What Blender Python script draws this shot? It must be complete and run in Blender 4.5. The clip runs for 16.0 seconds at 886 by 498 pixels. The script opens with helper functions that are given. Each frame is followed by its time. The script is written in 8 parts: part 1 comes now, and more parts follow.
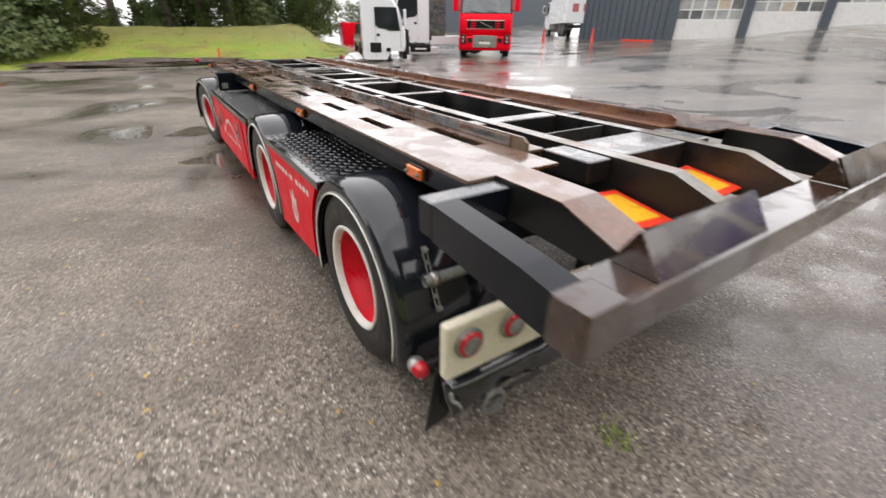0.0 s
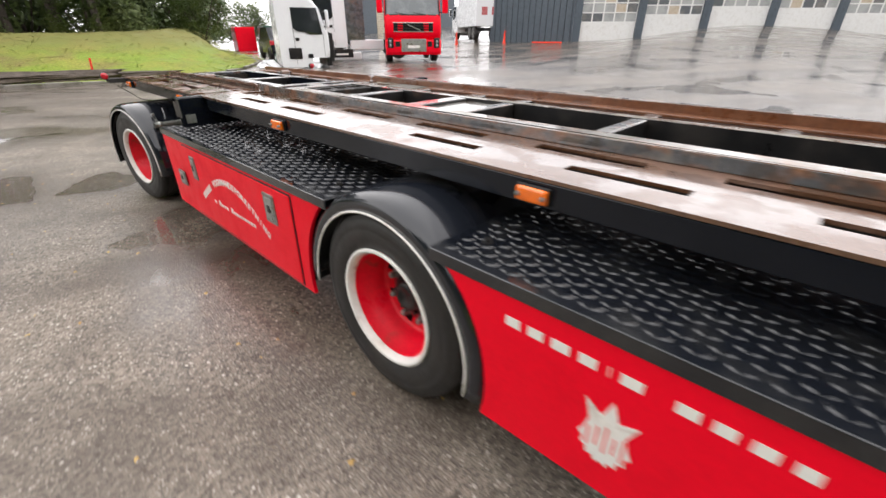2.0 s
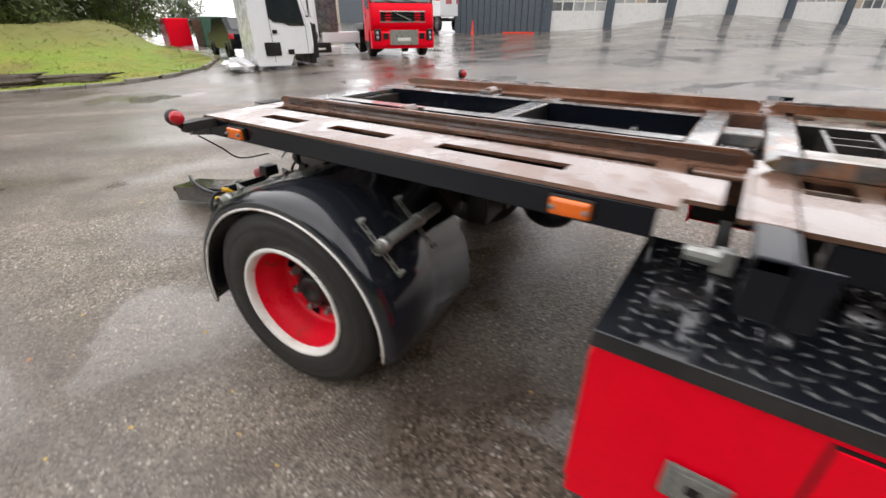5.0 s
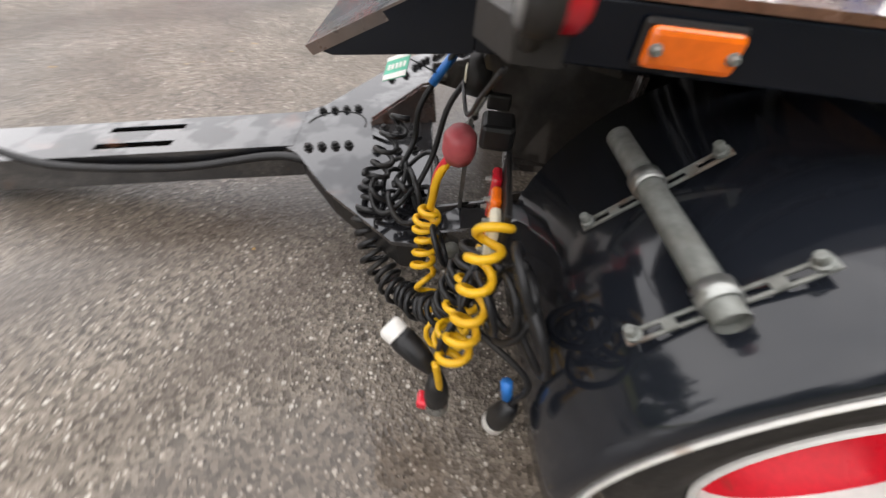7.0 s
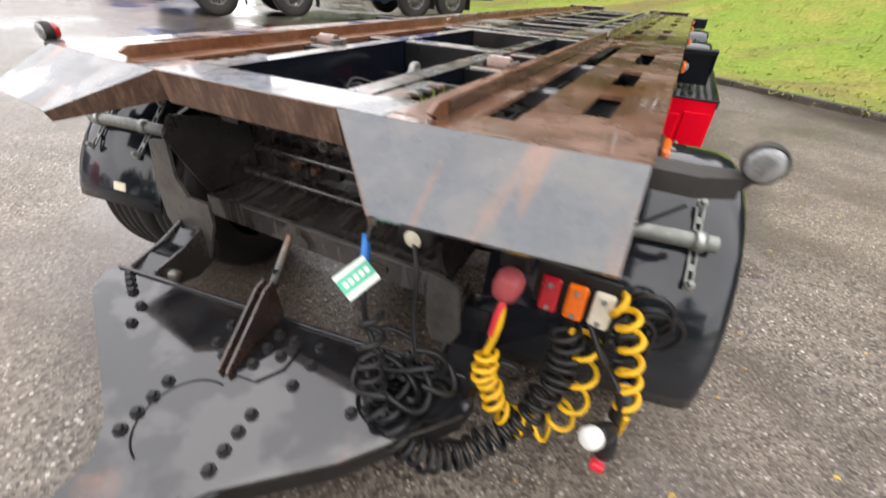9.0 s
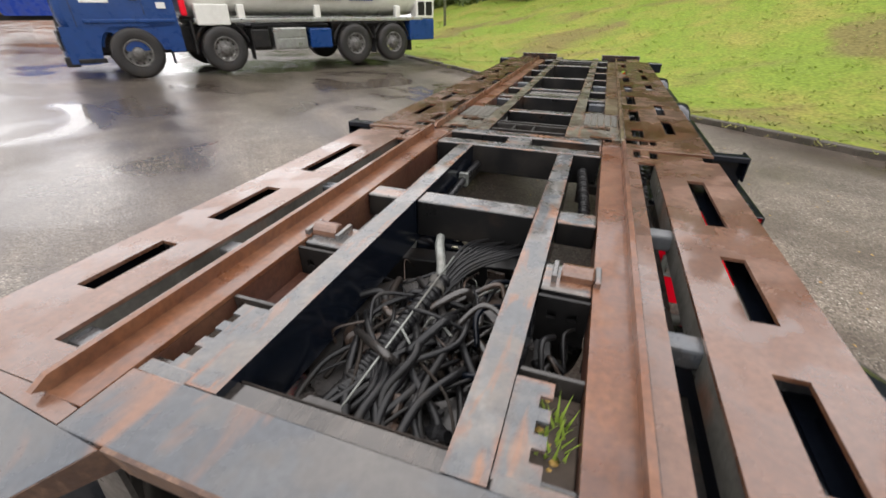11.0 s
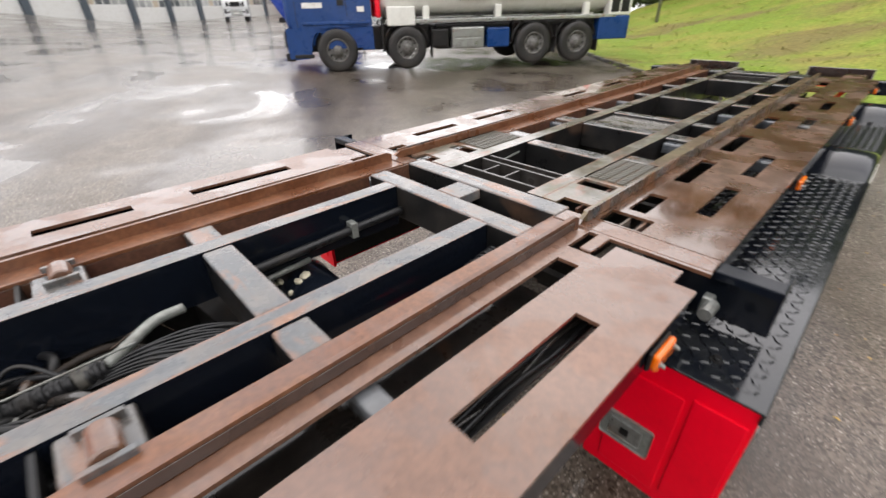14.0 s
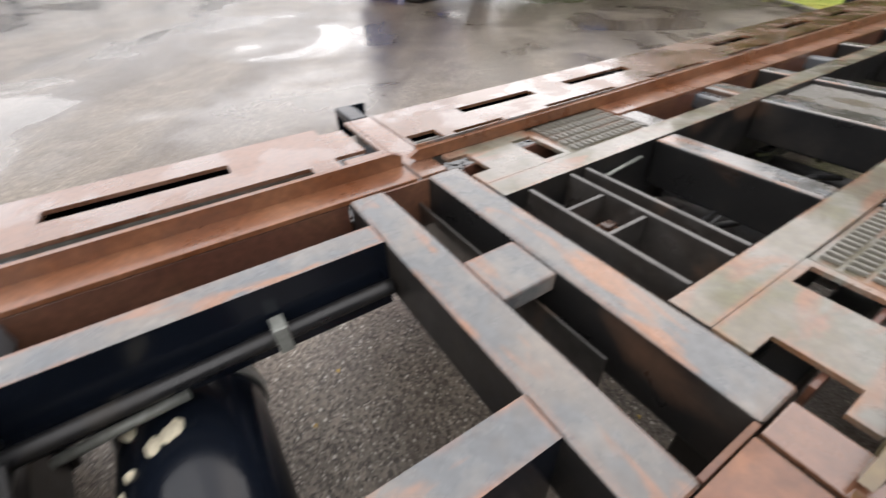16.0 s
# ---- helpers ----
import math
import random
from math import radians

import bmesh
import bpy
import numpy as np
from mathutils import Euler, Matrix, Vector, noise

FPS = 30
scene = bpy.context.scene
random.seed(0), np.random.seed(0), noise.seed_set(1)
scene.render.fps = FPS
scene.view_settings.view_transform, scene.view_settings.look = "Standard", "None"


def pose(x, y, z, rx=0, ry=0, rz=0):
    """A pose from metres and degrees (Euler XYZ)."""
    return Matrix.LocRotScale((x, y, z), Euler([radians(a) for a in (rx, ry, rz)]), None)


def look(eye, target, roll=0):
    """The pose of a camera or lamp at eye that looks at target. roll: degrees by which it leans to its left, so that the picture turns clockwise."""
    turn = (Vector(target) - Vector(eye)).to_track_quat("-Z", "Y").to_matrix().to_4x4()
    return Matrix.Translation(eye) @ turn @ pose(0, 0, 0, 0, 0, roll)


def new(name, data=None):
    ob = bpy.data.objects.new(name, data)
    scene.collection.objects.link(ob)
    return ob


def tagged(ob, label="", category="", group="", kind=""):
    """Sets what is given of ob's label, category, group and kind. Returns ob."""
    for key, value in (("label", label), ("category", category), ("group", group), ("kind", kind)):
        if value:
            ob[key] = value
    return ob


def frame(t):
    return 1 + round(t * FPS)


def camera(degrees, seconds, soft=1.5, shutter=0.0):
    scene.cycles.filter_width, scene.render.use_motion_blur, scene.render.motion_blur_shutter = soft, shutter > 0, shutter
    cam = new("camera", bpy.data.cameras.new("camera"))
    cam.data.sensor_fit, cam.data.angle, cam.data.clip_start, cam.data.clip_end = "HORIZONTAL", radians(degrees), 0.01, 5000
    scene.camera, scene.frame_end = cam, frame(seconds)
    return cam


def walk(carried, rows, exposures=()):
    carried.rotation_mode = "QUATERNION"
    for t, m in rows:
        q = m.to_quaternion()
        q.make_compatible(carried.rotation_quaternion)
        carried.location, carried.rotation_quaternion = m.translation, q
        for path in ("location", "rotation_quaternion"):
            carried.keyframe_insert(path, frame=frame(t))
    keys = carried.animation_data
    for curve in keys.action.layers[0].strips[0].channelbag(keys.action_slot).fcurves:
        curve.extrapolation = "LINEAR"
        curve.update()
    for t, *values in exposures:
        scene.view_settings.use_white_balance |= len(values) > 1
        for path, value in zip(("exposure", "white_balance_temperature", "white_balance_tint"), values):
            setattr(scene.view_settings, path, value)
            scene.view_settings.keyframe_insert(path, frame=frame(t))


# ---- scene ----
cam = camera(94.0, 16.0, shutter=0.5)
PATH = [
    (0, (-1.838, 1.468, 1.513), (-0.863, 2.945, 0.582), 0.7),
    (0.5, (-1.993, 2.008, 1.555), (-0.883, 3.37, 0.6), 1.0),
    (1, (-2.078, 2.568, 1.504), (-0.886, 3.849, 0.535), 1.3),
    (1.5, (-2.053, 3.25, 1.4), (-0.818, 4.521, 0.473), 0.3),
    (2, (-2.11, 3.862, 1.441), (-0.82, 5.088, 0.528), 0.1),
    (2.5, (-2.111, 4.477, 1.44), (-0.79, 5.663, 0.52), -0.5),
    (3, (-2.164, 5.145, 1.426), (-0.79, 6.29, 0.531), -0.6),
    (3.2, (-2.214, 5.395, 1.421), (-0.81, 6.515, 0.543), 0.2),
    (5.3, (-2.028, 7.812, 1.428), (-0.587, 8.799, 0.453), -0.2),
    (5.5, (-2.011, 8.057, 1.403), (-0.588, 9.029, 0.388), -0.4),
    (6, (-1.945, 8.605, 1.371), (-0.534, 9.46, 0.242), 1.0),
    (6.5, (-1.739, 9.146, 1.215), (-0.325, 9.732, -0.073), 4.0),
    (7, (-1.59, 9.585, 1.163), (-0.17, 9.65, -0.244), 6.2),
    (7.5, (-1.318, 9.819, 1.085), (-0.022, 9.353, -0.364), 6.6),
    (8, (-1.242, 10.02, 1.088), (-0.235, 8.904, -0.231), 6.4),
    (8.5, (-1.191, 10.316, 1.227), (-0.39, 8.97, -0.017), 2.2),
    (9, (-1.004, 10.418, 1.319), (-0.266, 8.91, 0.232), 3.4),
    (9.5, (-0.656, 10.417, 1.396), (-0.012, 8.821, 0.378), 2.1),
    (10, (-0.412, 10.225, 1.435), (0.111, 8.577, 0.429), 0.1),
    (10.2, (-0.273, 10.119, 1.497), (0.169, 8.464, 0.465), 2.1),
    (12.3, (-0.819, 9.763, 1.883), (0.144, 8.265, 0.972), -2.3),
    (12.5, (-0.898, 9.721, 1.878), (0.105, 8.25, 0.968), -2.0),
    (13, (-1.124, 9.471, 1.876), (-0.019, 8.082, 0.954), -2.3),
    (13.5, (-1.284, 9.063, 1.814), (-0.102, 7.769, 0.852), -2.1),
    (14, (-1.223, 8.682, 1.768), (0.044, 7.508, 0.76), -1.4),
    (14.5, (-1.065, 8.318, 1.704), (0.319, 7.379, 0.607), -1.1),
    (15, (-0.813, 8.119, 1.624), (0.642, 7.436, 0.433), -1.2),
    (15.5, (-0.567, 8.041, 1.613), (0.888, 7.445, 0.379), -2.0),
    (16, (-0.488, 7.893, 1.618), (0.874, 7.074, 0.404), -2.5),
]
STOPS = [(0, 0.65), (1.5, 0.82), (3.2, 0.80), (5.5, 0.55), (7, 0.72), (8, 1.13), (8.7, 1.07), (9.4, 0.77), (10, 0.71), (12.5, 0.56), (14, 0.69), (16, 0.82)]
walk(cam, [(t, look(eye, target, roll)) for t, eye, target, roll in PATH], STOPS)

# ---- world and light ----
world = bpy.data.worlds.new("overcast_sky")
scene.world = world
world.use_nodes = True
wn, wl = world.node_tree.nodes, world.node_tree.links
wn.clear()
sky = wn.new("ShaderNodeTexSky")
sky.sky_type, sky.sun_disc = "NISHITA", False
sky.sun_elevation, sky.sun_rotation = radians(48), radians(150)
sky.air_density, sky.dust_density = 1.0, 4.0
sky_bg, cloud_bg, sky_mix, sky_out = (wn.new("ShaderNodeBackground"), wn.new("ShaderNodeBackground"), wn.new("ShaderNodeMixShader"), wn.new("ShaderNodeOutputWorld"))
sky_bg.inputs["Strength"].default_value = 0.10
wl.new(sky.outputs["Color"], sky_bg.inputs["Color"])
cloud_tc, cloud_noise, cloud_ramp = wn.new("ShaderNodeTexCoord"), wn.new("ShaderNodeTexNoise"), wn.new("ShaderNodeValToRGB")
cloud_noise.inputs["Scale"].default_value, cloud_noise.inputs["Detail"].default_value = 1.6, 4
cloud_ramp.color_ramp.elements[0].position, cloud_ramp.color_ramp.elements[1].position = 0.3, 0.7
cloud_ramp.color_ramp.elements[0].color = (0.72, 0.709, 0.730, 1)
cloud_ramp.color_ramp.elements[1].color = (1.0, 0.966, 0.968, 1)
wl.new(cloud_tc.outputs["Generated"], cloud_noise.inputs["Vector"])
wl.new(cloud_noise.outputs["Fac"], cloud_ramp.inputs["Fac"])
wl.new(cloud_ramp.outputs["Color"], cloud_bg.inputs["Color"])
cloud_bg.inputs["Strength"].default_value = 1.55
sky_mix.inputs["Fac"].default_value = 0.88
wl.new(sky_bg.outputs[0], sky_mix.inputs[1])
wl.new(cloud_bg.outputs[0], sky_mix.inputs[2])
wl.new(sky_mix.outputs[0], sky_out.inputs[0])

sun = new("sun", bpy.data.lights.new("sun", "SUN"))
sun.data.energy, sun.data.angle, sun.data.color = 0.7, radians(100), (1.0, 0.97, 0.92)
sun.matrix_basis = look((-8, 22, 30), (0, 6, 0))


# ---- materials ----
def shade(name, base, rough=0.5, metal=0.0, second=None, amount=0.5, scale=4.0, grain=60.0, grain_amt=0.25, bump=0.15, coat=0.0, film=None, third=None, third_amt=0.35, third_scale=1.5, spec=0.5, rvar=0.15, stretch=None, third_stretch=None, worn=None):
    """A worn surface: base colour with patches of a second and third colour, fine grain, relief and uneven gloss."""
    m = bpy.data.materials.new(name)
    m.use_nodes = True
    n, l = m.node_tree.nodes, m.node_tree.links
    b = n["Principled BSDF"]
    tc = n.new("ShaderNodeTexCoord")
    big = n.new("ShaderNodeTexNoise")
    big.inputs["Scale"].default_value, big.inputs["Detail"].default_value, big.inputs["Roughness"].default_value = scale, 6, 0.65
    l.new(tc.outputs["Object"], big.inputs["Vector"])
    if stretch:
        mp = n.new("ShaderNodeMapping")
        mp.inputs["Scale"].default_value = stretch
        l.new(tc.outputs["Object"], mp.inputs["Vector"])
        l.new(mp.outputs[0], big.inputs["Vector"])
    fine = n.new("ShaderNodeTexNoise")
    fine.inputs["Scale"].default_value, fine.inputs["Detail"].default_value = grain, 3
    l.new(tc.outputs["Object"], fine.inputs["Vector"])
    mix = n.new("ShaderNodeMix")
    mix.data_type = "RGBA"
    mix.inputs[6].default_value = (*base, 1)
    mix.inputs[7].default_value = (*(second or [c * 0.72 for c in base]), 1)
    edge = n.new("ShaderNodeMapRange")
    edge.inputs[1].default_value, edge.inputs[2].default_value = 0.62 - 0.3 * amount, 0.74 - 0.3 * amount + 0.08
    l.new(big.outputs["Fac"], edge.inputs[0])
    l.new(edge.outputs[0], mix.inputs[0])
    colour = mix.outputs[2]
    if third:
        spot = n.new("ShaderNodeTexNoise")
        spot.inputs["Scale"].default_value, spot.inputs["Detail"].default_value = third_scale, 8
        spot.inputs["Distortion"].default_value = 0.6
        l.new(tc.outputs["Object"], spot.inputs["Vector"])
        if third_stretch:
            mp3 = n.new("ShaderNodeMapping")
            mp3.inputs["Scale"].default_value = third_stretch
            l.new(tc.outputs["Object"], mp3.inputs["Vector"])
            l.new(mp3.outputs[0], spot.inputs["Vector"])
        e3 = n.new("ShaderNodeMapRange")
        e3.inputs[1].default_value, e3.inputs[2].default_value, e3.inputs[4].default_value = 0.64 - 0.25 * third_amt, 0.76 - 0.25 * third_amt, 0.85
        l.new(spot.outputs["Fac"], e3.inputs[0])
        m3 = n.new("ShaderNodeMix")
        m3.data_type = "RGBA"
        m3.inputs[7].default_value = (*third, 1)
        l.new(colour, m3.inputs[6])
        l.new(e3.outputs[0], m3.inputs[0])
        colour = m3.outputs[2]
    if worn:
        # paint rubbed off along the corners, down to rust, more in some places than in others
        bev, geo, dot = n.new("ShaderNodeBevel"), n.new("ShaderNodeNewGeometry"), n.new("ShaderNodeVectorMath")
        bev.samples = 6
        bev.inputs["Radius"].default_value = 0.022
        dot.operation = "DOT_PRODUCT"
        l.new(bev.outputs[0], dot.inputs[0])
        l.new(geo.outputs["Normal"], dot.inputs[1])
        rub = n.new("ShaderNodeMapRange")
        rub.inputs[1].default_value, rub.inputs[2].default_value = 0.995, 0.90
        l.new(dot.outputs["Value"], rub.inputs[0])
        chip = n.new("ShaderNodeTexNoise")
        chip.inputs["Scale"].default_value, chip.inputs["Detail"].default_value = 7.0, 6
        l.new(tc.outputs["Object"], chip.inputs["Vector"])
        part_of = n.new("ShaderNodeMapRange")
        part_of.inputs[1].default_value, part_of.inputs[2].default_value = 0.46, 0.64
        l.new(chip.outputs["Fac"], part_of.inputs[0])
        both_of = n.new("ShaderNodeMath")
        both_of.operation = "MULTIPLY"
        l.new(rub.outputs[0], both_of.inputs[0])
        l.new(part_of.outputs[0], both_of.inputs[1])
        mw = n.new("ShaderNodeMix")
        mw.data_type = "RGBA"
        mw.inputs[7].default_value = (*worn, 1)
        l.new(colour, mw.inputs[6])
        l.new(both_of.outputs[0], mw.inputs[0])
        colour = mw.outputs[2]
    gm = n.new("ShaderNodeMix")
    gm.data_type, gm.blend_type = "RGBA", "MULTIPLY"
    gm.inputs[0].default_value = grain_amt
    l.new(colour, gm.inputs[6])
    gr = n.new("ShaderNodeMapRange")
    gr.inputs[1].default_value, gr.inputs[2].default_value, gr.inputs[3].default_value, gr.inputs[4].default_value = 0.3, 0.7, 0.35, 1.3
    l.new(fine.outputs["Fac"], gr.inputs[0])
    l.new(gr.outputs[0], gm.inputs[7])
    l.new(gm.outputs[2], b.inputs["Base Color"])
    rr = n.new("ShaderNodeMapRange")
    rr.inputs[1].default_value, rr.inputs[2].default_value = 0.35, 0.65
    rr.inputs[3].default_value, rr.inputs[4].default_value = max(0.02, rough - rvar), min(1, rough + rvar)
    l.new(big.outputs["Fac"], rr.inputs[0])
    l.new(rr.outputs[0], b.inputs["Roughness"])
    b.inputs["Metallic"].default_value = metal
    b.inputs["Specular IOR Level"].default_value = spec
    b.inputs["Coat Weight"].default_value = coat
    b.inputs["Coat Roughness"].default_value = 0.06
    if film is not None:
        # a film of rain water, thicker in some places than in others
        fm = n.new("ShaderNodeMapRange")
        fm.inputs[1].default_value, fm.inputs[2].default_value, fm.inputs[3].default_value, fm.inputs[4].default_value = 0.47, 0.54, film * 0.4, film
        soak = n.new("ShaderNodeTexNoise")
        soak.inputs["Scale"].default_value, soak.inputs["Detail"].default_value = 5.5, 4
        l.new(tc.outputs["Object"], soak.inputs["Vector"])
        l.new(soak.outputs["Fac"], fm.inputs[0])
        l.new(fm.outputs[0], b.inputs["Coat Weight"])
        # soaked paint is deeper in colour
        deep = n.new("ShaderNodeMix")
        deep.data_type, deep.blend_type = "RGBA", "MULTIPLY"
        deep.inputs[7].default_value = (0.66, 0.56, 0.48, 1)
        l.new(fm.outputs[0], deep.inputs[0])
        l.new(gm.outputs[2], deep.inputs[6])
        l.new(deep.outputs[2], b.inputs["Base Color"])
        b.inputs["Coat IOR"].default_value = 1.6
        b.inputs["Coat Roughness"].default_value = 0.06
    if bump:
        bp = n.new("ShaderNodeBump")
        bp.inputs["Strength"].default_value, bp.inputs["Distance"].default_value = bump, 0.004
        l.new(fine.outputs["Fac"], bp.inputs["Height"])
        l.new(bp.outputs[0], b.inputs["Normal"])
    return m


def asphalt_material():
    m = bpy.data.materials.new("wet_asphalt")
    m.use_nodes = True
    n, l = m.node_tree.nodes, m.node_tree.links
    b = n["Principled BSDF"]
    tc = n.new("ShaderNodeTexCoord")
    pos = tc.outputs["Object"]

    def tex(kind, scale, detail=2):
        t = n.new(kind)
        t.inputs["Scale"].default_value = scale
        if kind == "ShaderNodeTexNoise":
            t.inputs["Detail"].default_value = detail
        l.new(pos, t.inputs["Vector"])
        return t

    def ramp(src, a, bb, lo=0.0, hi=1.0):
        r = n.new("ShaderNodeMapRange")
        r.inputs[1].default_value, r.inputs[2].default_value, r.inputs[3].default_value, r.inputs[4].default_value = a, bb, lo, hi
        l.new(src, r.inputs[0])
        return r.outputs[0]

    def blend(fac, a, c, mode="MIX"):
        x = n.new("ShaderNodeMix")
        x.data_type, x.blend_type = "RGBA", mode
        for socket, v in ((x.inputs[0], fac), (x.inputs[6], a), (x.inputs[7], c)):
            if isinstance(v, (int, float)):
                socket.default_value = v
            elif isinstance(v, tuple):
                socket.default_value = (*v, 1)
            else:
                l.new(v, socket)
        return x.outputs[2]

    stones = tex("ShaderNodeTexVoronoi", 78)
    chips = tex("ShaderNodeTexVoronoi", 40)
    grit = tex("ShaderNodeTexNoise", 160, 3)
    patch = tex("ShaderNodeTexNoise", 0.55, 5)
    pool = tex("ShaderNodeTexNoise", 0.30, 7)
    pool.inputs["Distortion"].default_value = 0.7
    dirt = tex("ShaderNodeTexNoise", 2.4, 6)
    # each stone has a tone of its own; few are pale
    sep = n.new("ShaderNodeSeparateColor")
    l.new(stones.outputs["Color"], sep.inputs[0])
    sep2 = n.new("ShaderNodeSeparateColor")
    l.new(chips.outputs["Color"], sep2.inputs[0])
    tone = blend(ramp(sep.outputs[0], 0.0, 1.0), (0.052, 0.044, 0.034), (0.335, 0.288, 0.236))
    pale = n.new("ShaderNodeMath")
    pale.operation = "MULTIPLY"
    l.new(ramp(sep.outputs[1], 0.80, 0.86), pale.inputs[0])
    l.new(ramp(stones.outputs["Distance"], 0.42, 0.30), pale.inputs[1])
    tone = blend(pale.outputs[0], tone, (0.64, 0.59, 0.515))
    pale2 = n.new("ShaderNodeMath")
    pale2.operation = "MULTIPLY"
    l.new(ramp(sep2.outputs[1], 0.895, 0.915), pale2.inputs[0])
    l.new(ramp(chips.outputs["Distance"], 0.34, 0.24), pale2.inputs[1])
    tone = blend(pale2.outputs[0], tone, (0.75, 0.70, 0.62))
    tone = blend(ramp(patch.outputs["Fac"], 0.40, 0.7, 0.0, 0.42), tone, (0.22, 0.176, 0.136))
    tone = blend(ramp(dirt.outputs["Fac"], 0.44, 0.70, 0.0, 0.5), tone, (0.082, 0.064, 0.051))
    # streaks of wet dirt drawn across the yard by wheels
    def along_axis(x, y, k):
        d = n.new("ShaderNodeVectorMath")
        d.operation = "DOT_PRODUCT"
        d.inputs[1].default_value = (x * k, y * k, 0)
        l.new(pos, d.inputs[0])
        return d.outputs["Value"]
    uv = n.new("ShaderNodeCombineXYZ")
    l.new(along_axis(0.80, -0.60, 0.13), uv.inputs[0])
    l.new(along_axis(0.60, 0.80, 0.85), uv.inputs[1])
    streak = n.new("ShaderNodeTexNoise")
    streak.inputs["Scale"].default_value, streak.inputs["Detail"].default_value = 1.0, 5
    l.new(uv.outputs[0], streak.inputs["Vector"])
    tone = blend(ramp(streak.outputs["Fac"], 0.47, 0.60, 0.0, 0.6), tone, (0.078, 0.059, 0.045))

    def hollow(x, y, rx, ry):
        """A shallow dip where rain water gathers, with an uneven shore."""
        d = n.new("ShaderNodeVectorMath")
        d.operation = "SUBTRACT"
        d.inputs[1].default_value = (x, y, 0)
        l.new(pos, d.inputs[0])
        k = n.new("ShaderNodeVectorMath")
        k.operation = "MULTIPLY"
        k.inputs[1].default_value = (1 / rx, 1 / ry, 0)
        l.new(d.outputs[0], k.inputs[0])
        far_off = n.new("ShaderNodeVectorMath")
        far_off.operation = "LENGTH"
        l.new(k.outputs[0], far_off.inputs[0])
        shore = n.new("ShaderNodeMath")
        shore.operation = "MULTIPLY_ADD"
        shore.inputs[1].default_value = 1.6
        l.new(dirt.outputs["Fac"], shore.inputs[0])
        l.new(far_off.outputs["Value"], shore.inputs[2])
        return ramp(shore.outputs[0], 1.95, 1.45)

    wet = ramp(pool.outputs["Fac"], 0.44, 0.62)
    # the open yard beside the trailer lies under a thin sheet of water
    across = n.new("ShaderNodeMath")
    across.operation = "MULTIPLY_ADD"
    across.inputs[1].default_value = 0.16
    l.new(along_axis(1.0, 0.0, 1.0), across.inputs[0])
    l.new(streak.outputs["Fac"], across.inputs[2])
    blotch = n.new("ShaderNodeMath")
    blotch.operation = "MULTIPLY"
    l.new(ramp(across.outputs[0], 0.85, 1.25, 0.0, 0.95), blotch.inputs[0])
    l.new(ramp(patch.outputs["Fac"], 0.36, 0.58, 1.0, 0.50), blotch.inputs[1])
    drowned = blotch.outputs[0]
    most = n.new("ShaderNodeMath")
    most.operation = "MAXIMUM"
    l.new(wet, most.inputs[0])
    l.new(drowned, most.inputs[1])
    wet = most.outputs[0]
    for dip in ((1.6, 0.3, 3.4, 2.2), (-1.5, 9.75, 0.55, 0.55), (-0.3, 8.9, 1.0, 0.6), (-1.15, 7.75, 0.75, 0.7)):
        most = n.new("ShaderNodeMath")
        most.operation = "MAXIMUM"
        l.new(wet, most.inputs[0])
        l.new(hollow(*dip), most.inputs[1])
        wet = most.outputs[0]
    soaked = blend(1.0, tone, (0.60, 0.565, 0.54), "MULTIPLY")
    l.new(blend(wet, tone, soaked), b.inputs["Base Color"])
    rg = n.new("ShaderNodeMapRange")
    rg.inputs[3].default_value, rg.inputs[4].default_value = 0.52, 0.25
    l.new(wet, rg.inputs[0])
    l.new(rg.outputs[0], b.inputs["Roughness"])
    b.inputs["Specular IOR Level"].default_value = 0.3
    cw = n.new("ShaderNodeMapRange")
    cw.inputs[3].default_value, cw.inputs[4].default_value = 0.42, 1.0
    l.new(wet, cw.inputs[0])
    l.new(cw.outputs[0], b.inputs["Coat Weight"])
    b.inputs["Coat IOR"].default_value = 1.38
    cr = n.new("ShaderNodeMapRange")
    cr.inputs[3].default_value, cr.inputs[4].default_value = 0.11, 0.035
    l.new(wet, cr.inputs[0])
    l.new(cr.outputs[0], b.inputs["Coat Roughness"])
    ripple = tex("ShaderNodeTexNoise", 7.0, 3)
    cb = n.new("ShaderNodeBump")
    cb.inputs["Strength"].default_value, cb.inputs["Distance"].default_value = 0.07, 0.02
    l.new(ripple.outputs["Fac"], cb.inputs["Height"])
    rough_film = n.new("ShaderNodeBump")
    rough_film.inputs["Distance"].default_value = 0.007
    rf = n.new("ShaderNodeMapRange")
    rf.inputs[3].default_value, rf.inputs[4].default_value = 0.9, 0.02
    l.new(wet, rf.inputs[0])
    l.new(rf.outputs[0], rough_film.inputs["Strength"])
    l.new(stones.outputs["Distance"], rough_film.inputs["Height"])
    l.new(cb.outputs[0], rough_film.inputs["Normal"])
    l.new(rough_film.outputs[0], b.inputs["Coat Normal"])
    h = n.new("ShaderNodeMath")
    h.operation = "ADD"
    l.new(stones.outputs["Distance"], h.inputs[0])
    l.new(grit.outputs["Fac"], h.inputs[1])
    bp = n.new("ShaderNodeBump")
    bp.inputs["Distance"].default_value = 0.005
    st = n.new("ShaderNodeMapRange")
    st.inputs[3].default_value, st.inputs[4].default_value = 0.9, 0.25
    l.new(wet, st.inputs[0])
    l.new(st.outputs[0], bp.inputs["Strength"])
    l.new(h.outputs[0], bp.inputs["Height"])
    l.new(bp.outputs[0], b.inputs["Normal"])
    return m


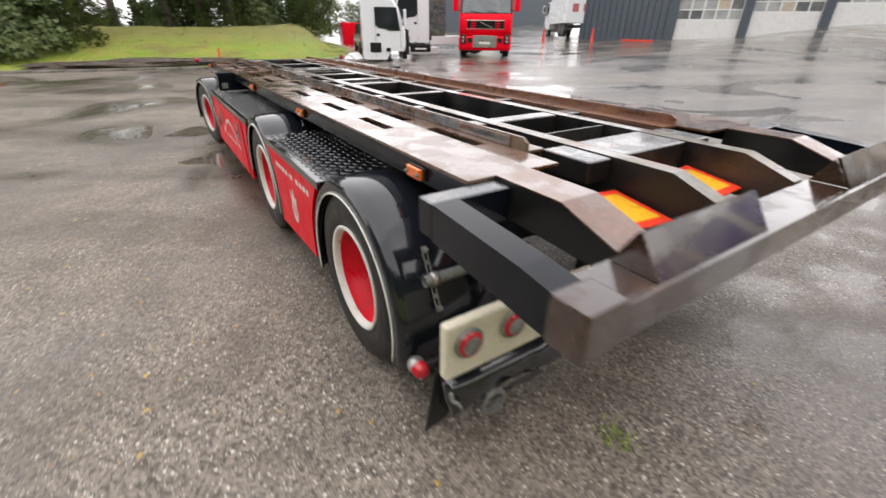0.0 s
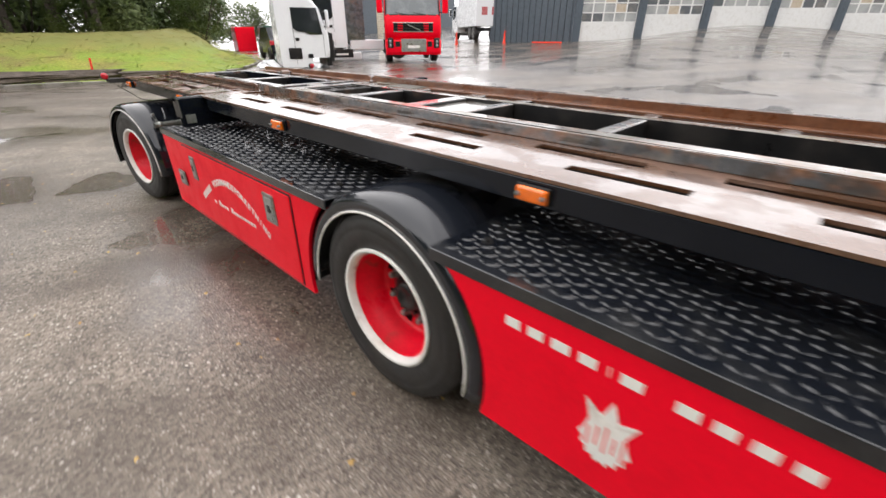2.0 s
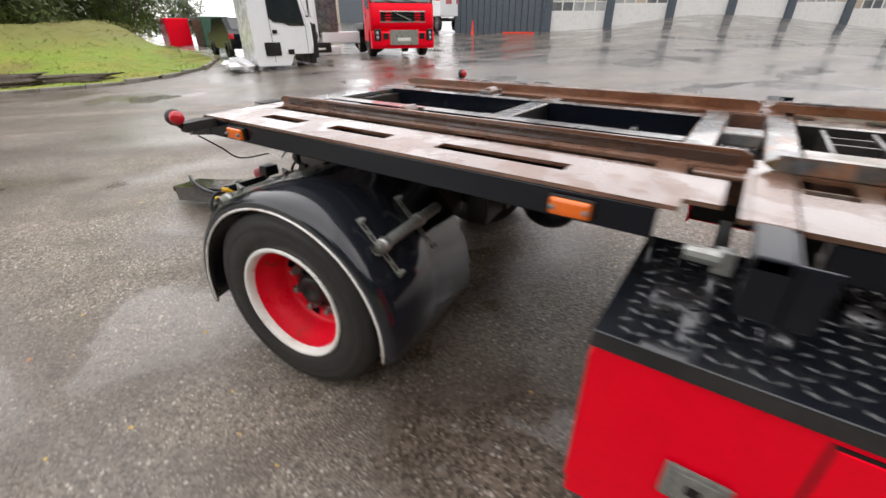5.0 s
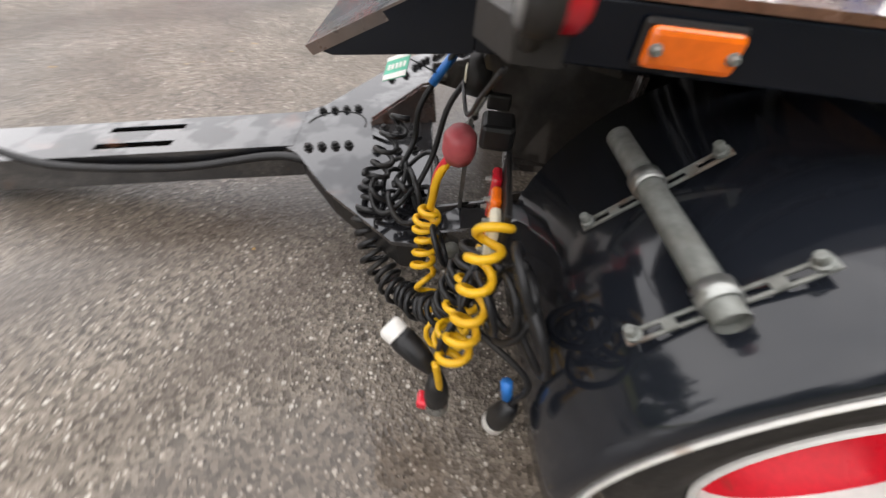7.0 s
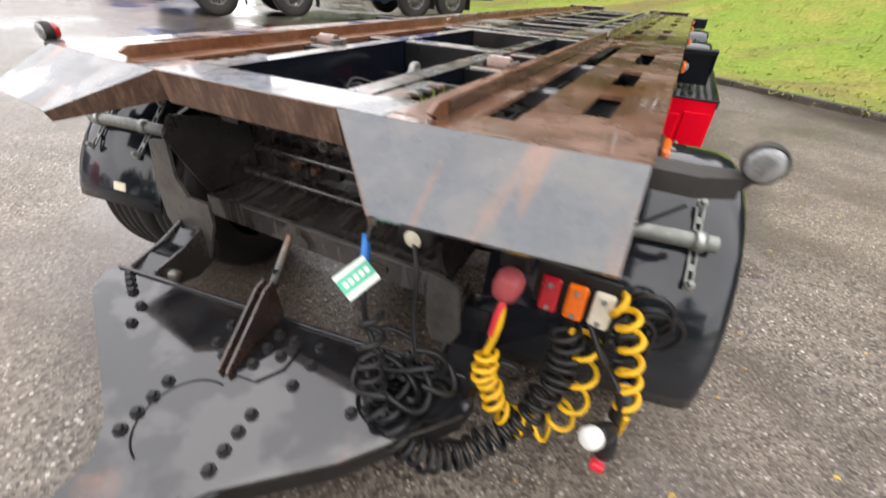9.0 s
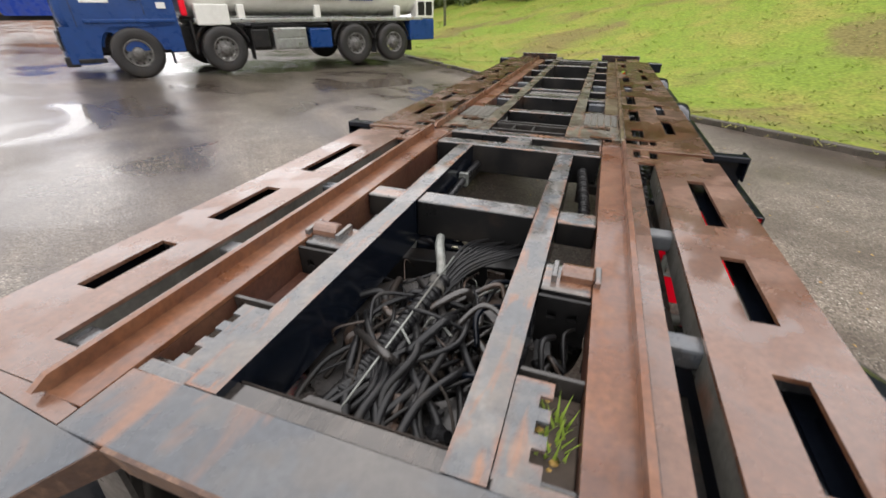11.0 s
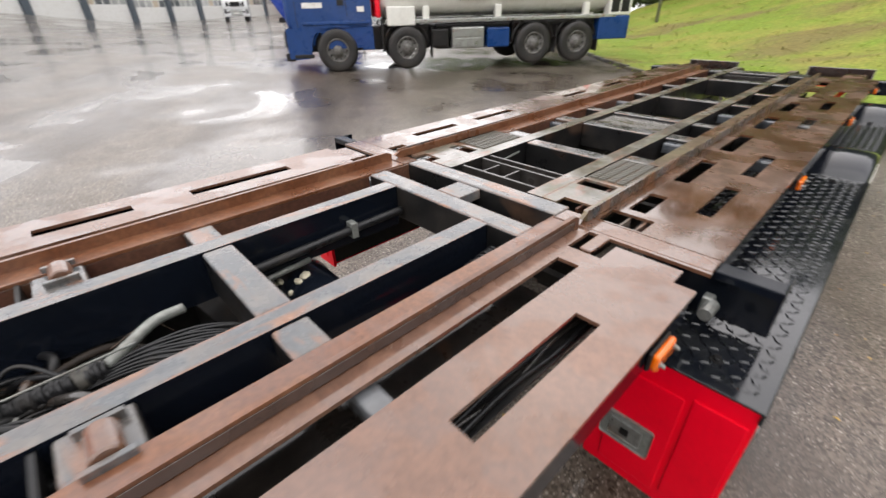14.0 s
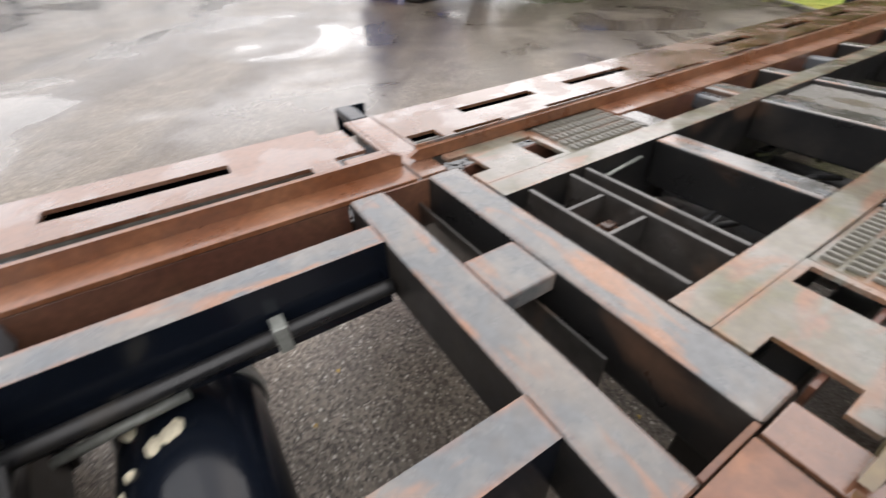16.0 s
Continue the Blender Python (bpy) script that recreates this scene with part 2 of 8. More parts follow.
ASPHALT = asphalt_material()
BLACK = shade("black_gloss_paint", (0.0055, 0.0075, 0.0125), 0.17, grain_amt=0.15, bump=0.03, coat=0.08, rvar=0.06, spec=0.3)
BLACK_DULL = shade("black_dirty_steel", (0.010, 0.0098, 0.010), 0.42, second=(0.024, 0.020, 0.017), amount=0.5, third=(0.09, 0.05, 0.032), third_amt=0.1, spec=0.35)
RUST = shade("wet_rusty_brown_paint", (0.200, 0.108, 0.072), 0.30, film=1.0, second=(0.27, 0.160, 0.118), amount=0.5, third=(0.15, 0.060, 0.026), third_amt=0.36, third_scale=2.2, grain_amt=0.35, bump=0.12, scale=2.5, spec=0.6)
RAIL = shade("wet_orange_brown_rail", (0.185, 0.074, 0.034), 0.36, film=0.7, second=(0.24, 0.112, 0.058), amount=0.5, third=(0.085, 0.034, 0.018), third_amt=0.34, third_scale=3.0, third_stretch=(1, 0.5, 3), grain_amt=0.45, bump=0.2, scale=4)
RAIL_MOSS = shade("mossy_brown_rail", (0.150, 0.078, 0.040), 0.36, film=0.7, second=(0.15, 0.125, 0.050), amount=0.6, third=(0.10, 0.088, 0.034), third_amt=0.45, third_scale=2.6, third_stretch=(1, 0.4, 2), grain_amt=0.45, bump=0.2, scale=3)
TREAD = shade("wet_black_tread_paint", (0.0075, 0.009, 0.0125), 0.13, second=(0.020, 0.021, 0.022), amount=0.45, scale=7, grain_amt=0.2, bump=0.04, spec=0.6, rvar=0.07, coat=0.5)
WET_SHEET = shade("wet_pale_grey_sheet", (0.30, 0.30, 0.29), 0.12, film=1.0, second=(0.22, 0.22, 0.21), amount=0.45, third=(0.30, 0.20, 0.14), third_amt=0.2, third_scale=3, grain_amt=0.25, bump=0.04, spec=0.7)
# pale and grey base colours hold what the door glass reflects
PANE_PALE = shade("pale_door_glass", (0.42, 0.43, 0.42), 0.10, second=(0.30, 0.31, 0.31), amount=0.5, scale=0.9, grain_amt=0.05, bump=0, coat=0.6)
PANE_GREY = shade("grey_door_glass", (0.13, 0.14, 0.15), 0.08, second=(0.24, 0.23, 0.21), amount=0.5, scale=0.8, grain_amt=0.05, bump=0, coat=0.8)
SCREEN = shade("lorry_windscreen_glass", (0.09, 0.105, 0.11), 0.07, second=(0.15, 0.165, 0.17), amount=0.5, scale=1.2, grain_amt=0.05, bump=0, coat=1.0)
KERB_DARK = shade("wet_dark_kerb", (0.095, 0.082, 0.066), 0.5, second=(0.055, 0.048, 0.034), amount=0.6, grain_amt=0.45, bump=0.5, third=(0.075, 0.085, 0.030), third_amt=0.35, third_scale=2.0)
RIM_DIRTY = shade("grimy_steel_rim", (0.17, 0.165, 0.155), 0.5, metal=0.3, second=(0.07, 0.064, 0.056), amount=0.55, scale=10, grain_amt=0.4, bump=0.2)
RUST_WET = shade("soaked_brown_paint", (0.160, 0.085, 0.050), 0.26, film=1.0, second=(0.215, 0.130, 0.094), amount=0.42, third=(0.12, 0.050, 0.020), third_amt=0.40, third_scale=1.7, grain_amt=0.35, bump=0.10, scale=2.0, spec=0.7)
TAIL_BROWN = shade("wet_dark_brown_steel", (0.070, 0.043, 0.034), 0.22, film=1.0, second=(0.032, 0.024, 0.022), amount=0.5, third=(0.17, 0.085, 0.045), third_amt=0.22, third_scale=4.0, grain_amt=0.4, bump=0.15, scale=5, spec=0.6)
WET_BLACK = shade("wet_dirty_black_steel", (0.038, 0.036, 0.035), 0.22, film=0.8, second=(0.085, 0.076, 0.068), amount=0.5, stretch=(9, 2, 1.2), scale=2.4, third=(0.10, 0.055, 0.035), third_amt=0.12, third_scale=5, grain_amt=0.35, bump=0.18, spec=0.7)
RUST_DARK = shade("dark_rust", (0.105, 0.045, 0.030), 0.45, film=0.4, second=(0.16, 0.075, 0.04), amount=0.5, grain_amt=0.5, bump=0.3)
GREY = shade("worn_grey_paint", (0.120, 0.134, 0.148), 0.28, worn=(0.29, 0.135, 0.075), film=1.0, second=(0.22, 0.215, 0.205), amount=0.42, third=(0.31, 0.155, 0.085), third_amt=0.36, third_scale=6.0, third_stretch=(3.2, 0.9, 1), grain_amt=0.3, bump=0.12, scale=9)
GREY_X = shade("worn_grey_cross_paint", (0.125, 0.138, 0.150), 0.28, worn=(0.29, 0.135, 0.075), film=1.0, second=(0.22, 0.215, 0.205), amount=0.45, third=(0.31, 0.155, 0.085), third_amt=0.34, third_scale=6.0, third_stretch=(0.9, 3.2, 1), grain_amt=0.3, bump=0.12, scale=9)
MOSSY = shade("mossy_grey_paint", (0.19, 0.19, 0.17), 0.36, worn=(0.28, 0.13, 0.06), film=1.0, second=(0.13, 0.125, 0.07), amount=0.6, third=(0.26, 0.14, 0.09), third_amt=0.42, third_scale=5.0, third_stretch=(2.5, 0.9, 1), grain_amt=0.35, bump=0.15, scale=5)
WING = shade("scraped_grey_blue_paint", (0.085, 0.098, 0.115), 0.27, film=1.0, second=(0.12, 0.13, 0.14), third=(0.27, 0.140, 0.085), third_amt=0.38, third_scale=2.4, third_stretch=(3.4, 0.9, 0.9), bump=0.06)
GREY_PLAIN = shade("grey_blue_paint", (0.10, 0.115, 0.135), 0.3, film=0.9, second=(0.16, 0.17, 0.18), third=(0.30, 0.17, 0.12), third_amt=0.16, third_scale=2.2, bump=0.06, coat=0.3)
RED = shade("red_gloss_paint", (0.86, 0.0005, 0.018), 0.36, second=(0.78, 0.0005, 0.016), amount=0.4, grain_amt=0.06, bump=0.02, coat=0.03, spec=0.14, rvar=0.08)
RED_RIM = shade("red_rim_paint", (0.80, 0.006, 0.026), 0.38, second=(0.66, 0.006, 0.02), grain_amt=0.12, bump=0.05, coat=0.05, spec=0.3, third=(0.25, 0.05, 0.03), third_amt=0.05, third_scale=9)
FLANGE = shade("dirty_red_flange", (0.30, 0.02, 0.03), 0.5, second=(0.10, 0.035, 0.03), amount=0.55, scale=14, grain_amt=0.35, bump=0.2, spec=0.35)
WHITE = shade("white_paint", (0.80, 0.78, 0.74), 0.4, second=(0.70, 0.66, 0.58), amount=0.3, grain_amt=0.1, bump=0.05, third=(0.35, 0.22, 0.14), third_amt=0.02, third_scale=8)
CREAM = shade("cream_paint", (0.76, 0.70, 0.55), 0.35, second=(0.66, 0.58, 0.42), amount=0.3, grain_amt=0.12, bump=0.04)
RUBBER = shade("tyre_rubber", (0.017, 0.016, 0.0155), 0.55, second=(0.034, 0.029, 0.025), amount=0.5, grain_amt=0.35, bump=0.25)
STREAKED = shade("rust_streaked_brown", (0.085, 0.045, 0.03), 0.5, second=(0.20, 0.12, 0.08), amount=0.55, scale=3.0, stretch=(14, 14, 0.8), grain_amt=0.4, bump=0.2)
DRAW_STEEL = shade("wet_black_grey_steel", (0.012, 0.013, 0.016), 0.10, film=1.0, second=(0.02, 0.021, 0.023), third=(0.30, 0.135, 0.075), third_amt=0.16, third_scale=2.6, bump=0.02, rvar=0.07, spec=0.8)
WALL_GREY = shade("weathered_grey_steel", (0.13, 0.125, 0.11), 0.42, second=(0.07, 0.065, 0.055), amount=0.6, grain_amt=0.35, third=(0.20, 0.10, 0.06), third_amt=0.2, third_scale=3)
GUSSET = shade("dusty_grey_steel", (0.085, 0.080, 0.074), 0.42, film=0.5, second=(0.040, 0.038, 0.035), amount=0.5, scale=7, grain_amt=0.35, bump=0.2, third=(0.12, 0.075, 0.05), third_amt=0.15, third_scale=5)
GLOSS = shade("wet_black_plastic", (0.010, 0.011, 0.014), 0.10, second=(0.022, 0.022, 0.024), amount=0.4, grain_amt=0.2, bump=0.1, spec=0.7, rvar=0.06, coat=0.6)
SATIN = shade("satin_black_plastic", (0.012, 0.014, 0.019), 0.12, second=(0.012, 0.014, 0.019), grain_amt=0.15, bump=0.015, spec=0.5, rvar=0.05, coat=0.22)
DUSTY = shade("dusty_black_steel", (0.046, 0.043, 0.041), 0.36, film=0.7, second=(0.018, 0.017, 0.016), amount=0.55, scale=6, grain_amt=0.35, bump=0.2, third=(0.12, 0.075, 0.05), third_amt=0.18, third_scale=5)
CABLE_BLACK = shade("black_cable", (0.013, 0.013, 0.014), 0.40, second=(0.030, 0.026, 0.022), amount=0.35, scale=9, grain_amt=0.25, bump=0.08, spec=0.4)
CABLE_YELLOW = shade("yellow_cable", (0.80, 0.46, 0.01), 0.35, second=(0.70, 0.38, 0.01), grain_amt=0.1, bump=0.03)
CABLE_RED = shade("red_cable", (0.70, 0.03, 0.05), 0.35, grain_amt=0.1, bump=0.03)
BLUE_TAPE = shade("blue_tape", (0.03, 0.20, 0.62), 0.4, grain_amt=0.1)
STEEL = shade("galvanised_steel", (0.42, 0.43, 0.41), 0.38, metal=0.75, second=(0.30, 0.30, 0.28), amount=0.5, grain_amt=0.3, third=(0.30, 0.15, 0.07), third_amt=0.12, third_scale=5)
STEEL_DULL = shade("weathered_steel_tube", (0.26, 0.27, 0.25), 0.45, metal=0.35, second=(0.18, 0.17, 0.15), amount=0.5, grain_amt=0.35, third=(0.22, 0.10, 0.05), third_amt=0.2, third_scale=6)
ORANGE_LENS = shade("orange_lens", (0.92, 0.17, 0.006), 0.18, grain_amt=0.1, bump=0.05, coat=0.6)
RED_LENS = shade("red_lens", (0.55, 0.012, 0.025), 0.18, grain_amt=0.15, bump=0.05, coat=0.6)
PINK_PLASTIC = shade("faded_red_plastic", (0.46, 0.085, 0.095), 0.5, second=(0.48, 0.18, 0.17), grain_amt=0.15)
YELLOW_FILM = shade("yellow_reflective_film", (0.80, 0.42, 0.02), 0.35, second=(0.72, 0.34, 0.02), grain_amt=0.1)
RED_FILM = shade("red_reflective_film", (0.85, 0.05, 0.02), 0.35, grain_amt=0.1)
GREEN_TAG = shade("green_tag", (0.10, 0.50, 0.33), 0.45, grain_amt=0.1)
CLEAR_LENS = shade("clear_lens", (0.30, 0.30, 0.30), 0.14, metal=0.25, second=(0.12, 0.12, 0.12), scale=24, grain_amt=0.3, coat=0.9)
GLASS_DARK = shade("dark_window_glass", (0.02, 0.024, 0.028), 0.06, grain_amt=0.05, bump=0.0, coat=0.8, rvar=0.02)
BLUE_PAINT = shade("dark_blue_paint", (0.006, 0.042, 0.17), 0.35, second=(0.008, 0.05, 0.20), grain_amt=0.1, bump=0.02, coat=0.1, spec=0.35)
BLUE_BRIGHT = shade("bright_blue_paint", (0.012, 0.042, 0.28), 0.3, grain_amt=0.1, bump=0.02, coat=0.3)
WHITE_TRUCK = shade("white_vehicle_paint", (0.80, 0.81, 0.82), 0.25, second=(0.72, 0.73, 0.74), grain_amt=0.06, bump=0.01, coat=0.4)
TANK_WHITE = shade("cream_white_tank", (0.74, 0.73, 0.68), 0.3, second=(0.66, 0.65, 0.60), grain_amt=0.08, bump=0.02, coat=0.3)
SLATE = shade("dark_slate_cladding", (0.075, 0.095, 0.115), 0.45, second=(0.06, 0.075, 0.09), grain_amt=0.15)
DOOR_WHITE = shade("white_door_panel", (0.72, 0.72, 0.70), 0.4, second=(0.64, 0.63, 0.60), grain_amt=0.08)
BEIGE = shade("beige_boards", (0.50, 0.43, 0.33), 0.6, second=(0.42, 0.34, 0.25), grain_amt=0.2)
BRICK_FAR = shade("reddish_brick_wall", (0.36, 0.17, 0.10), 0.8, second=(0.30, 0.14, 0.09), grain_amt=0.3)
CONCRETE = shade("weathered_kerb_concrete", (0.26, 0.24, 0.21), 0.65, second=(0.15, 0.14, 0.11), amount=0.6, grain_amt=0.4, bump=0.4, third=(0.10, 0.12, 0.05), third_amt=0.2)
GRASS = shade("grass_ground", (0.20, 0.275, 0.034), 0.8, second=(0.29, 0.28, 0.065), amount=0.62, grain_amt=0.6, bump=1.0, grain=14, scale=0.6, third=(0.20, 0.155, 0.060), third_amt=0.42, third_scale=0.42, third_stretch=(0.6, 1.0, 1.6), spec=0.2)
GRASS_BLADE = shade("grass_blades", (0.24, 0.335, 0.050), 0.7, second=(0.33, 0.33, 0.085), amount=0.6, grain_amt=0.35, bump=0, scale=0.8, third=(0.24, 0.19, 0.080), third_amt=0.45, third_scale=0.42, spec=0.2)
SOIL = shade("dark_soil", (0.075, 0.055, 0.04), 0.8, second=(0.05, 0.04, 0.03), grain_amt=0.5, bump=0.9, grain=20)
BARK = shade("tree_bark", (0.07, 0.055, 0.045), 0.85, second=(0.10, 0.085, 0.07), grain_amt=0.5, bump=0.8, grain=18)
LEAF = shade("broad_leaves", (0.075, 0.115, 0.03), 0.55, second=(0.11, 0.14, 0.04), amount=0.6, grain_amt=0.3, bump=0, scale=0.8)
LEAF_DARK = shade("dark_needles", (0.035, 0.060, 0.028), 0.6, second=(0.055, 0.075, 0.035), amount=0.6, grain_amt=0.3, bump=0, scale=0.8)
LEAF_FALLEN = shade("fallen_leaves", (0.50, 0.33, 0.06), 0.5, second=(0.36, 0.20, 0.06), amount=0.6, grain_amt=0.3, scale=1.3, third=(0.30, 0.10, 0.05), third_amt=0.35, third_scale=2.0)
# grease coloured darker to hold the shade deep in the front bay
GREASE_SHADE = shade("shaded_black_grease", (0.018, 0.014, 0.011), 0.6, second=(0.034, 0.024, 0.018), amount=0.5, scale=14, grain_amt=0.4, bump=0.4, spec=0.25)
GREASE = shade("greasy_brown_steel", (0.045, 0.032, 0.025), 0.38, second=(0.09, 0.055, 0.038), amount=0.5, scale=12, grain_amt=0.4, bump=0.35)
FOAM = shade("dried_foam", (0.62, 0.56, 0.42), 0.8, grain_amt=0.3)


# ---- builders ----
def part(name, bm, material, parent=None, label="", kind="", smooth=False):
    """Links a bmesh, modelled in world metres, as one mesh under a thing or part."""
    me = bpy.data.meshes.new(name)
    bmesh.ops.recalc_face_normals(bm, faces=bm.faces)
    bm.to_mesh(me)
    bm.free()
    if smooth:
        for p in me.polygons:
            p.use_smooth = True
    me.materials.append(material)
    return hang(name, me, parent, Matrix(), label, kind)


def world_of(ob):
    return (world_of(ob.parent) @ ob.matrix_parent_inverse if ob.parent else Matrix()) @ ob.matrix_basis


def hang(name, me, parent=None, m=None, label="", kind=""):
    """Links mesh data at the world pose m, under parent."""
    ob = new(name, me)
    ob.matrix_basis = m or Matrix()
    if parent:
        ob.parent = parent
        ob.matrix_parent_inverse = world_of(parent).inverted()
    tagged(ob, label, kind=kind)
    return ob


def thing(name, base, label, category, group="", kind=""):
    ob = new(name)
    ob.matrix_basis = Matrix.Translation(base)
    ob.empty_display_size = 0.2
    return tagged(ob, label, category, group, kind)


def box(bm, x0, x1, y0, y1, z0, z1, bevel=0.0, m=None):
    r = bmesh.ops.create_cube(bm, size=1.0)
    vs = r["verts"]
    for v in vs:
        v.co = Vector(((x0 + x1) / 2 + v.co.x * (x1 - x0), (y0 + y1) / 2 + v.co.y * (y1 - y0), (z0 + z1) / 2 + v.co.z * (z1 - z0)))
    if bevel:
        es = list({e for v in vs for e in v.link_edges})
        g = bmesh.ops.bevel(bm, geom=es, offset=bevel, segments=2, affect="EDGES", profile=0.5)
        vs = list({v for f in g["faces"] for v in f.verts} | {v for v in vs if v.is_valid})
    if m:
        for v in vs:
            v.co = m @ v.co
    return vs


def boxes(*specs, bevel=0.004):
    bm = bmesh.new()
    for s in specs:
        box(bm, *s, bevel=bevel)
    return bm


def prism(bm, pts, axis, a, b):
    """A closed outline, swept from a to b along an axis. pts are the two other coordinates in the order x, y, z."""
    def at(p, w):
        q = list(p)
        q.insert("xyz".index(axis), w)
        return q
    lo, hi = [bm.verts.new(at(p, a)) for p in pts], [bm.verts.new(at(p, b)) for p in pts]
    n = len(pts)
    bm.faces.new(lo)
    bm.faces.new(hi[::-1])
    for i in range(n):
        bm.faces.new((lo[i], hi[i], hi[(i + 1) % n], lo[(i + 1) % n]))
    return lo + hi


def bevel_all(bm, offset, segments=2, angle=0.5):
    es = [e for e in bm.edges if len(e.link_faces) == 2 and e.calc_face_angle(0) > angle]
    bmesh.ops.bevel(bm, geom=es, offset=offset, segments=segments, affect="EDGES", profile=0.5)
    return bm


def sheet(bm, xs, ys, z0, z1, holes):
    """A flat plate with rectangular holes (x0, x1, y0, y1) cut right through."""
    xs = sorted(set(xs) | {v for h in holes for v in h[:2] if min(xs) < v < max(xs)})
    ys = sorted(set(ys) | {v for h in holes for v in h[2:] if min(ys) < v < max(ys)})
    def full(i, j):
        if not (0 <= i < len(xs) - 1 and 0 <= j < len(ys) - 1):
            return False
        cx, cy = (xs[i] + xs[i + 1]) / 2, (ys[j] + ys[j + 1]) / 2
        return not any(h[0] < cx < h[1] and h[2] < cy < h[3] for h in holes)
    vt = {}
    def v(i, j, z):
        k = (i, j, z)
        if k not in vt:
            vt[k] = bm.verts.new((xs[i], ys[j], z))
        return vt[k]
    for i in range(len(xs) - 1):
        for j in range(len(ys) - 1):
            if not full(i, j):
                continue
            bm.faces.new((v(i, j, z1), v(i + 1, j, z1), v(i + 1, j + 1, z1), v(i, j + 1, z1)))
            bm.faces.new((v(i, j, z0), v(i, j + 1, z0), v(i + 1, j + 1, z0), v(i + 1, j, z0)))
            for di, dj, p, q in ((-1, 0, (i, j), (i, j + 1)), (1, 0, (i + 1, j), (i + 1, j + 1)), (0, -1, (i, j), (i + 1, j)), (0, 1, (i, j + 1), (i + 1, j + 1))):
                if not full(i + di, j + dj):
                    bm.faces.new((v(*p, z0), v(*q, z0), v(*q, z1), v(*p, z1)))
    return bm


def lathe(bm, profile, n=32, skip=None, m=None):
    """Turns (radius, x) points round the x axis."""
    rings = []
    for r, x in profile:
        rings.append([bm.verts.new((x, r * math.cos(2 * math.pi * k / n), r * math.sin(2 * math.pi * k / n))) for k in range(n)])
    for i in range(len(rings) - 1):
        for k in range(n):
            if skip and skip(i, k):
                continue
            bm.faces.new((rings[i][k], rings[i][(k + 1) % n], rings[i + 1][(k + 1) % n], rings[i + 1][k]))
    if m:
        for ring in rings:
            for v in ring:
                v.co = m @ v.co
    return rings


def tube(bm, pts, r, n=8, caps=True):
    """A round tube along a line of points."""
    pts = [Vector(p) for p in pts]
    rings, up = [], None
    for i, p in enumerate(pts):
        d = (pts[min(i + 1, len(pts) - 1)] - pts[max(i - 1, 0)]).normalized()
        if up is None:
            up = d.orthogonal().normalized()
        up = (up - d * up.dot(d)).normalized()
        side = d.cross(up)
        rings.append([bm.verts.new(p + r * (math.cos(a) * up + math.sin(a) * side)) for a in (2 * math.pi * k / n for k in range(n))])
    for a, b in zip(rings, rings[1:]):
        for k in range(n):
            bm.faces.new((a[k], a[(k + 1) % n], b[(k + 1) % n], b[k]))
    if caps:
        bm.faces.new(rings[0][::-1])
        bm.faces.new(rings[-1])
    return bm


def curve(pts, steps=8):
    """Catmull-Rom line through points."""
    pts = [Vector(p) for p in pts]
    ext = [2 * pts[0] - pts[1]] + pts + [2 * pts[-1] - pts[-2]]
    out = []
    for i in range(1, len(ext) - 2):
        p0, p1, p2, p3 = ext[i - 1:i + 3]
        for k in range(steps):
            t = k / steps
            out.append(0.5 * ((2 * p1) + (p2 - p0) * t + (2 * p0 - 5 * p1 + 4 * p2 - p3) * t * t + (3 * p1 - p0 - 3 * p2 + p3) * t ** 3))
    return out + [pts[-1]]


def coil(pts, radius, turns, per=12):
    """A helix wound round a line of points."""
    line = curve(pts, 10)
    total, out, up = len(line) - 1, [], None
    steps = turns * per
    for s in range(steps + 1):
        f = s / steps * total
        i = min(int(f), total - 1)
        p = line[i].lerp(line[i + 1], f - i)
        d = (line[min(i + 2, total)] - line[max(i - 1, 0)]).normalized()
        if up is None:
            up = d.orthogonal().normalized()
        up = (up - d * up.dot(d)).normalized()
        side = d.cross(up)
        a = 2 * math.pi * s / per
        rr = radius * (1 + 0.18 * math.sin(s * 0.37 + radius * 90))
        out.append(p + rr * (math.cos(a) * up + math.sin(a) * side))
    return out


def bolt_mesh(name, r, h, material):
    bm = bmesh.new()
    lathe(bm, [(0.0005, h), (r * 0.8, h), (r, h * 0.8), (r, h * 0.35), (r * 1.45, h * 0.3), (r * 1.45, 0)], 8)
    me = bpy.data.meshes.new(name)
    bmesh.ops.recalc_face_normals(bm, faces=bm.faces)
    bm.to_mesh(me)
    bm.free()
    me.materials.append(material)
    return me


def lighten_top(ob, top):
    """A lighter second colour on upward faces: worn paint plus painted sky sheen."""
    ob.data.materials.append(top)
    for p in ob.data.polygons:
        if p.normal.z > 0.35:
            p.material_index = 1
    return ob


def topped(name, x0, x1, y0, y1, z0, z1, top, body, label, round_=0.010):
    """A box-section beam with rounded edges, dark sides and a worn upper face that has sky sheen in its colour."""
    bm = bmesh.new()
    box(bm, x0, x1, y0, y1, z0, z1)
    bmesh.ops.bevel(bm, geom=bm.edges[:], offset=round_, segments=3, affect="EDGES", profile=0.5)
    return lighten_top(part(name, bm, body, trailer, label), top)


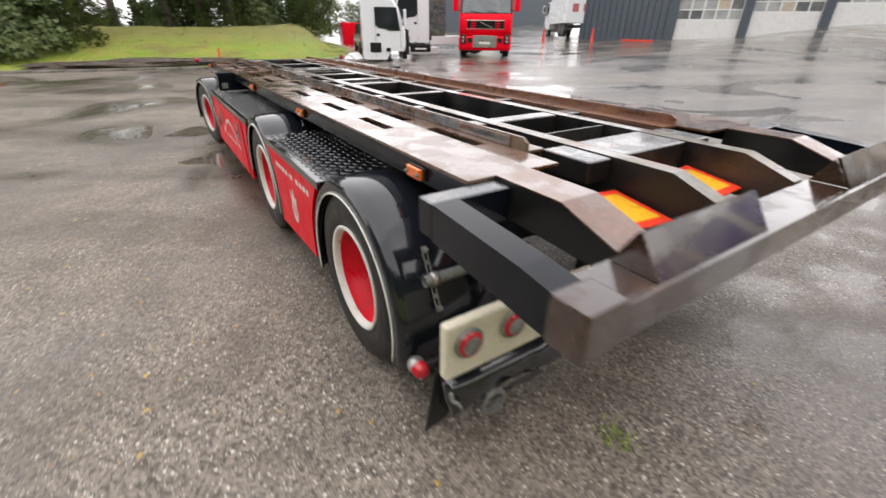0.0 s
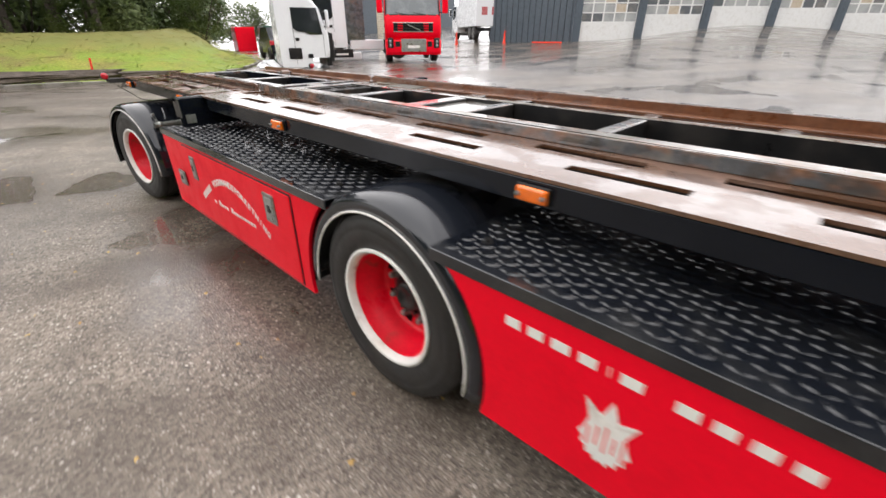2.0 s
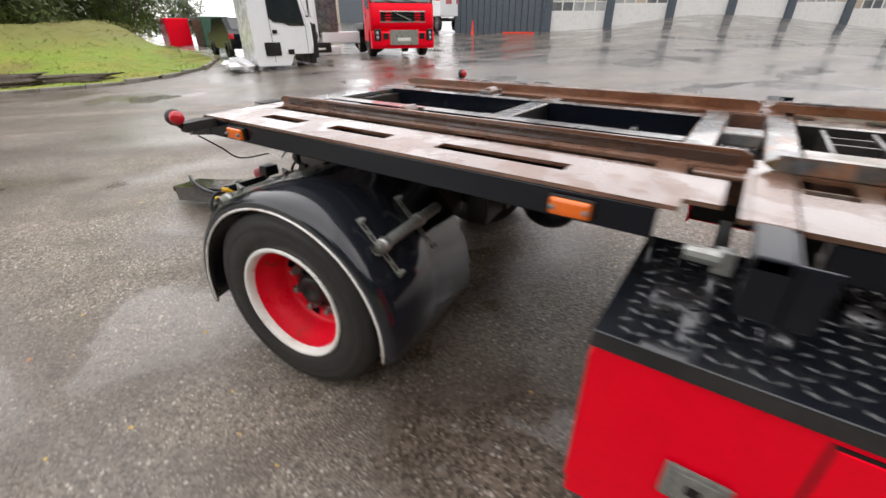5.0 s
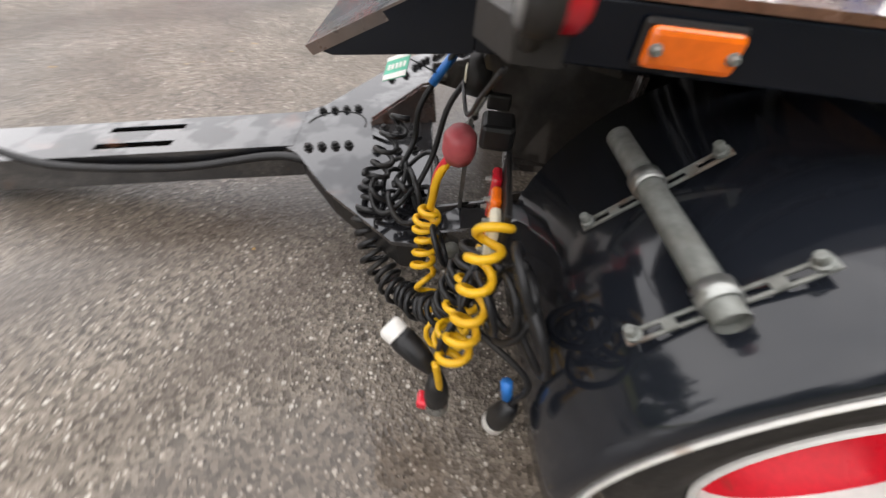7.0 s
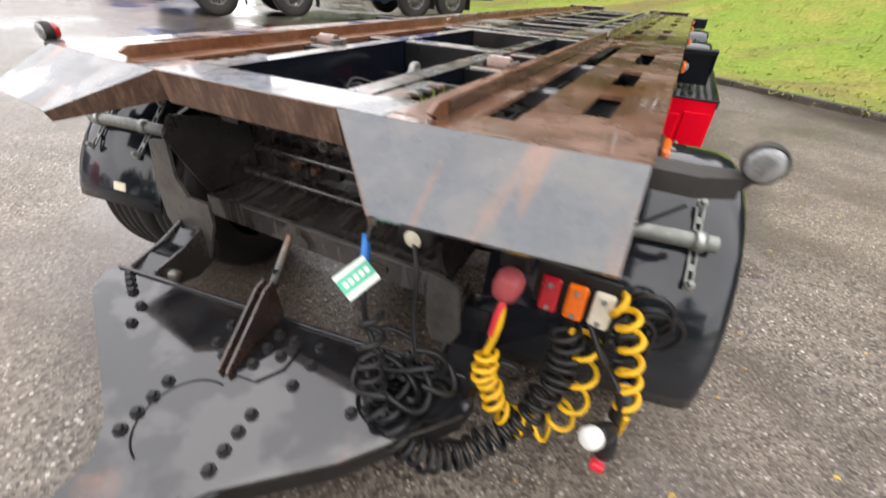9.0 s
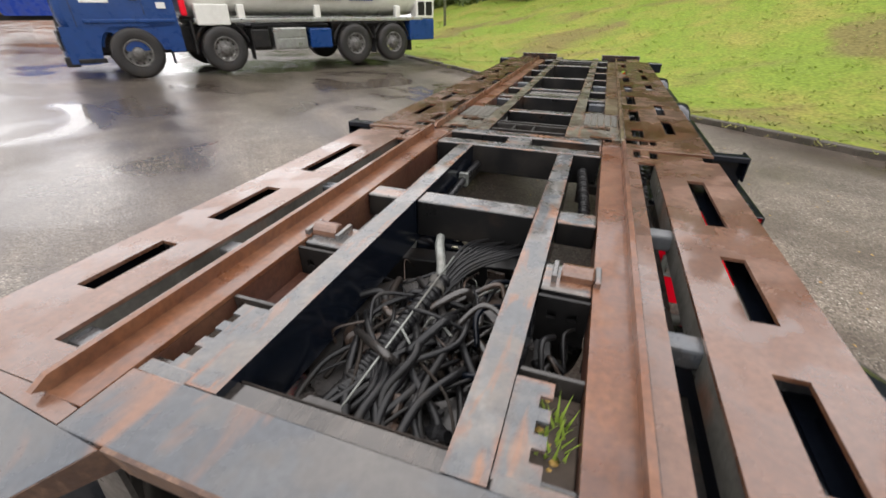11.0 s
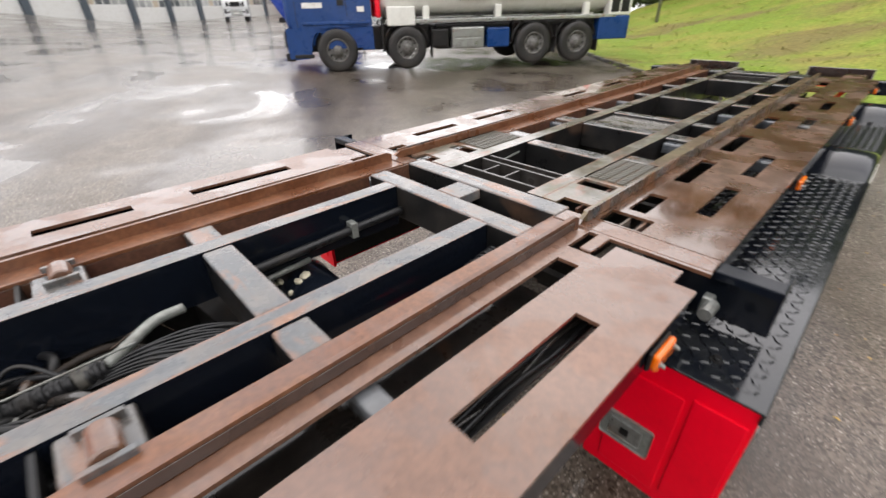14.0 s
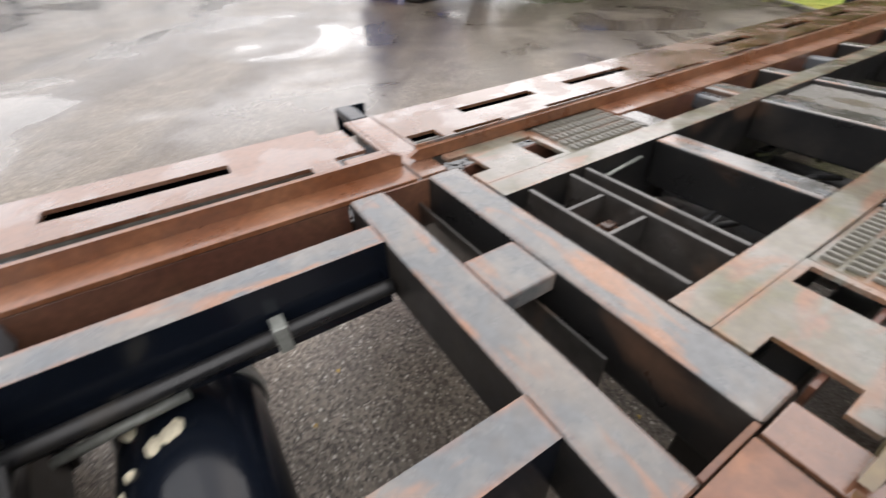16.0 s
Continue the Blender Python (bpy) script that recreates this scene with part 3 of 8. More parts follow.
# ---- ground ----
def ground_height(x, y):
    s = x - 3.0
    d = min(1.0, max(0.0, (y - 6.2) / 2.4))
    f = min(1.0, max(0.0, (y + 3.0) / 17.0))
    u, v = min(1.0, max(0.0, (x - 8.0) / 12.0)), min(1.0, max(0.0, (y - 11.0) / 9.0))
    dip = 0.7 * u * u * (3 - 2 * u) * v * v * (3 - 2 * v)
    return 0.033 * (s + math.sqrt(s * s + 1.0)) * (0.35 + 0.65 * f * f * (3 - 2 * f)) - 0.004 - 0.045 * d * d * (3 - 2 * d) - dip


def build_ground():
    def steps(a, b, fine0, fine1, h, grow):
        out, v, d = [], fine0, h
        while v < fine1:
            out.append(v)
            v += h
        hi, d = fine1, h
        while hi < b:
            out.append(hi)
            d *= grow
            hi += d
        out.append(b)
        lo, d = fine0, h
        while lo > a:
            d *= grow
            lo -= d
            out.append(max(lo, a))
        return sorted(set(out))
    xs, ys = steps(-900, 900, -8, 16, 0.8, 1.35), steps(-900, 900, -6, 26, 0.8, 1.35)
    bm = bmesh.new()
    vs = [[bm.verts.new((x, y, min(ground_height(x, y), 3.6) + 0.008 * noise.noise((x * 0.4, y * 0.4, 0)) - 0.004)) for y in ys] for x in xs]
    for i in range(len(xs) - 1):
        for j in range(len(ys) - 1):
            bm.faces.new((vs[i][j], vs[i + 1][j], vs[i + 1][j + 1], vs[i][j + 1]))
    return tagged(part("ground", bm, ASPHALT, smooth=True), "wet worn asphalt yard with puddles and pale aggregate", "ground", kind="structure")


build_ground()


# ---- the trailer: y runs forward, its left side is at minus x ----
DECK = 1.06
trailer = thing("container_trailer", (0, 5.6, 0), "black and red three-axle container trailer with rusty deck rails", "trailer")


def both(f):
    for side in (-1, 1):
        f(side)


def span(side, a, b):
    return (side * a, side * b) if side > 0 else (side * b, side * a)


# deck sheets with slots
def deck_sheets(side):
    def hole(a, b, y0, y1):
        return (*span(side, a, b), y0, y1)
    xs = list(span(side, 0.575, 1.02))
    outer_front = [(9.06, 9.33), (8.545, 8.875), (7.84, 8.315)]
    holes = [hole(0.83, 0.90, *s) for s in outer_front] + [hole(0.637, 0.715, 7.63, 9.50)]
    holes += [hole(0.62, 0.74, 7.40, 7.545), hole(0.739, 1.03, 7.40, 7.438), hole(0.955, 1.03, 7.40, 7.52)]
    bm = sheet(bmesh.new(), xs, [7.385, 9.60], DECK - 0.012, DECK, holes)
    part("front_deck_plate", bm, RUST, trailer, "wet brown slotted deck plate")
    # interlocking tab at the joint
    bm = boxes((*span(side, 0.655, 0.70), 7.40, 7.53, DECK - 0.011, DECK + 0.003))
    part("joint_tab", bm, RUST, trailer)
    rear = [(6.60, 6.98), (5.98, 6.40), (4.86, 5.24), (4.11, 4.485), (3.474, 3.835)]
    holes = [hole(0.83, 0.89, *s) for s in rear]
    holes += [hole(0.63, 0.70, y, y + d) for y, d in ((6.90, 0.22), (6.28, 0.40), (5.62, 0.42), (4.98, 0.42), (4.30, 0.42), (3.62, 0.45), (2.95, 0.42))]
    holes += [hole(0.592, 0.755, 7.165, 7.28)]
    bm = sheet(bmesh.new(), xs, [2.56, 7.29], DECK - 0.012, DECK, holes)
    part("rear_deck_plate", bm, RUST_WET, trailer, "wet brown slotted deck plate")
    for y0, y1 in ((7.60, 9.52), (2.75, 7.28)):
        part("slot_wall", boxes((*span(side, 0.717, 0.727), y0, y1, 0.955, DECK - 0.014), bevel=0.002), WALL_GREY, trailer, "weathered grey plate inside the slot")
    part("slot_floor", boxes((*span(side, 0.474, 0.728), 7.62, 9.42, 0.868, 0.876), bevel=0.002), DUSTY, trailer, "dirt-covered plate under the long slot")
    # black side faces
    for name, y0, y1 in (("front_side_beam", 7.56, 9.60), ("rear_side_beam", 2.56, 7.24)):
        bm = bmesh.new()
        box(bm, *span(side, 0.985, 1.018), y0, y1, 0.965, DECK - 0.014, bevel=0.004)
        box(bm, *span(side, 0.90, 0.985), y0 + 0.01, y1 - 0.01, 0.965, 0.975)
        part(name, bm, BLACK, trailer, "glossy black side beam")
    part("pocket_divider", boxes((*span(side, 0.66, 0.668), 7.166, 7.279, DECK - 0.09, DECK - 0.013), bevel=0.001), WALL_GREY, trailer, "pale flange inside the joint pocket")
    # guide rails: a foot and an upstand
    for name, y0, y1 in (("front_guide_rail", 7.395, 9.63), ("rear_guide_rail", 2.75, 7.37)):
        bm = bmesh.new()
        box(bm, *span(side, 0.46, 0.573), y0, y1 - 0.02 if name[0] == "f" else 6.54, DECK - 0.012, DECK + 0.002, bevel=0.002)
        up = [(y0, DECK + 0.002), (y1 - 0.03, DECK + 0.002), (y1, DECK + 0.02), (y1 - 0.035, 1.098), (y0 + 0.03, 1.108 if name[0] == "f" else 1.115), (y0, 1.095)]
        prism(bm, up, "x", *span(side, 0.556, 0.572))
        part(name, bm, RAIL_MOSS if side < 0 and name[0] == "r" else RAIL, trailer, "rusty angle-iron guide rail" if name[0] == "f" else "rusty angle-iron guide rail with green moss")
    bm = boxes((*span(side, 0.5725, 0.577), 2.85, 7.34, DECK + 0.002, 1.108), bevel=0.001)
    part("wear_strip", bm, GREY, trailer, "grey worn outer face of the rail")
    part("rail_flank", boxes((*span(side, 0.5725, 0.576), 7.43, 9.55, DECK + 0.002, 1.093), bevel=0.001), TAIL_BROWN, trailer, "dark brown outer face of the front rail")
    # shallow tray with leads under the outer slots
    tray = part("cable_tray", boxes((*span(side, 0.735, 0.848), 7.66, 9.45, 0.968, 0.973), (*span(side, 0.735, 0.740), 7.66, 9.45, 0.973, 1.0), bevel=0.001), BLACK_DULL, trailer, "dark tray under the deck slots")
    for k in range(6):
        bm = bmesh.new()
        o = 0.757 + 0.015 * k
        tube(bm, curve([(side * (o + 0.008 * math.sin(2.1 * k + 3 * i)), 7.68 + 0.22 * i, 0.981 + 0.004 * ((i + k) % 3)) for i in range(9)], 4), 0.0055 + 0.002 * (k % 2), 6)
        part("tray_lead", bm, (CABLE_BLACK, DUSTY, CABLE_BLACK)[k % 3], tray, "black lead lying in the tray", smooth=True)
    # main beam with a chamfered tail
    a, b = 0.238, 0.318
    for prof, paint, web in (([(9.499, DECK + 0.001), (9.499, 0.88), (7.612, 0.87), (7.612, DECK + 0.001)], GREY, BLACK),
                                ([(7.258, DECK + 0.001), (7.258, 0.87), (2.6, 0.86), (2.10, 0.88), (2.035, 0.95), (2.035, 0.988), (2.238, DECK + 0.001)], MOSSY, BLACK_DULL)):
        bm = bmesh.new()
        prism(bm, prof, "x", *span(side, a, b))
        bevel_all(bm, 0.010, 3)
        lighten_top(part("main_beam", bm, web, trailer, "dark main beam with rust streaks and a worn upper face greyed for sky sheen"), paint)
    # web under the guide rail
    for y0, y1 in ((7.612, 9.46), (2.76, 7.23)):
        part("rail_web", boxes((*span(side, 0.4615, 0.472), y0, y1, 0.93, DECK - 0.014), bevel=0.002), RUST_DARK, trailer, "rusty upright web under the rail")
    # pad plate beside the rear beam at the joint
    bm = sheet(bmesh.new(), list(span(side, 0.3195, 0.555)), [6.92, 7.257], DECK - 0.010, DECK + 0.001, [(*span(side, 0.385, 0.512), 7.192, 7.257), (*span(side, 0.338, 0.50), 6.94, 7.02)])
    part("pad_plate", bm, MOSSY, trailer, "wet grey pad plate beside the beam")
    # toothed step pad
    bm = boxes((*span(side, 0.3195, 0.555), 6.55, 6.905, DECK - 0.02, DECK - 0.006), bevel=0.002)
    sp = part("step_pad", bm, MOSSY, trailer, "toothed grey step pad")
    tooth = bmesh.new()
    box(tooth, -0.018, 0.018, -0.004, 0.004, 0, 0.010, bevel=0.002)
    me = bpy.data.meshes.new("pad_tooth")
    tooth.to_mesh(me)
    tooth.free()
    me.materials.append(MOSSY)
    for i in range(5):
        for j in range(14):
            hang("pad_tooth", me, sp, Matrix.Translation((side * (0.350 + 0.044 * i), 6.565 + 0.0245 * j, DECK - 0.006)))
    prof = [(2.556, DECK - 0.002), (2.556, 0.93), (2.10, 0.91), (2.035, 0.96), (2.035, 0.985), (2.25, DECK - 0.002)]
    bm = bmesh.new()
    prism(bm, prof, "x", *span(side, 0.73, 0.90))
    bevel_all(bm, 0.005)
    tr = part("tail_ramp", bm, BLACK_DULL, trailer, "dark ramp with a rusty face at the rear end")
    bm = bmesh.new()
    prism(bm, [(2.556, DECK - 0.001), (2.556, DECK + 0.003), (2.249, DECK + 0.003), (2.033, 0.990), (2.036, 0.986), (2.251, DECK - 0.001)], "x", *span(side, 0.731, 0.899))
    part("ramp_face", bm, RUST, tr, "rusty brown ramp face")
    # cross tubes seen in the long slot
    for y in (8.38, 8.98, 9.45, 6.0, 5.0, 4.0):
        bm = boxes((*span(side, 0.473 if y > 8.5 else 0.33, 0.983), y - 0.032, y + 0.032, 0.975, 1.038), bevel=0.01)
        part("outrigger", bm, GREY_PLAIN, trailer, "grey box-section outrigger")
    # tabs between beam and rail
    for y0, y1 in ((9.46, 9.55), (8.76, 8.90), (8.355, 8.46), (6.44, 6.535), (5.86, 5.98), (5.46, 5.54), (4.62, 4.70), (4.0, 4.08), (3.33, 3.45), (2.5, 2.76)):
        topped("side_tie", *span(side, 0.319, 0.460), y0, y1, DECK - 0.10, DECK - 0.003, GREY_X, BLACK_DULL, "dark tie plate with a worn grey face")
    # roller with cradle beside the front bay
    bm = bmesh.new()
    lathe(bm, [(0.0005, -0.045), (0.028, -0.045), (0.032, -0.04), (0.032, 0.04), (0.028, 0.045), (0.0005, 0.045)], 16, m=Matrix.Translation((side * 0.415, 8.82, DECK + 0.004)))
    part("roller", bm, RUST, trailer, "rusty steel roller")
    for q in (0.345, 0.463):
        part("roller_bracket", boxes((*span(side, q, q + 0.016), 8.775, 8.865, DECK - 0.02, DECK + 0.02), bevel=0.003), GREY, trailer)
    # tipped black plate at the joint
    bm = bmesh.new()
    box(bm, *span(side, 0.80, 1.20), 7.292, 7.302, 0.86, DECK - 0.004, bevel=0.003)
    box(bm, *span(side, 1.02, 1.20), 7.302, 7.37, DECK - 0.03, DECK + 0.002, bevel=0.006)
    box(bm, *span(side, 1.19, 1.20), 7.24, 7.37, 0.93, DECK + 0.000, bevel=0.003)
    jo = part("joint_outrigger", bm, BLACK, trailer, "black outrigger plate at the joint")
    part("pale_plate", boxes((*span(side, 1.10, 1.165), 7.286, 7.2915, 0.885, 0.945), bevel=0.002), STEEL_DULL, jo, "small pale square plate")
    bm = boxes((*span(side, 0.462, 1.018), 7.294, 7.383, DECK - 0.011, DECK + 0.001), bevel=0.003)
    part("joint_strip", bm, RUST, trailer, "brown joint strip")
    bm = bmesh.new()
    box(bm, *span(side, 1.02, 1.05), 7.38, 7.42, 0.93, 0.99, bevel=0.004)
    lathe(bm, [(0.0005, -0.02), (0.02, -0.02), (0.02, 0.05), (0.0005, 0.05)], 10, m=Matrix.Translation((side * 1.05, 7.43, 0.97)) @ Matrix.Rotation(radians(90), 4, "Z"))
    part("joint_latch", bm, STEEL, trailer, "galvanised locking latch")


both(deck_sheets)

# cross members between the main beams
for y0, y1, w, z1 in ((8.355, 8.46, 0.237, DECK), (7.507, 7.61, 0.458, DECK + 0.002), (7.26, 7.365, 0.458, DECK + 0.002), (6.53, 6.625, 0.237, DECK), (5.86, 5.98, 0.237, DECK), (5.46, 5.54, 0.237, DECK), (4.62, 4.70, 0.237, DECK), (3.33, 3.45, 0.237, DECK), (2.5, 2.77, 0.237, DECK)):
    topped("cross_member", -w, w, y0, y1, DECK - 0.16, z1 - 0.001, GREY_X, BLACK_DULL, "dark cross member with a worn upper face greyed for sky sheen")
for y in (7.175, 7.02, 6.955, 2.98):
    bm = boxes((-0.232, 0.232, y - 0.007, y + 0.007, DECK - 0.12, DECK - 0.004), bevel=0.002)
    part("cross_strip", bm, DUSTY, trailer, "weathered thin cross plate")
bm = bmesh.new()
box(bm, -0.062, 0.078, 7.3665, 7.5055, DECK - 0.05, DECK - 0.002)
bevel_all(bm, 0.006)
part("bridge_plate", bm, GREY_X, trailer, "rust-patched grey bridge plate")
for x in (-0.03, 0.10):
    part("divider_plate", boxes((x, x + 0.012, 7.029, 7.166, DECK - 0.11, DECK - 0.01), bevel=0.002), DUSTY, trailer)
bm = boxes((-0.232, 0.232, 5.54, 5.86, DECK - 0.03, DECK - 0.02))
part("cover_plate", bm, WET_SHEET, trailer, "flat wet pale grey cover plate")
# dark walls and a bent rod in the joint gap
for y in (7.40, 7.46):
    part("gap_wall", boxes((-0.235, 0.455, y, y + 0.006, 0.88, DECK - 0.07), bevel=0.001), DUSTY if y < 7.43 else BLACK_DULL, trailer, "weathered plate inside the joint gap")
for side in (-1, 1):
    part("gap_end", boxes((*span(side, 0.447, 0.457), 7.3665, 7.5055, 0.90, DECK - 0.004), bevel=0.002), RUST_DARK, trailer)


# front end: bar, brown centre fold and two sloping wings
bm = boxes((-0.46, 0.46, 9.50, 9.655, DECK - 0.02, DECK + 0.001))
part("front_bar", bm, WING, trailer, "blue-grey painted front bar")
bm = bmesh.new()
prism(bm, [(9.62, DECK - 0.022), (9.622, 0.972), (9.34, 0.815), (9.24, 0.80), (9.24, 0.815), (9.33, 0.83), (9.43, 0.885), (9.445, DECK - 0.022)], "x", -0.60, 0.60)
bevel_all(bm, 0.005)
part("front_beam", bm, WET_BLACK, trailer, "dirty black front beam")
bm = bmesh.new()
prism(bm, [(9.662, DECK), (9.650, DECK), (9.630, 0.965), (9.645, 0.965)], "x", -0.335, 0.335)
part("front_fold", bm, STREAKED, trailer, "rust-streaked brown folded edge")


def wing(side):
    bm = bmesh.new()
    top = [(0.34, 9.662, DECK), (1.018, 9.615, DECK)]
    low = [(1.022, 9.828, 0.949), (0.575, 9.872, 0.945)]
    ring = [Vector((side * x, y, z)) for x, y, z in top + low]
    nrm = Vector((0, -0.010, -0.012))
    a, b = [bm.verts.new(p) for p in ring], [bm.verts.new(p + nrm) for p in ring]
    bm.faces.new(a)
    bm.faces.new(b[::-1])
    for i in range(4):
        bm.faces.new((a[i], b[i], b[(i + 1) % 4], a[(i + 1) % 4]))
    part("front_wing", bm, WING, trailer, "sloping grey-blue front wing with scraped rust")
    bm = bmesh.new()
    e0, e1 = Vector((side * 0.338, 9.662, DECK - 0.002)), Vector((side * 0.573, 9.874, 0.943))
    inn = Vector((0, -0.035, -0.085))
    q = [bm.verts.new(p) for p in (e0, e1, e1 + inn * 0.35, e0 + inn)]
    bm.faces.new(q)
    r = bmesh.ops.extrude_face_region(bm, geom=bm.faces[:])
    bmesh.ops.translate(bm, verts=[v for v in r["geom"] if isinstance(v, bmesh.types.BMVert)], vec=(side * 0.006, 0, 0))
    part("wing_edge", bm, STREAKED, trailer, "rusty brown wing edge")
    bm = bmesh.new()
    prism(bm, [(9.60, DECK - 0.005), (9.615, DECK - 0.005), (9.826, 0.948), (9.79, 0.94), (9.60, 0.965)], "x", *span(side, 1.010, 1.02))
    part("wing_side", bm, BLACK, trailer, "black side plate of the front wing")


both(wing)


def plate_edge(side):
    bm = bmesh.new()
    ring_ = [(0.462, 9.614), (0.575, 9.603), (1.018, 9.603), (1.018, 9.612), (0.462, 9.651)]
    prism(bm, [(side * x, y) for x, y in ring_], "z", DECK - 0.012, DECK)
    part("plate_edge", bm, RUST, trailer, "brown edge strip above the wing")


both(plate_edge)

# rear end
bm = bmesh.new()
prism(bm, [(1.87, 0.98), (2.03, 0.98), (2.03, 0.95), (1.895, 0.95), (1.895, 0.875), (1.87, 0.875)], "x", -1.10, 1.10)
bevel_all(bm, 0.004)
part("rear_beam", bm, TAIL_BROWN, trailer, "wet dark brown rear end beam")


def rear_side(side):
    bm = bmesh.new()
    prism(bm, [(2.47, 1.046), (2.47, 0.92), (2.0, 0.88), (1.97, 0.88), (1.97, 1.005), (2.08, 1.02)], "x", *span(side, 1.12, 1.218))
    bevel_all(bm, 0.006)
    part("corner_beam", bm, BLACK, trailer, "black corner beam sloping down to the rear")
    topped("corner_outrigger", *span(side, 0.90, 1.218), 2.47, 2.558, 0.92, 1.047, GREY_PLAIN, BLACK, "black outrigger with a wet grey upper face")
    bm = boxes((*span(side, 1.09, 1.222), 1.862, 1.972, 0.872, 1.008), bevel=0.006)
    part("corner_cap", bm, TAIL_BROWN, trailer, "dark brown corner cap")
    # upright container guide with two end gussets
    bm = bmesh.new()
    x0, x1 = span(side, 0.36, 0.94)
    prism(bm, [(1.885, 0.982), (1.897, 0.982), (1.967, 1.085), (1.955, 1.09)], "x", x0, x1)
    for x in (x0, x1 - 0.008):
        prism(bm, [(1.897, 0.982), (2.025, 0.982), (1.97, 1.08)], "x", x, x + 0.008)
    part("guide_horn", bm, TAIL_BROWN, trailer, "upright rusty container guide at the rear")
    # tail light box
    bm = bmesh.new()
    box(bm, *span(side, 0.50, 1.245), 2.34, 2.385, 0.43, 0.665, bevel=0.012)
    lb = part("tail_light_box", bm, CREAM, trailer, "cream painted tail light box with round lamps")
    for i, x in enumerate((1.155, 0.955, 0.755)):
        m = Matrix.Translation((side * x, 2.338, 0.575)) @ Matrix.Rotation(radians(90), 4, "Z")
        bm = bmesh.new()
        lathe(bm, [(0.058, 0.0), (0.060, -0.008), (0.054, -0.014), (0.047, -0.012)], 28, m=m)
        part("lamp_bezel", bm, STEEL_DULL, lb, "grey lamp surround", smooth=True)
        bm = bmesh.new()
        lathe(bm, [(0.050, -0.012), (0.048, -0.022), (0.036, -0.026)], 28, m=m)
        part("red_lens", bm, RED_LENS, lb, "red outer lamp ring", smooth=True)
        bm = bmesh.new()
        lathe(bm, [(0.036, -0.025), (0.026, -0.028), (0.0005, -0.029)], 28, m=m)
        part("clear_lens", bm, CLEAR_LENS, lb, "pale lamp centre", smooth=True)
    # stalk lamp beside the wheel
    bm = bmesh.new()
    tube(bm, curve([(side * 0.8, 2.50, 0.40), (side * 1.05, 2.50, 0.37), (side * 1.24, 2.52, 0.36)]), 0.014, 8)
    st = part("stalk_arm", bm, BLACK_DULL, trailer, "black rubber lamp stalk")
    bm = bmesh.new()
    m = Matrix.Translation((side * 1.25, 2.52, 0.36)) @ Matrix.Rotation(radians(90), 4, "Z")
    lathe(bm, [(0.0005, -0.045), (0.02, -0.043), (0.032, -0.03), (0.034, 0.0)], 18, m=m)
    part("red_lens", bm, RED_LENS, st, "red dome lens", smooth=True)
    bm = bmesh.new()
    lathe(bm, [(0.036, 0.0), (0.036, 0.025), (0.028, 0.04), (0.0005, 0.043)], 18, m=m)
    part("lamp_body", bm, STEEL, st, smooth=True)


both(rear_side)
bm = bmesh.new()
rng = random.Random(5)
rings_ = []
for i in range(57):
    x = -1.19 + 2.38 * i / 56
    row = []
    for yy, zz in ((2.372, 0.322), (2.366, 0.290), (2.371, 0.255), (2.365, 0.225), (2.380, 0.203), (2.455, 0.205), (2.470, 0.235), (2.470, 0.320), (2.455, 0.335), (2.385, 0.336)):
        j = 0.010 if zz < 0.30 else 0.004
        row.append(bm.verts.new((x, yy + rng.uniform(-j, j), zz + rng.uniform(-j, j) - (0.012 * math.sin(9 * x) if zz < 0.23 else 0))))
    rings_.append(row)
for p, q in zip(rings_, rings_[1:]):
    for j in range(10):
        bm.faces.new((p[j], p[(j + 1) % 10], q[(j + 1) % 10], q[j]))
bm.faces.new(rings_[0][::-1])
bm.faces.new(rings_[-1])
bp = part("underrun_bar", bm, GLOSS, trailer, "black underrun bumper bar wrapped in crumpled wet plastic", smooth=True)
for x in (-1.0, -0.82, 0.86, 1.02):
    bm = bmesh.new()
    prism(bm, [(x - 0.09, 0.225), (x + 0.08, 0.220), (x + 0.11, 0.196), (x + 0.02, 0.182), (x - 0.05, 0.196), (x - 0.10, 0.186)], "y", 2.358, 2.362)
    part("torn_strip", bm, GLOSS, bp, "torn strip of black plastic")
bm = bmesh.new()
tube(bm, curve([(-1.195, 2.372, 0.325), (-1.20, 2.36, 0.30), (-1.175, 2.35, 0.275), (-1.16, 2.355, 0.24)]), 0.008, 8)
part("bent_tip", bm, STEEL, bp, "bare bent metal tip", smooth=True)
for x in (-0.99, 0.99):
    bm = bmesh.new()
    lathe(bm, [(0.062, -0.012), (0.066, 0.0), (0.062, 0.012), (0.046, 0.012), (0.046, -0.012), (0.062, -0.012)], 24, m=Matrix.Translation((x, 2.365, 0.17)) @ Matrix.Rotation(radians(90), 4, "Z"))
    part("ring_eye", bm, STEEL_DULL, bp, "dull steel ring")
bm = bmesh.new()
prism(bm, [(-1.20, 0.34), (-1.14, 0.34), (-1.14, 0.07), (-1.25, 0.04)], "y", 2.474, 2.482)
part("mud_flap", bm, RUBBER, trailer, "black rubber mud flap")
for x in (-1, 1):
    bm = boxes((x * 0.45 - 0.04, x * 0.45 + 0.04, 2.38, 2.46, 0.30, 0.90))
    part("bumper_hanger", bm, BLACK_DULL, trailer)
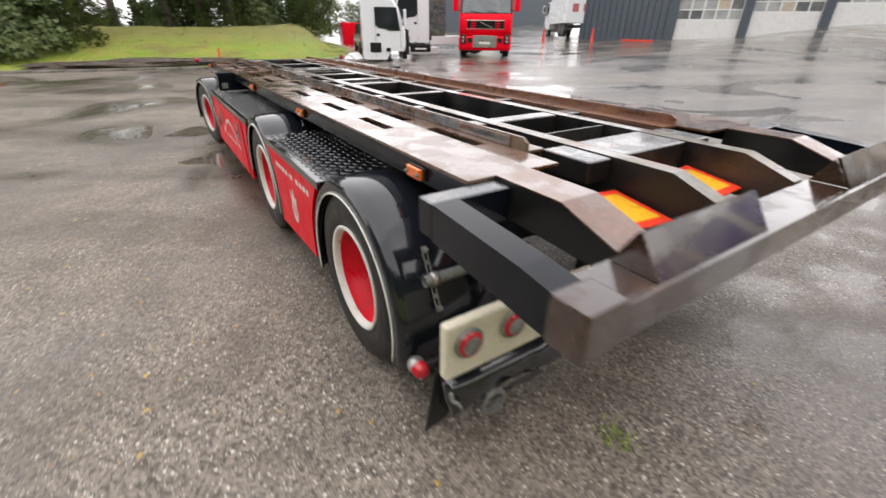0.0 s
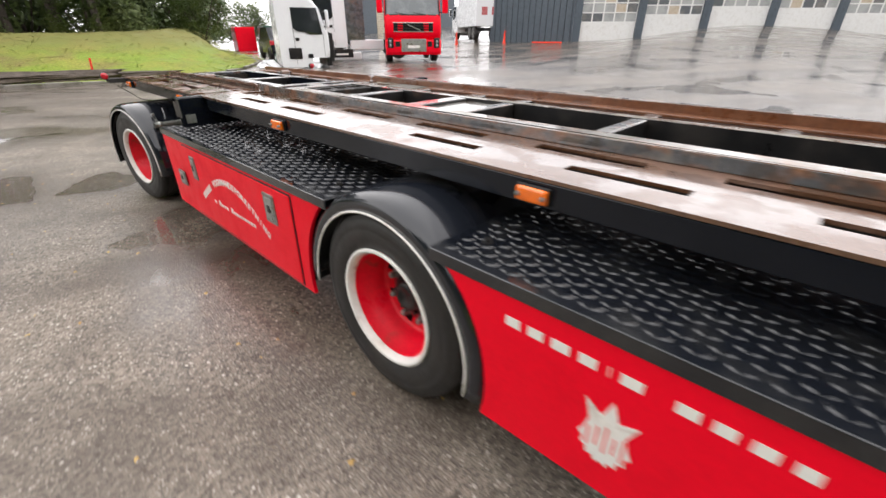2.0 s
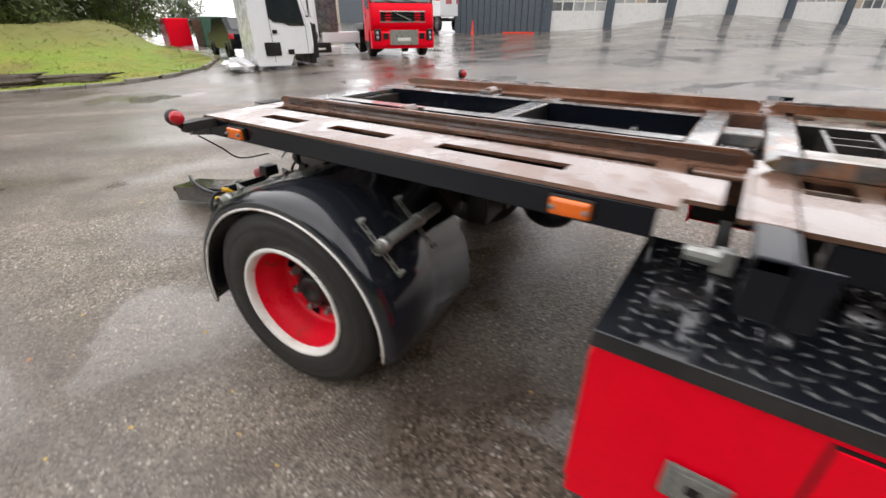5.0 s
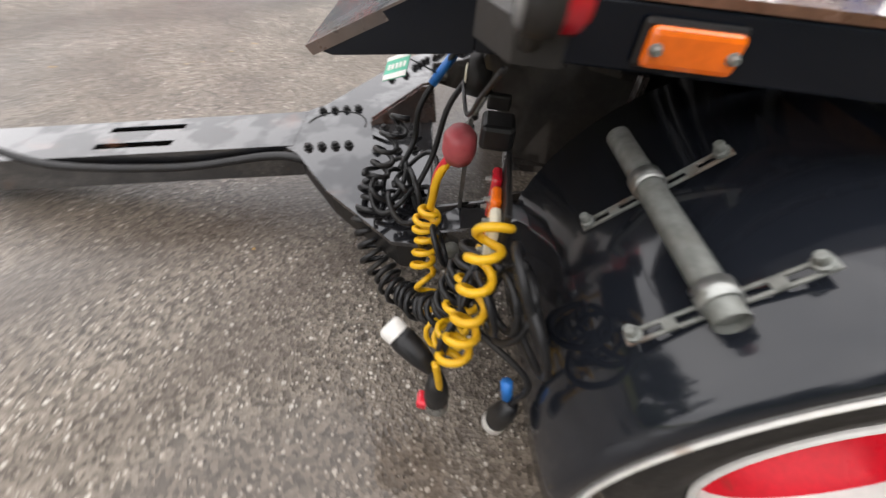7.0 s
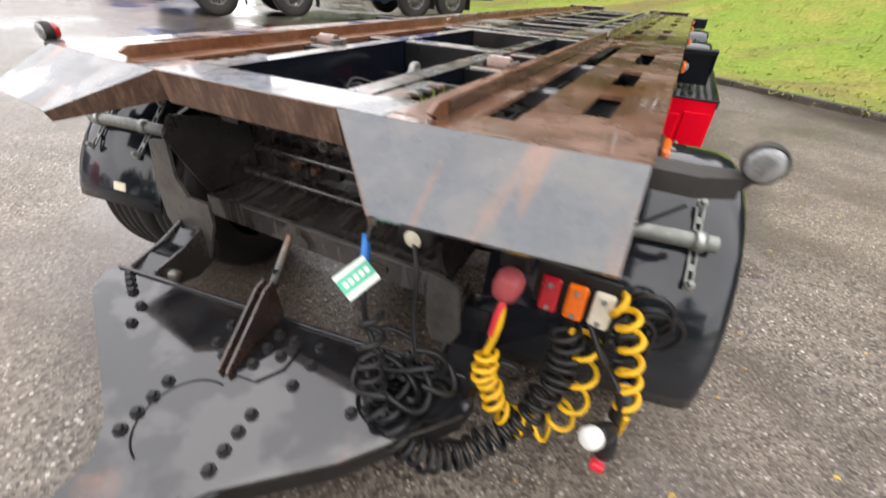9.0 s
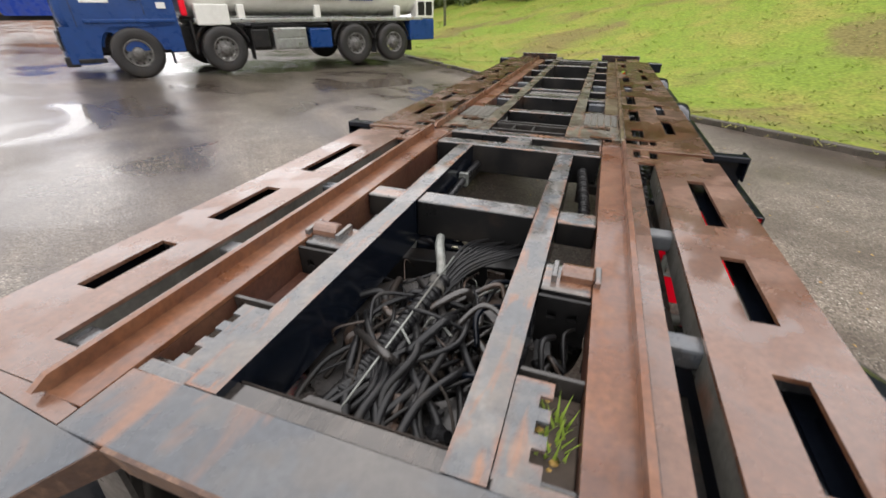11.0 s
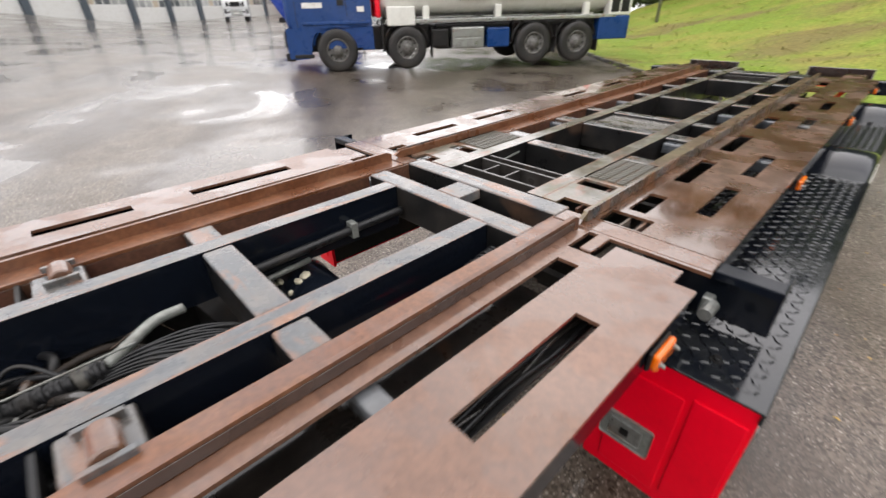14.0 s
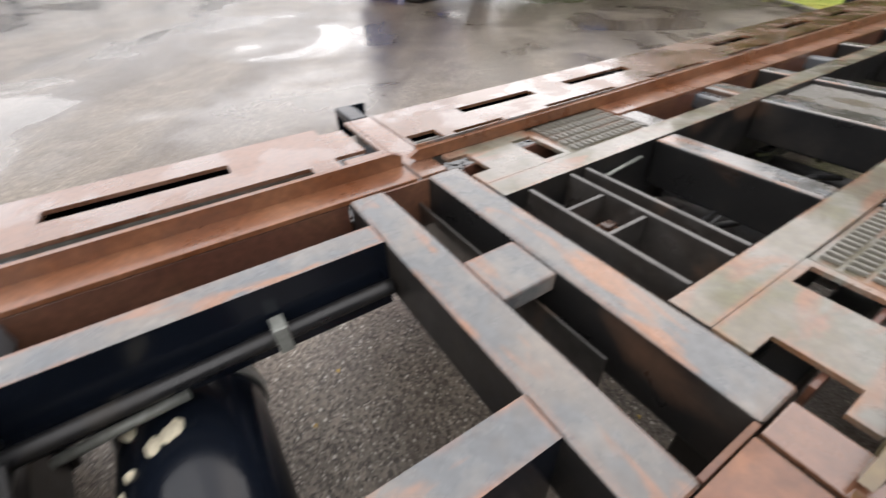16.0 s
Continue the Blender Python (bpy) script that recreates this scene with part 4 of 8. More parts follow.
# reflective marker boards lying between the beams
for x0, x1, y0, y1, tilt in ((-0.62, -0.335, 2.18, 2.45, 4), (-0.16, 0.22, 2.20, 2.46, -3)):
    mm = Matrix.Translation(((x0 + x1) / 2, (y0 + y1) / 2, 0.925)) @ Matrix.Rotation(radians(tilt), 4, "Y") @ Matrix.Rotation(radians(8), 4, "X")
    hx, hy = (x1 - x0) / 2, (y1 - y0) / 2
    bm = bmesh.new()
    box(bm, -hx, hx, -hy, hy, -0.004, 0.004, bevel=0.002, m=mm)
    mb = part("marker_board", bm, RED_FILM, trailer, "red-edged yellow reflective marker board")
    bm = bmesh.new()
    box(bm, -hx + 0.035, hx - 0.035, -hy + 0.035, hy - 0.035, 0.0045, 0.006, m=mm)
    part("yellow_field", bm, YELLOW_FILM, mb, "yellow reflective field")
bm = bmesh.new()
prism(bm, [(-0.86, 0.975), (-0.82, 0.972), (-0.70, 0.85), (-0.72, 0.815), (-0.76, 0.83)], "y", 2.294, 2.300)
part("red_reflector", bm, RED_FILM, trailer, "red reflector")

# ---- running gear ----
NUT = bolt_mesh("wheel_nut", 0.0155, 0.040, STEEL_DULL)


def wheel_meshes():
    out = {}
    def keep(name, bm, material, smooth=True):
        me = bpy.data.meshes.new(name)
        bmesh.ops.recalc_face_normals(bm, faces=bm.faces)
        bm.to_mesh(me)
        bm.free()
        for p in me.polygons:
            p.use_smooth = smooth
        me.materials.append(material)
        out[name] = me
    bm = bmesh.new()
    prof = [(0.258, -0.118), (0.272, -0.132), (0.30, -0.138), (0.345, -0.146), (0.352, -0.143), (0.358, -0.146), (0.388, -0.138), (0.394, -0.133), (0.400, -0.134), (0.418, -0.120), (0.428, -0.104)]
    for x in (-0.066, -0.022, 0.022, 0.066):
        prof += [(0.431, x - 0.014), (0.416, x - 0.008), (0.416, x + 0.008), (0.431, x + 0.014)]
    prof += [(0.428, 0.104), (0.40, 0.134), (0.30, 0.138), (0.258, 0.118)]
    lathe(bm, prof, 64)
    keep("tyre", bm, RUBBER)
    bm = bmesh.new()
    lathe(bm, [(0.258, -0.121), (0.268, -0.135), (0.262, -0.141), (0.250, -0.138), (0.241, -0.122), (0.238, -0.106)], 56)
    keep("rim_edge", bm, WHITE)
    bm = bmesh.new()
    prof = [(0.238, -0.106), (0.232, -0.05), (0.218, -0.030), (0.214, 0.030), (0.207, 0.047), (0.198, 0.053), (0.168, 0.058), (0.158, 0.058), (0.118, 0.048), (0.112, 0.044), (0.070, 0.044)]
    lathe(bm, prof, 56, skip=lambda i, k: i in (5, 6) and k % 7 in (2, 3))
    keep("rim", bm, RED_RIM)
    bm = bmesh.new()
    lathe(bm, [(0.157, 0.055), (0.150, 0.050), (0.118, 0.0415), (0.106, 0.037), (0.100, 0.040)], 56)
    keep("hub_flange", bm, FLANGE)
    bm = bmesh.new()
    lathe(bm, [(0.205, 0.085), (0.10, 0.09), (0.0005, 0.09)], 32)
    lathe(bm, [(0.255, 0.118), (0.215, 0.11), (0.215, 0.03)], 32)
    keep("brake_drum", bm, BLACK_DULL)
    bm = bmesh.new()
    lathe(bm, [(0.104, 0.044), (0.102, 0.022), (0.090, 0.012), (0.074, 0.010), (0.070, -0.010), (0.060, -0.018), (0.040, -0.020), (0.034, -0.012), (0.0005, -0.012)], 28)
    for k in range(6):
        a = math.pi * k / 3
        lathe(bm, [(0.0005, -0.006), (0.008, -0.006), (0.009, 0.0), (0.009, 0.014)], 6, m=Matrix.Translation((0.0, 0.083 * math.cos(a), 0.083 * math.sin(a))))
    keep("hub_cap", bm, BLACK_DULL)
    return out


WM = wheel_meshes()
PIVOT, STEER = Vector((0, 9.0, 0)), 8.0
TURN_M = Matrix.Translation(PIVOT) @ Matrix.Rotation(radians(STEER), 4, "Z") @ Matrix.Translation(-PIVOT)


def wheel(m):
    w = hang("wheel", WM["rim"], trailer, m, "deep-dished red wheel with a white rim edge and black tyre")
    hang("tyre", WM["tyre"], w, m, "black rubber tyre")
    hang("rim_edge", WM["rim_edge"], w, m, "white painted rim edge")
    hang("brake_drum", WM["brake_drum"], w, m)
    hang("hub_flange", WM["hub_flange"], w, m, "dirty dark red wheel flange")
    hang("hub_cap", WM["hub_cap"], w, m, "black bolted hub cap")
    for k in range(8):
        a = 2 * math.pi * (k + 0.5) / 8
        hang("wheel_nut", NUT, w, m @ Matrix.Translation((0.045, 0.131 * math.cos(a), 0.131 * math.sin(a))) @ Matrix.Rotation(math.pi, 4, "Z"))


def mudguard(m, front_deg, rear_deg, big=False, depth=0.56):
    """Rounded black guard with a white edge strip; local origin at the wheel centre, outside at minus x."""
    bm = bmesh.new()
    steps = 30
    lip = 0.018 if big else 0.0
    sec = [(0.468 + lip, -0.120), (0.472 + lip, -0.126), (0.508, -0.126), (0.524, -0.120), (0.537, -0.10), (0.543, -0.06), (0.546, 0.0), (0.546, depth), (0.539, depth), (0.539, 0.0), (0.531, -0.07), (0.519, -0.105), (0.505, -0.112), (0.475 + lip, -0.112)]
    rings = []
    for i in range(steps + 1):
        a = radians(front_deg + (rear_deg - front_deg) * i / steps)
        rings.append([bm.verts.new((x, r * math.cos(a), r * math.sin(a))) for r, x in sec])
    k = len(sec)
    for p, q in zip(rings, rings[1:]):
        for j in range(k):
            bm.faces.new((p[j], p[(j + 1) % k], q[(j + 1) % k], q[j]))
    bm.faces.new(rings[0][::-1])
    bm.faces.new(rings[-1])
    bm.transform(m)
    g = part("mudguard", bm, SATIN, trailer, "satin black mudguard with a white edge strip", smooth=True)
    bm = bmesh.new()
    line = [m @ Vector((-0.128, (0.470 + lip) * math.cos(a), (0.470 + lip) * math.sin(a))) for a in (radians(front_deg + (rear_deg - front_deg) * i / 40) for i in range(41))]
    tube(bm, line, 0.0050, 6)
    part("edge_strip", bm, WHITE, g, "white edge strip", smooth=True)
    return g


def guard_bracket(m, deg, off=0.0, reach=0.46):
    """Tube across the guard with a clamp and a slotted strap."""
    a = radians(deg)
    c = Vector((off, 0.576 * math.cos(a), 0.576 * math.sin(a)))
    bm = bmesh.new()
    tube(bm, [m @ (c + Vector((0.0, 0, 0))), m @ (c + Vector((reach, 0, 0)))], 0.0235, 14, caps=False)
    tube(bm, [m @ (c + Vector((0.01, 0, 0))), m @ (c + Vector((reach, 0, 0)))], 0.018, 14)
    b = part("guard_tube", bm, STEEL_DULL, trailer, "weathered steel mudguard tube", smooth=True)
    t = Vector((0, -math.sin(a), math.cos(a)))
    n = Vector((0, math.cos(a), math.sin(a)))
    for x in (0.045, 0.30):
        bm = bmesh.new()
        lathe(bm, [(0.0245, -0.016), (0.029, -0.016), (0.029, 0.016), (0.0245, 0.016)], 16, m=m @ Matrix.Translation(c + Vector((x, 0, 0))))
        part("clamp", bm, STEEL, b, "galvanised clamp ring", smooth=True)
        bm = bmesh.new()
        basis = Matrix(((1, 0, 0, 0), (0, t.y, n.y, 0), (0, t.z, n.z, 0), (0, 0, 0, 1)))
        mm = m @ Matrix.Translation(c + Vector((x, 0, 0)) - n * 0.024) @ basis
        box(bm, -0.012, -0.006, -0.13, 0.13, -0.003, 0.003, bevel=0.001, m=mm)
        box(bm, 0.006, 0.012, -0.13, 0.13, -0.003, 0.003, bevel=0.001, m=mm)
        for y in (-0.125, -0.07, 0.07, 0.125):
            box(bm, -0.012, 0.012, y - 0.010, y + 0.010, -0.003, 0.003, bevel=0.001, m=mm)
        part("slotted_strap", bm, STEEL_DULL, b, "slotted dull steel strap")
        for y in (-0.12, 0.12):
            hang("strap_bolt", NUT, b, mm @ Matrix.Translation((0, y, 0.004)) @ Matrix.Rotation(radians(-90), 4, "Y") @ Matrix.Scale(0.6, 4))


def axle(y, f0, f1, m0, brackets, right_f0=None, wider=0.0, off=0.0):
    for side in (-1, 1):
        m = m0 @ Matrix.Translation((side * (1.115 + wider), y, 0.43))
        if side > 0:
            m = m @ Matrix.Rotation(math.pi, 4, "Z")
        wheel(m)
        inner = m @ Matrix.Translation((0.30, 0, 0))
        hang("inner_tyre", WM["tyre"], trailer, inner, "black rubber inner tyre")
        gm = m0 @ Matrix.Translation((side * (1.145 + wider), y - (0.035 if side > 0 and wider else 0), 0.385))
        lo, hi = f0, f1
        if side > 0:
            gm = gm @ Matrix.Rotation(math.pi, 4, "Z")
            lo, hi = 180 - f1, 180 - (f0 if right_f0 is None else right_f0)
        mudguard(gm, lo, hi, wider > 0, 0.38 if side > 0 and wider > 0 else 0.56)
        for d in brackets:
            guard_bracket(gm, d if side < 0 else 180 - d, off)
    bm = bmesh.new()
    tube(bm, [m0 @ Vector((-0.95, y, 0.43)), m0 @ Vector((0.95, y, 0.43))], 0.065, 16)
    part("axle_beam", bm, BLACK_DULL, trailer, "dirty black axle beam", smooth=True)
    for x in (-0.42, 0.42):
        bm = bmesh.new()
        for i in range(3):
            pts = [m0 @ Vector((x, y + yy, 0.52 + 0.02 * i - 0.05 * (1 - (yy / (0.42 - 0.08 * i)) ** 2))) for yy in np.linspace(-0.42 + 0.08 * i, 0.42 - 0.08 * i, 9)]
            tube(bm, pts, 0.018, 6)
        part("leaf_spring", bm, BLACK_DULL, trailer, "rusty leaf spring")
        bm = bmesh.new()
        lathe(bm, [(0.0005, -0.13), (0.10, -0.13), (0.115, -0.08), (0.10, -0.03), (0.115, 0.03), (0.10, 0.1), (0.0005, 0.1)], 18, m=m0 @ Matrix.Translation((x, y - 0.30, 0.72)) @ Matrix.Rotation(radians(90), 4, "Y"))
        part("air_bellows", bm, RUBBER, trailer, "black rubber air bellows", smooth=True)


axle(3.16, -14, 196, Matrix(), (153,))
axle(5.02, 0, 192, Matrix(), ())
axle(9.0, -9, 187, Matrix.Translation((0, 0.0, -0.045)) @ TURN_M, (46.5, 138.5), 11, 0.018, -0.035)

# chassis rails low down, tanks and pipes
for x in (-0.40, 0.40):
    bm = boxes((x - 0.04, x + 0.04, 2.4, 7.3, 0.66, 0.86), bevel=0.006)
    part("chassis_rail", bm, BLACK_DULL, trailer, "dirty black chassis rail")
bm = bmesh.new()
lathe(bm, [(0.0005, -0.42), (0.11, -0.42), (0.150, -0.38), (0.16, -0.36), (0.16, 0.36), (0.150, 0.38), (0.11, 0.42), (0.0005, 0.42)], 30, m=Matrix.Translation((0.18, 8.135, 0.68)))
at = part("air_tank", bm, BLACK, trailer, "black air tank with dried foam specks", smooth=True)
for x in (0.34,):
    bm = bmesh.new()
    lathe(bm, [(0.163, -0.02), (0.167, -0.02), (0.167, 0.02), (0.163, 0.02)], 30, m=Matrix.Translation((x, 8.135, 0.68)))
    part("tank_strap", bm, STEEL_DULL, at)
for k in range(9):
    bm = bmesh.new()
    r = random.uniform(0.008, 0.02)
    a = random.uniform(0.4, 1.6)
    bmesh.ops.create_icosphere(bm, subdivisions=1, radius=r, matrix=Matrix.Translation((random.gauss(0.24, 0.09), 8.135 + 0.16 * math.cos(a), 0.68 + 0.16 * math.sin(a))) @ Matrix.Diagonal((1.4, 1, 0.5, 1)))
    part("foam_speck", bm, FOAM, at, "pale dried foam")
for y in (6.75, 6.2):
    bm = bmesh.new()
    lathe(bm, [(0.0005, -0.36), (0.09, -0.36), (0.125, -0.31), (0.125, 0.31), (0.09, 0.36), (0.0005, 0.36)], 22, m=Matrix.Translation((0.0, y, 0.72)))
    part("air_tank", bm, GREY_PLAIN, trailer, "grey air tank", smooth=True)
bm = bmesh.new()
tube(bm, curve([(0.20, 8.40, 0.94), (0.205, 8.1, 0.945), (0.21, 7.8, 0.95), (0.205, 7.62, 0.955)]), 0.019, 10)
pipe = part("brake_pipe", bm, CABLE_BLACK, trailer, "black hose along the main beam", smooth=True)
bm = boxes((0.185, 0.232, 7.87, 7.90, 0.915, 0.985), bevel=0.003)
part("pipe_clip", bm, STEEL_DULL, pipe, "steel pipe clip")

# turntable under the front bay
def ring(bm, r0, r1, z0, z1, c, n=40):
    lathe(bm, [(r0, z0), (r1, z0), (r1, z1), (r0, z1), (r0, z0)], n, m=Matrix.Translation(c) @ Matrix.Rotation(radians(-90), 4, "Y"))


bm = bmesh.new()
ring(bm, 0.24, 0.34, 0.0, 0.05, (0, 9.0, 0.80))
part("turntable_ring", bm, DUSTY, trailer, "greasy black turntable ring", smooth=False)
bm = sheet(bmesh.new(), [-0.30, 0.30], [8.47, 9.19], 0.655, 0.667, [(-0.06, 0.06, 8.55, 8.66)])
part("turntable_plate", bm, BLACK_DULL, trailer, "greasy black turntable plate")
for x in (-0.36, 0.36):
    bm = bmesh.new()
    box(bm, x - 0.04, x + 0.04, 8.35, 9.16, 0.62, 0.79, bevel=0.006)
    bm.transform(TURN_M)
    part("subframe_rail", bm, BLACK_DULL, trailer, "dirty black steering subframe rail")
bm = bmesh.new()
prism(bm, [(9.480, 0.530), (9.480, 0.440), (9.462, 0.440), (9.462, 0.50), (9.33, 0.505), (9.20, 0.535), (9.185, 0.54), (9.19, 0.80), (9.205, 0.80), (9.21, 0.555), (9.36, 0.525), (9.455, 0.52), (9.455, 0.530)], "x", -0.56, 0.56)
part("front_channel", bm, WET_BLACK, trailer, "dirt-covered black steering channel")
# thin paler strip that paints the highlight along the channel's edge
part("rim_highlight", boxes((-0.555, 0.36, 9.466, 9.487, 0.531, 0.541), bevel=0.004), GUSSET, trailer, "thin grey strip painting the highlight on the steering channel's edge")
# black blocks on the channel wall stand in for the shade of slots
for x0, x1, z in ((-0.20, -0.02, 0.60), (0.06, 0.16, 0.61)):
    part("slot_shade", boxes((x0, x1, 9.205, 9.225, z, z + 0.055), bevel=0.006), CABLE_BLACK, trailer, "black block standing in for a shaded slot in the channel wall")
part("channel_tab", boxes((-0.34, -0.22, 9.482, 9.488, 0.47, 0.50), bevel=0.004), GREASE, trailer, "rusty tab on the channel lip")
bm = bmesh.new()
lathe(bm, [(0.0142, -0.012), (0.017, -0.012), (0.017, 0.012), (0.0142, 0.012)], 12)
BAND = bpy.data.meshes.new("hose_band")
bm.to_mesh(BAND)
bm.free()
BAND.materials.append(CABLE_BLACK)
cable_hose = bmesh.new()
tube(cable_hose, curve([(0.08, 9.50, 0.50), (0.087, 9.56, 0.41), (0.12, 9.60, 0.29), (0.145, 9.64, 0.15), (0.10, 9.72, 0.02)]), 0.014, 10)
bm = bmesh.new()
prism(bm, [(9.205, 0.80), (9.225, 0.80), (9.40, 0.90), (9.44, 0.945), (9.42, 0.945), (9.385, 0.91)], "x", -0.55, 0.55)
part("sloping_plate", bm, WET_BLACK, trailer, "dirty black sloping plate above the channel")
for x0, x1, y, z in ((-0.46, 0.50, 9.30, 0.60), (-0.50, 0.46, 9.26, 0.70)):
    part("channel_rib", boxes((x0, x1, y - 0.03, y + 0.03, z - 0.012, z + 0.012), bevel=0.008), WET_BLACK, trailer, "dirt-covered rib inside the channel")
for k in range(9):
    bm = bmesh.new()
    r = random.uniform(0.012, 0.026)
    lathe(bm, [(0.0005, -2 * r), (0.7 * r, -2 * r), (r, -r), (r, 0.6 * r), (0.6 * r, 1.2 * r), (0.0005, 1.2 * r)], 10, m=Matrix.Translation((random.uniform(-0.35, 0.30), 9.245, random.uniform(0.63, 0.67))) @ Matrix.Rotation(random.uniform(0, 3), 4, "Z"))
    part("rusty_fitting", bm, random.choice((GREASE, RUST_DARK, BLACK_DULL)), trailer, "rusty fitting lying in the channel")
for k in range(5):
    hang("hose_band", BAND, trailer, Matrix.Translation((0.10 + 0.012 * k, 9.575 + 0.012 * k, 0.38 - 0.065 * k)) @ Matrix.Rotation(radians(75), 4, "Y"))
part("braided_hose", cable_hose, STEEL_DULL, trailer, "grey braided hose hanging to the ground", smooth=True)
for y, z0, z1 in ((8.42, 0.62, 0.80),):
    bm = bmesh.new()
    box(bm, -0.62, 0.62, y - 0.05, y + 0.05, z0, z1, bevel=0.006)
    bm.transform(TURN_M)
    part("subframe_cross", bm, BLACK_DULL, trailer, "dirty black subframe cross beam")
for side in (-1, 1):
    bm = bmesh.new()
    prism(bm, [(9.47, 0.44), (9.54, 0.44), (9.60, 0.405), (9.68, 0.405), (9.755, 0.37), (9.77, 0.33), (9.74, 0.30), (9.60, 0.275), (9.50, 0.33)], "x", side * 0.60 - 0.045, side * 0.60 + 0.045)
    bevel_all(bm, 0.010)
    bm.transform(TURN_M)
    hg = part("drawbar_hanger", bm, GLOSS, trailer, "wet black drawbar hinge block")
    for q in (-0.062, 0.052):
        bm = bmesh.new()
        prism(bm, [(9.46, 0.47), (9.52, 0.46), (9.62, 0.42), (9.75, 0.395), (9.775, 0.345), (9.74, 0.305), (9.60, 0.27), (9.48, 0.31)], "x", side * 0.60 + q, side * 0.60 + q + 0.010)
        bevel_all(bm, 0.003)
        bm.transform(TURN_M)
        part("hinge_cheek", bm, WET_BLACK, hg, "dirty black hinge cheek")
    bm = bmesh.new()
    tube(bm, [TURN_M @ Vector((side * 0.60 - 0.085, 9.70, 0.345)), TURN_M @ Vector((side * 0.60 + 0.085, 9.70, 0.345))], 0.022, 14)
    part("hinge_pin", bm, STEEL_DULL, hg, "dull steel hinge pin", smooth=True)
    outline = [(0.515, 0.80), (0.62, 0.78), (0.665, 0.60), (0.672, 0.456), (0.645, 0.40), (0.525, 0.405), (0.505, 0.31), (0.465, 0.30), (0.42, 0.40), (0.375, 0.50), (0.372, 0.585), (0.485, 0.585), (0.528, 0.655)]
    if side < 0:
        outline = [(0.56, 0.64), (0.66, 0.62), (0.672, 0.456), (0.645, 0.40), (0.58, 0.39), (0.56, 0.45)]
    bm = bmesh.new()
    prism(bm, [(side * x, z) for x, z in outline], "y", 9.588, 9.600)
    bevel_all(bm, 0.003)
    part("end_gusset", bm, GUSSET, trailer, "dusty grey gusset plate above the drawbar hinge")
    bm = bmesh.new()
    prism(bm, [(9.22, 0.82), (9.34, 0.815), (9.54, 0.87), (9.585, 0.80), (9.50, 0.60), (9.47, 0.545), (9.22, 0.52)], "x", *span(side, 0.545, 0.562))
    part("channel_end", bm, DUSTY, trailer, "dusty end plate of the steering channel")

# ---- drawbar: local u ahead, v to the right, sloping down to its eye ----
DRAW = TURN_M @ Matrix.Translation((0.02, 9.72, 0.375)) @ Matrix.Rotation(radians(-7.3), 4, "X")
bm = bmesh.new()
prism(bm, [(-0.70, 0.06), (-0.66, 0.035), (0.70, 0.035), (0.73, 0.06), (0.68, 0.16), (0.195, 0.49), (0.145, 0.56), (-0.145, 0.58), (-0.19, 0.53), (-0.43, 0.375), (-0.68, 0.15)], "z", -0.014, 0.0)
bevel_all(bm, 0.003)
bm.transform(DRAW)
drawbar = part("drawbar", bm, DRAW_STEEL, trailer, "wet dark grey steel drawbar plate with bolts")
bm = bmesh.new()
prism(bm, [(-0.69, 0.07), (-0.67, 0.14), (-0.41, 0.375), (-0.17, 0.53), (-0.14, 0.53), (-0.14, 0.48), (-0.38, 0.33), (-0.64, 0.10), (-0.64, 0.06)], "z", -0.11, -0.014)
prism(bm, [(0.69, 0.07), (0.67, 0.14), (0.18, 0.49), (0.14, 0.49), (0.14, 0.44), (0.64, 0.10), (0.64, 0.06)], "z", -0.11, -0.014)
bm.transform(DRAW)
part("plate_flange", bm, BLACK_DULL, drawbar, "dirty black flange under the drawbar plate")
bm = bmesh.new()
box(bm, -0.655, 0.695, 0.036, 0.048, 0.001, 0.011, bevel=0.003)
bm.transform(DRAW)
part("plate_lip", bm, GLOSS, drawbar, "raised wet lip along the plate's rear edge")
bm = bmesh.new()
sheet(bm, [-0.135, 0.135], [0.56, 2.02], -0.014, 0.002, [(-0.085, -0.045, 1.05, 1.36), (0.045, 0.085, 1.05, 1.36)])
prism(bm, [(-0.135, -0.13), (0.135, -0.13), (0.135, -0.0145), (0.115, -0.0145), (0.115, -0.118), (-0.115, -0.118), (-0.115, -0.0145), (-0.135, -0.0145)], "y", 0.50, 2.0)
bm.transform(DRAW)
part("drawbar_beam", bm, DRAW_STEEL, drawbar, "wet grey drawbar beam with two slots")
bm = bmesh.new()
prism(bm, [(-0.135, 2.0), (0.135, 2.0), (0.06, 2.12), (-0.06, 2.12)], "z", -0.10, -0.01)
lathe(bm, [(0.025, -0.025), (0.055, -0.025), (0.06, 0.0), (0.055, 0.025), (0.025, 0.025), (0.025, -0.025)], 22, m=Matrix.Translation((0, 2.16, -0.05)) @ Matrix.Rotation(radians(90), 4, "Y"))
bm.transform(DRAW)
part("towing_eye", bm, BLACK_DULL, drawbar, "worn steel towing eye")
for v in (-0.015, 0.015):
    bm = bmesh.new()
    prism(bm, [(0.02, 0.001), (0.275, 0.001), (0.275, 0.018), (0.06, 0.145), (0.02, 0.15)], "x", v - 0.004, v + 0.004)
    bm.transform(DRAW)
    part("upright_rib", bm, TAIL_BROWN, drawbar, "rust-edged upright rib")
bm = bmesh.new()
prism(bm, [(-0.024, 0.075), (-0.125, 0.075), (-0.155, 0.10), (-0.150, 0.20), (-0.10, 0.262), (-0.024, 0.262)], "z", 0.001, 0.009)
bevel_all(bm, 0.003)
bm.transform(DRAW)
part("doubler_plate", bm, DRAW_STEEL, drawbar, "dark doubler plate with cut corners")
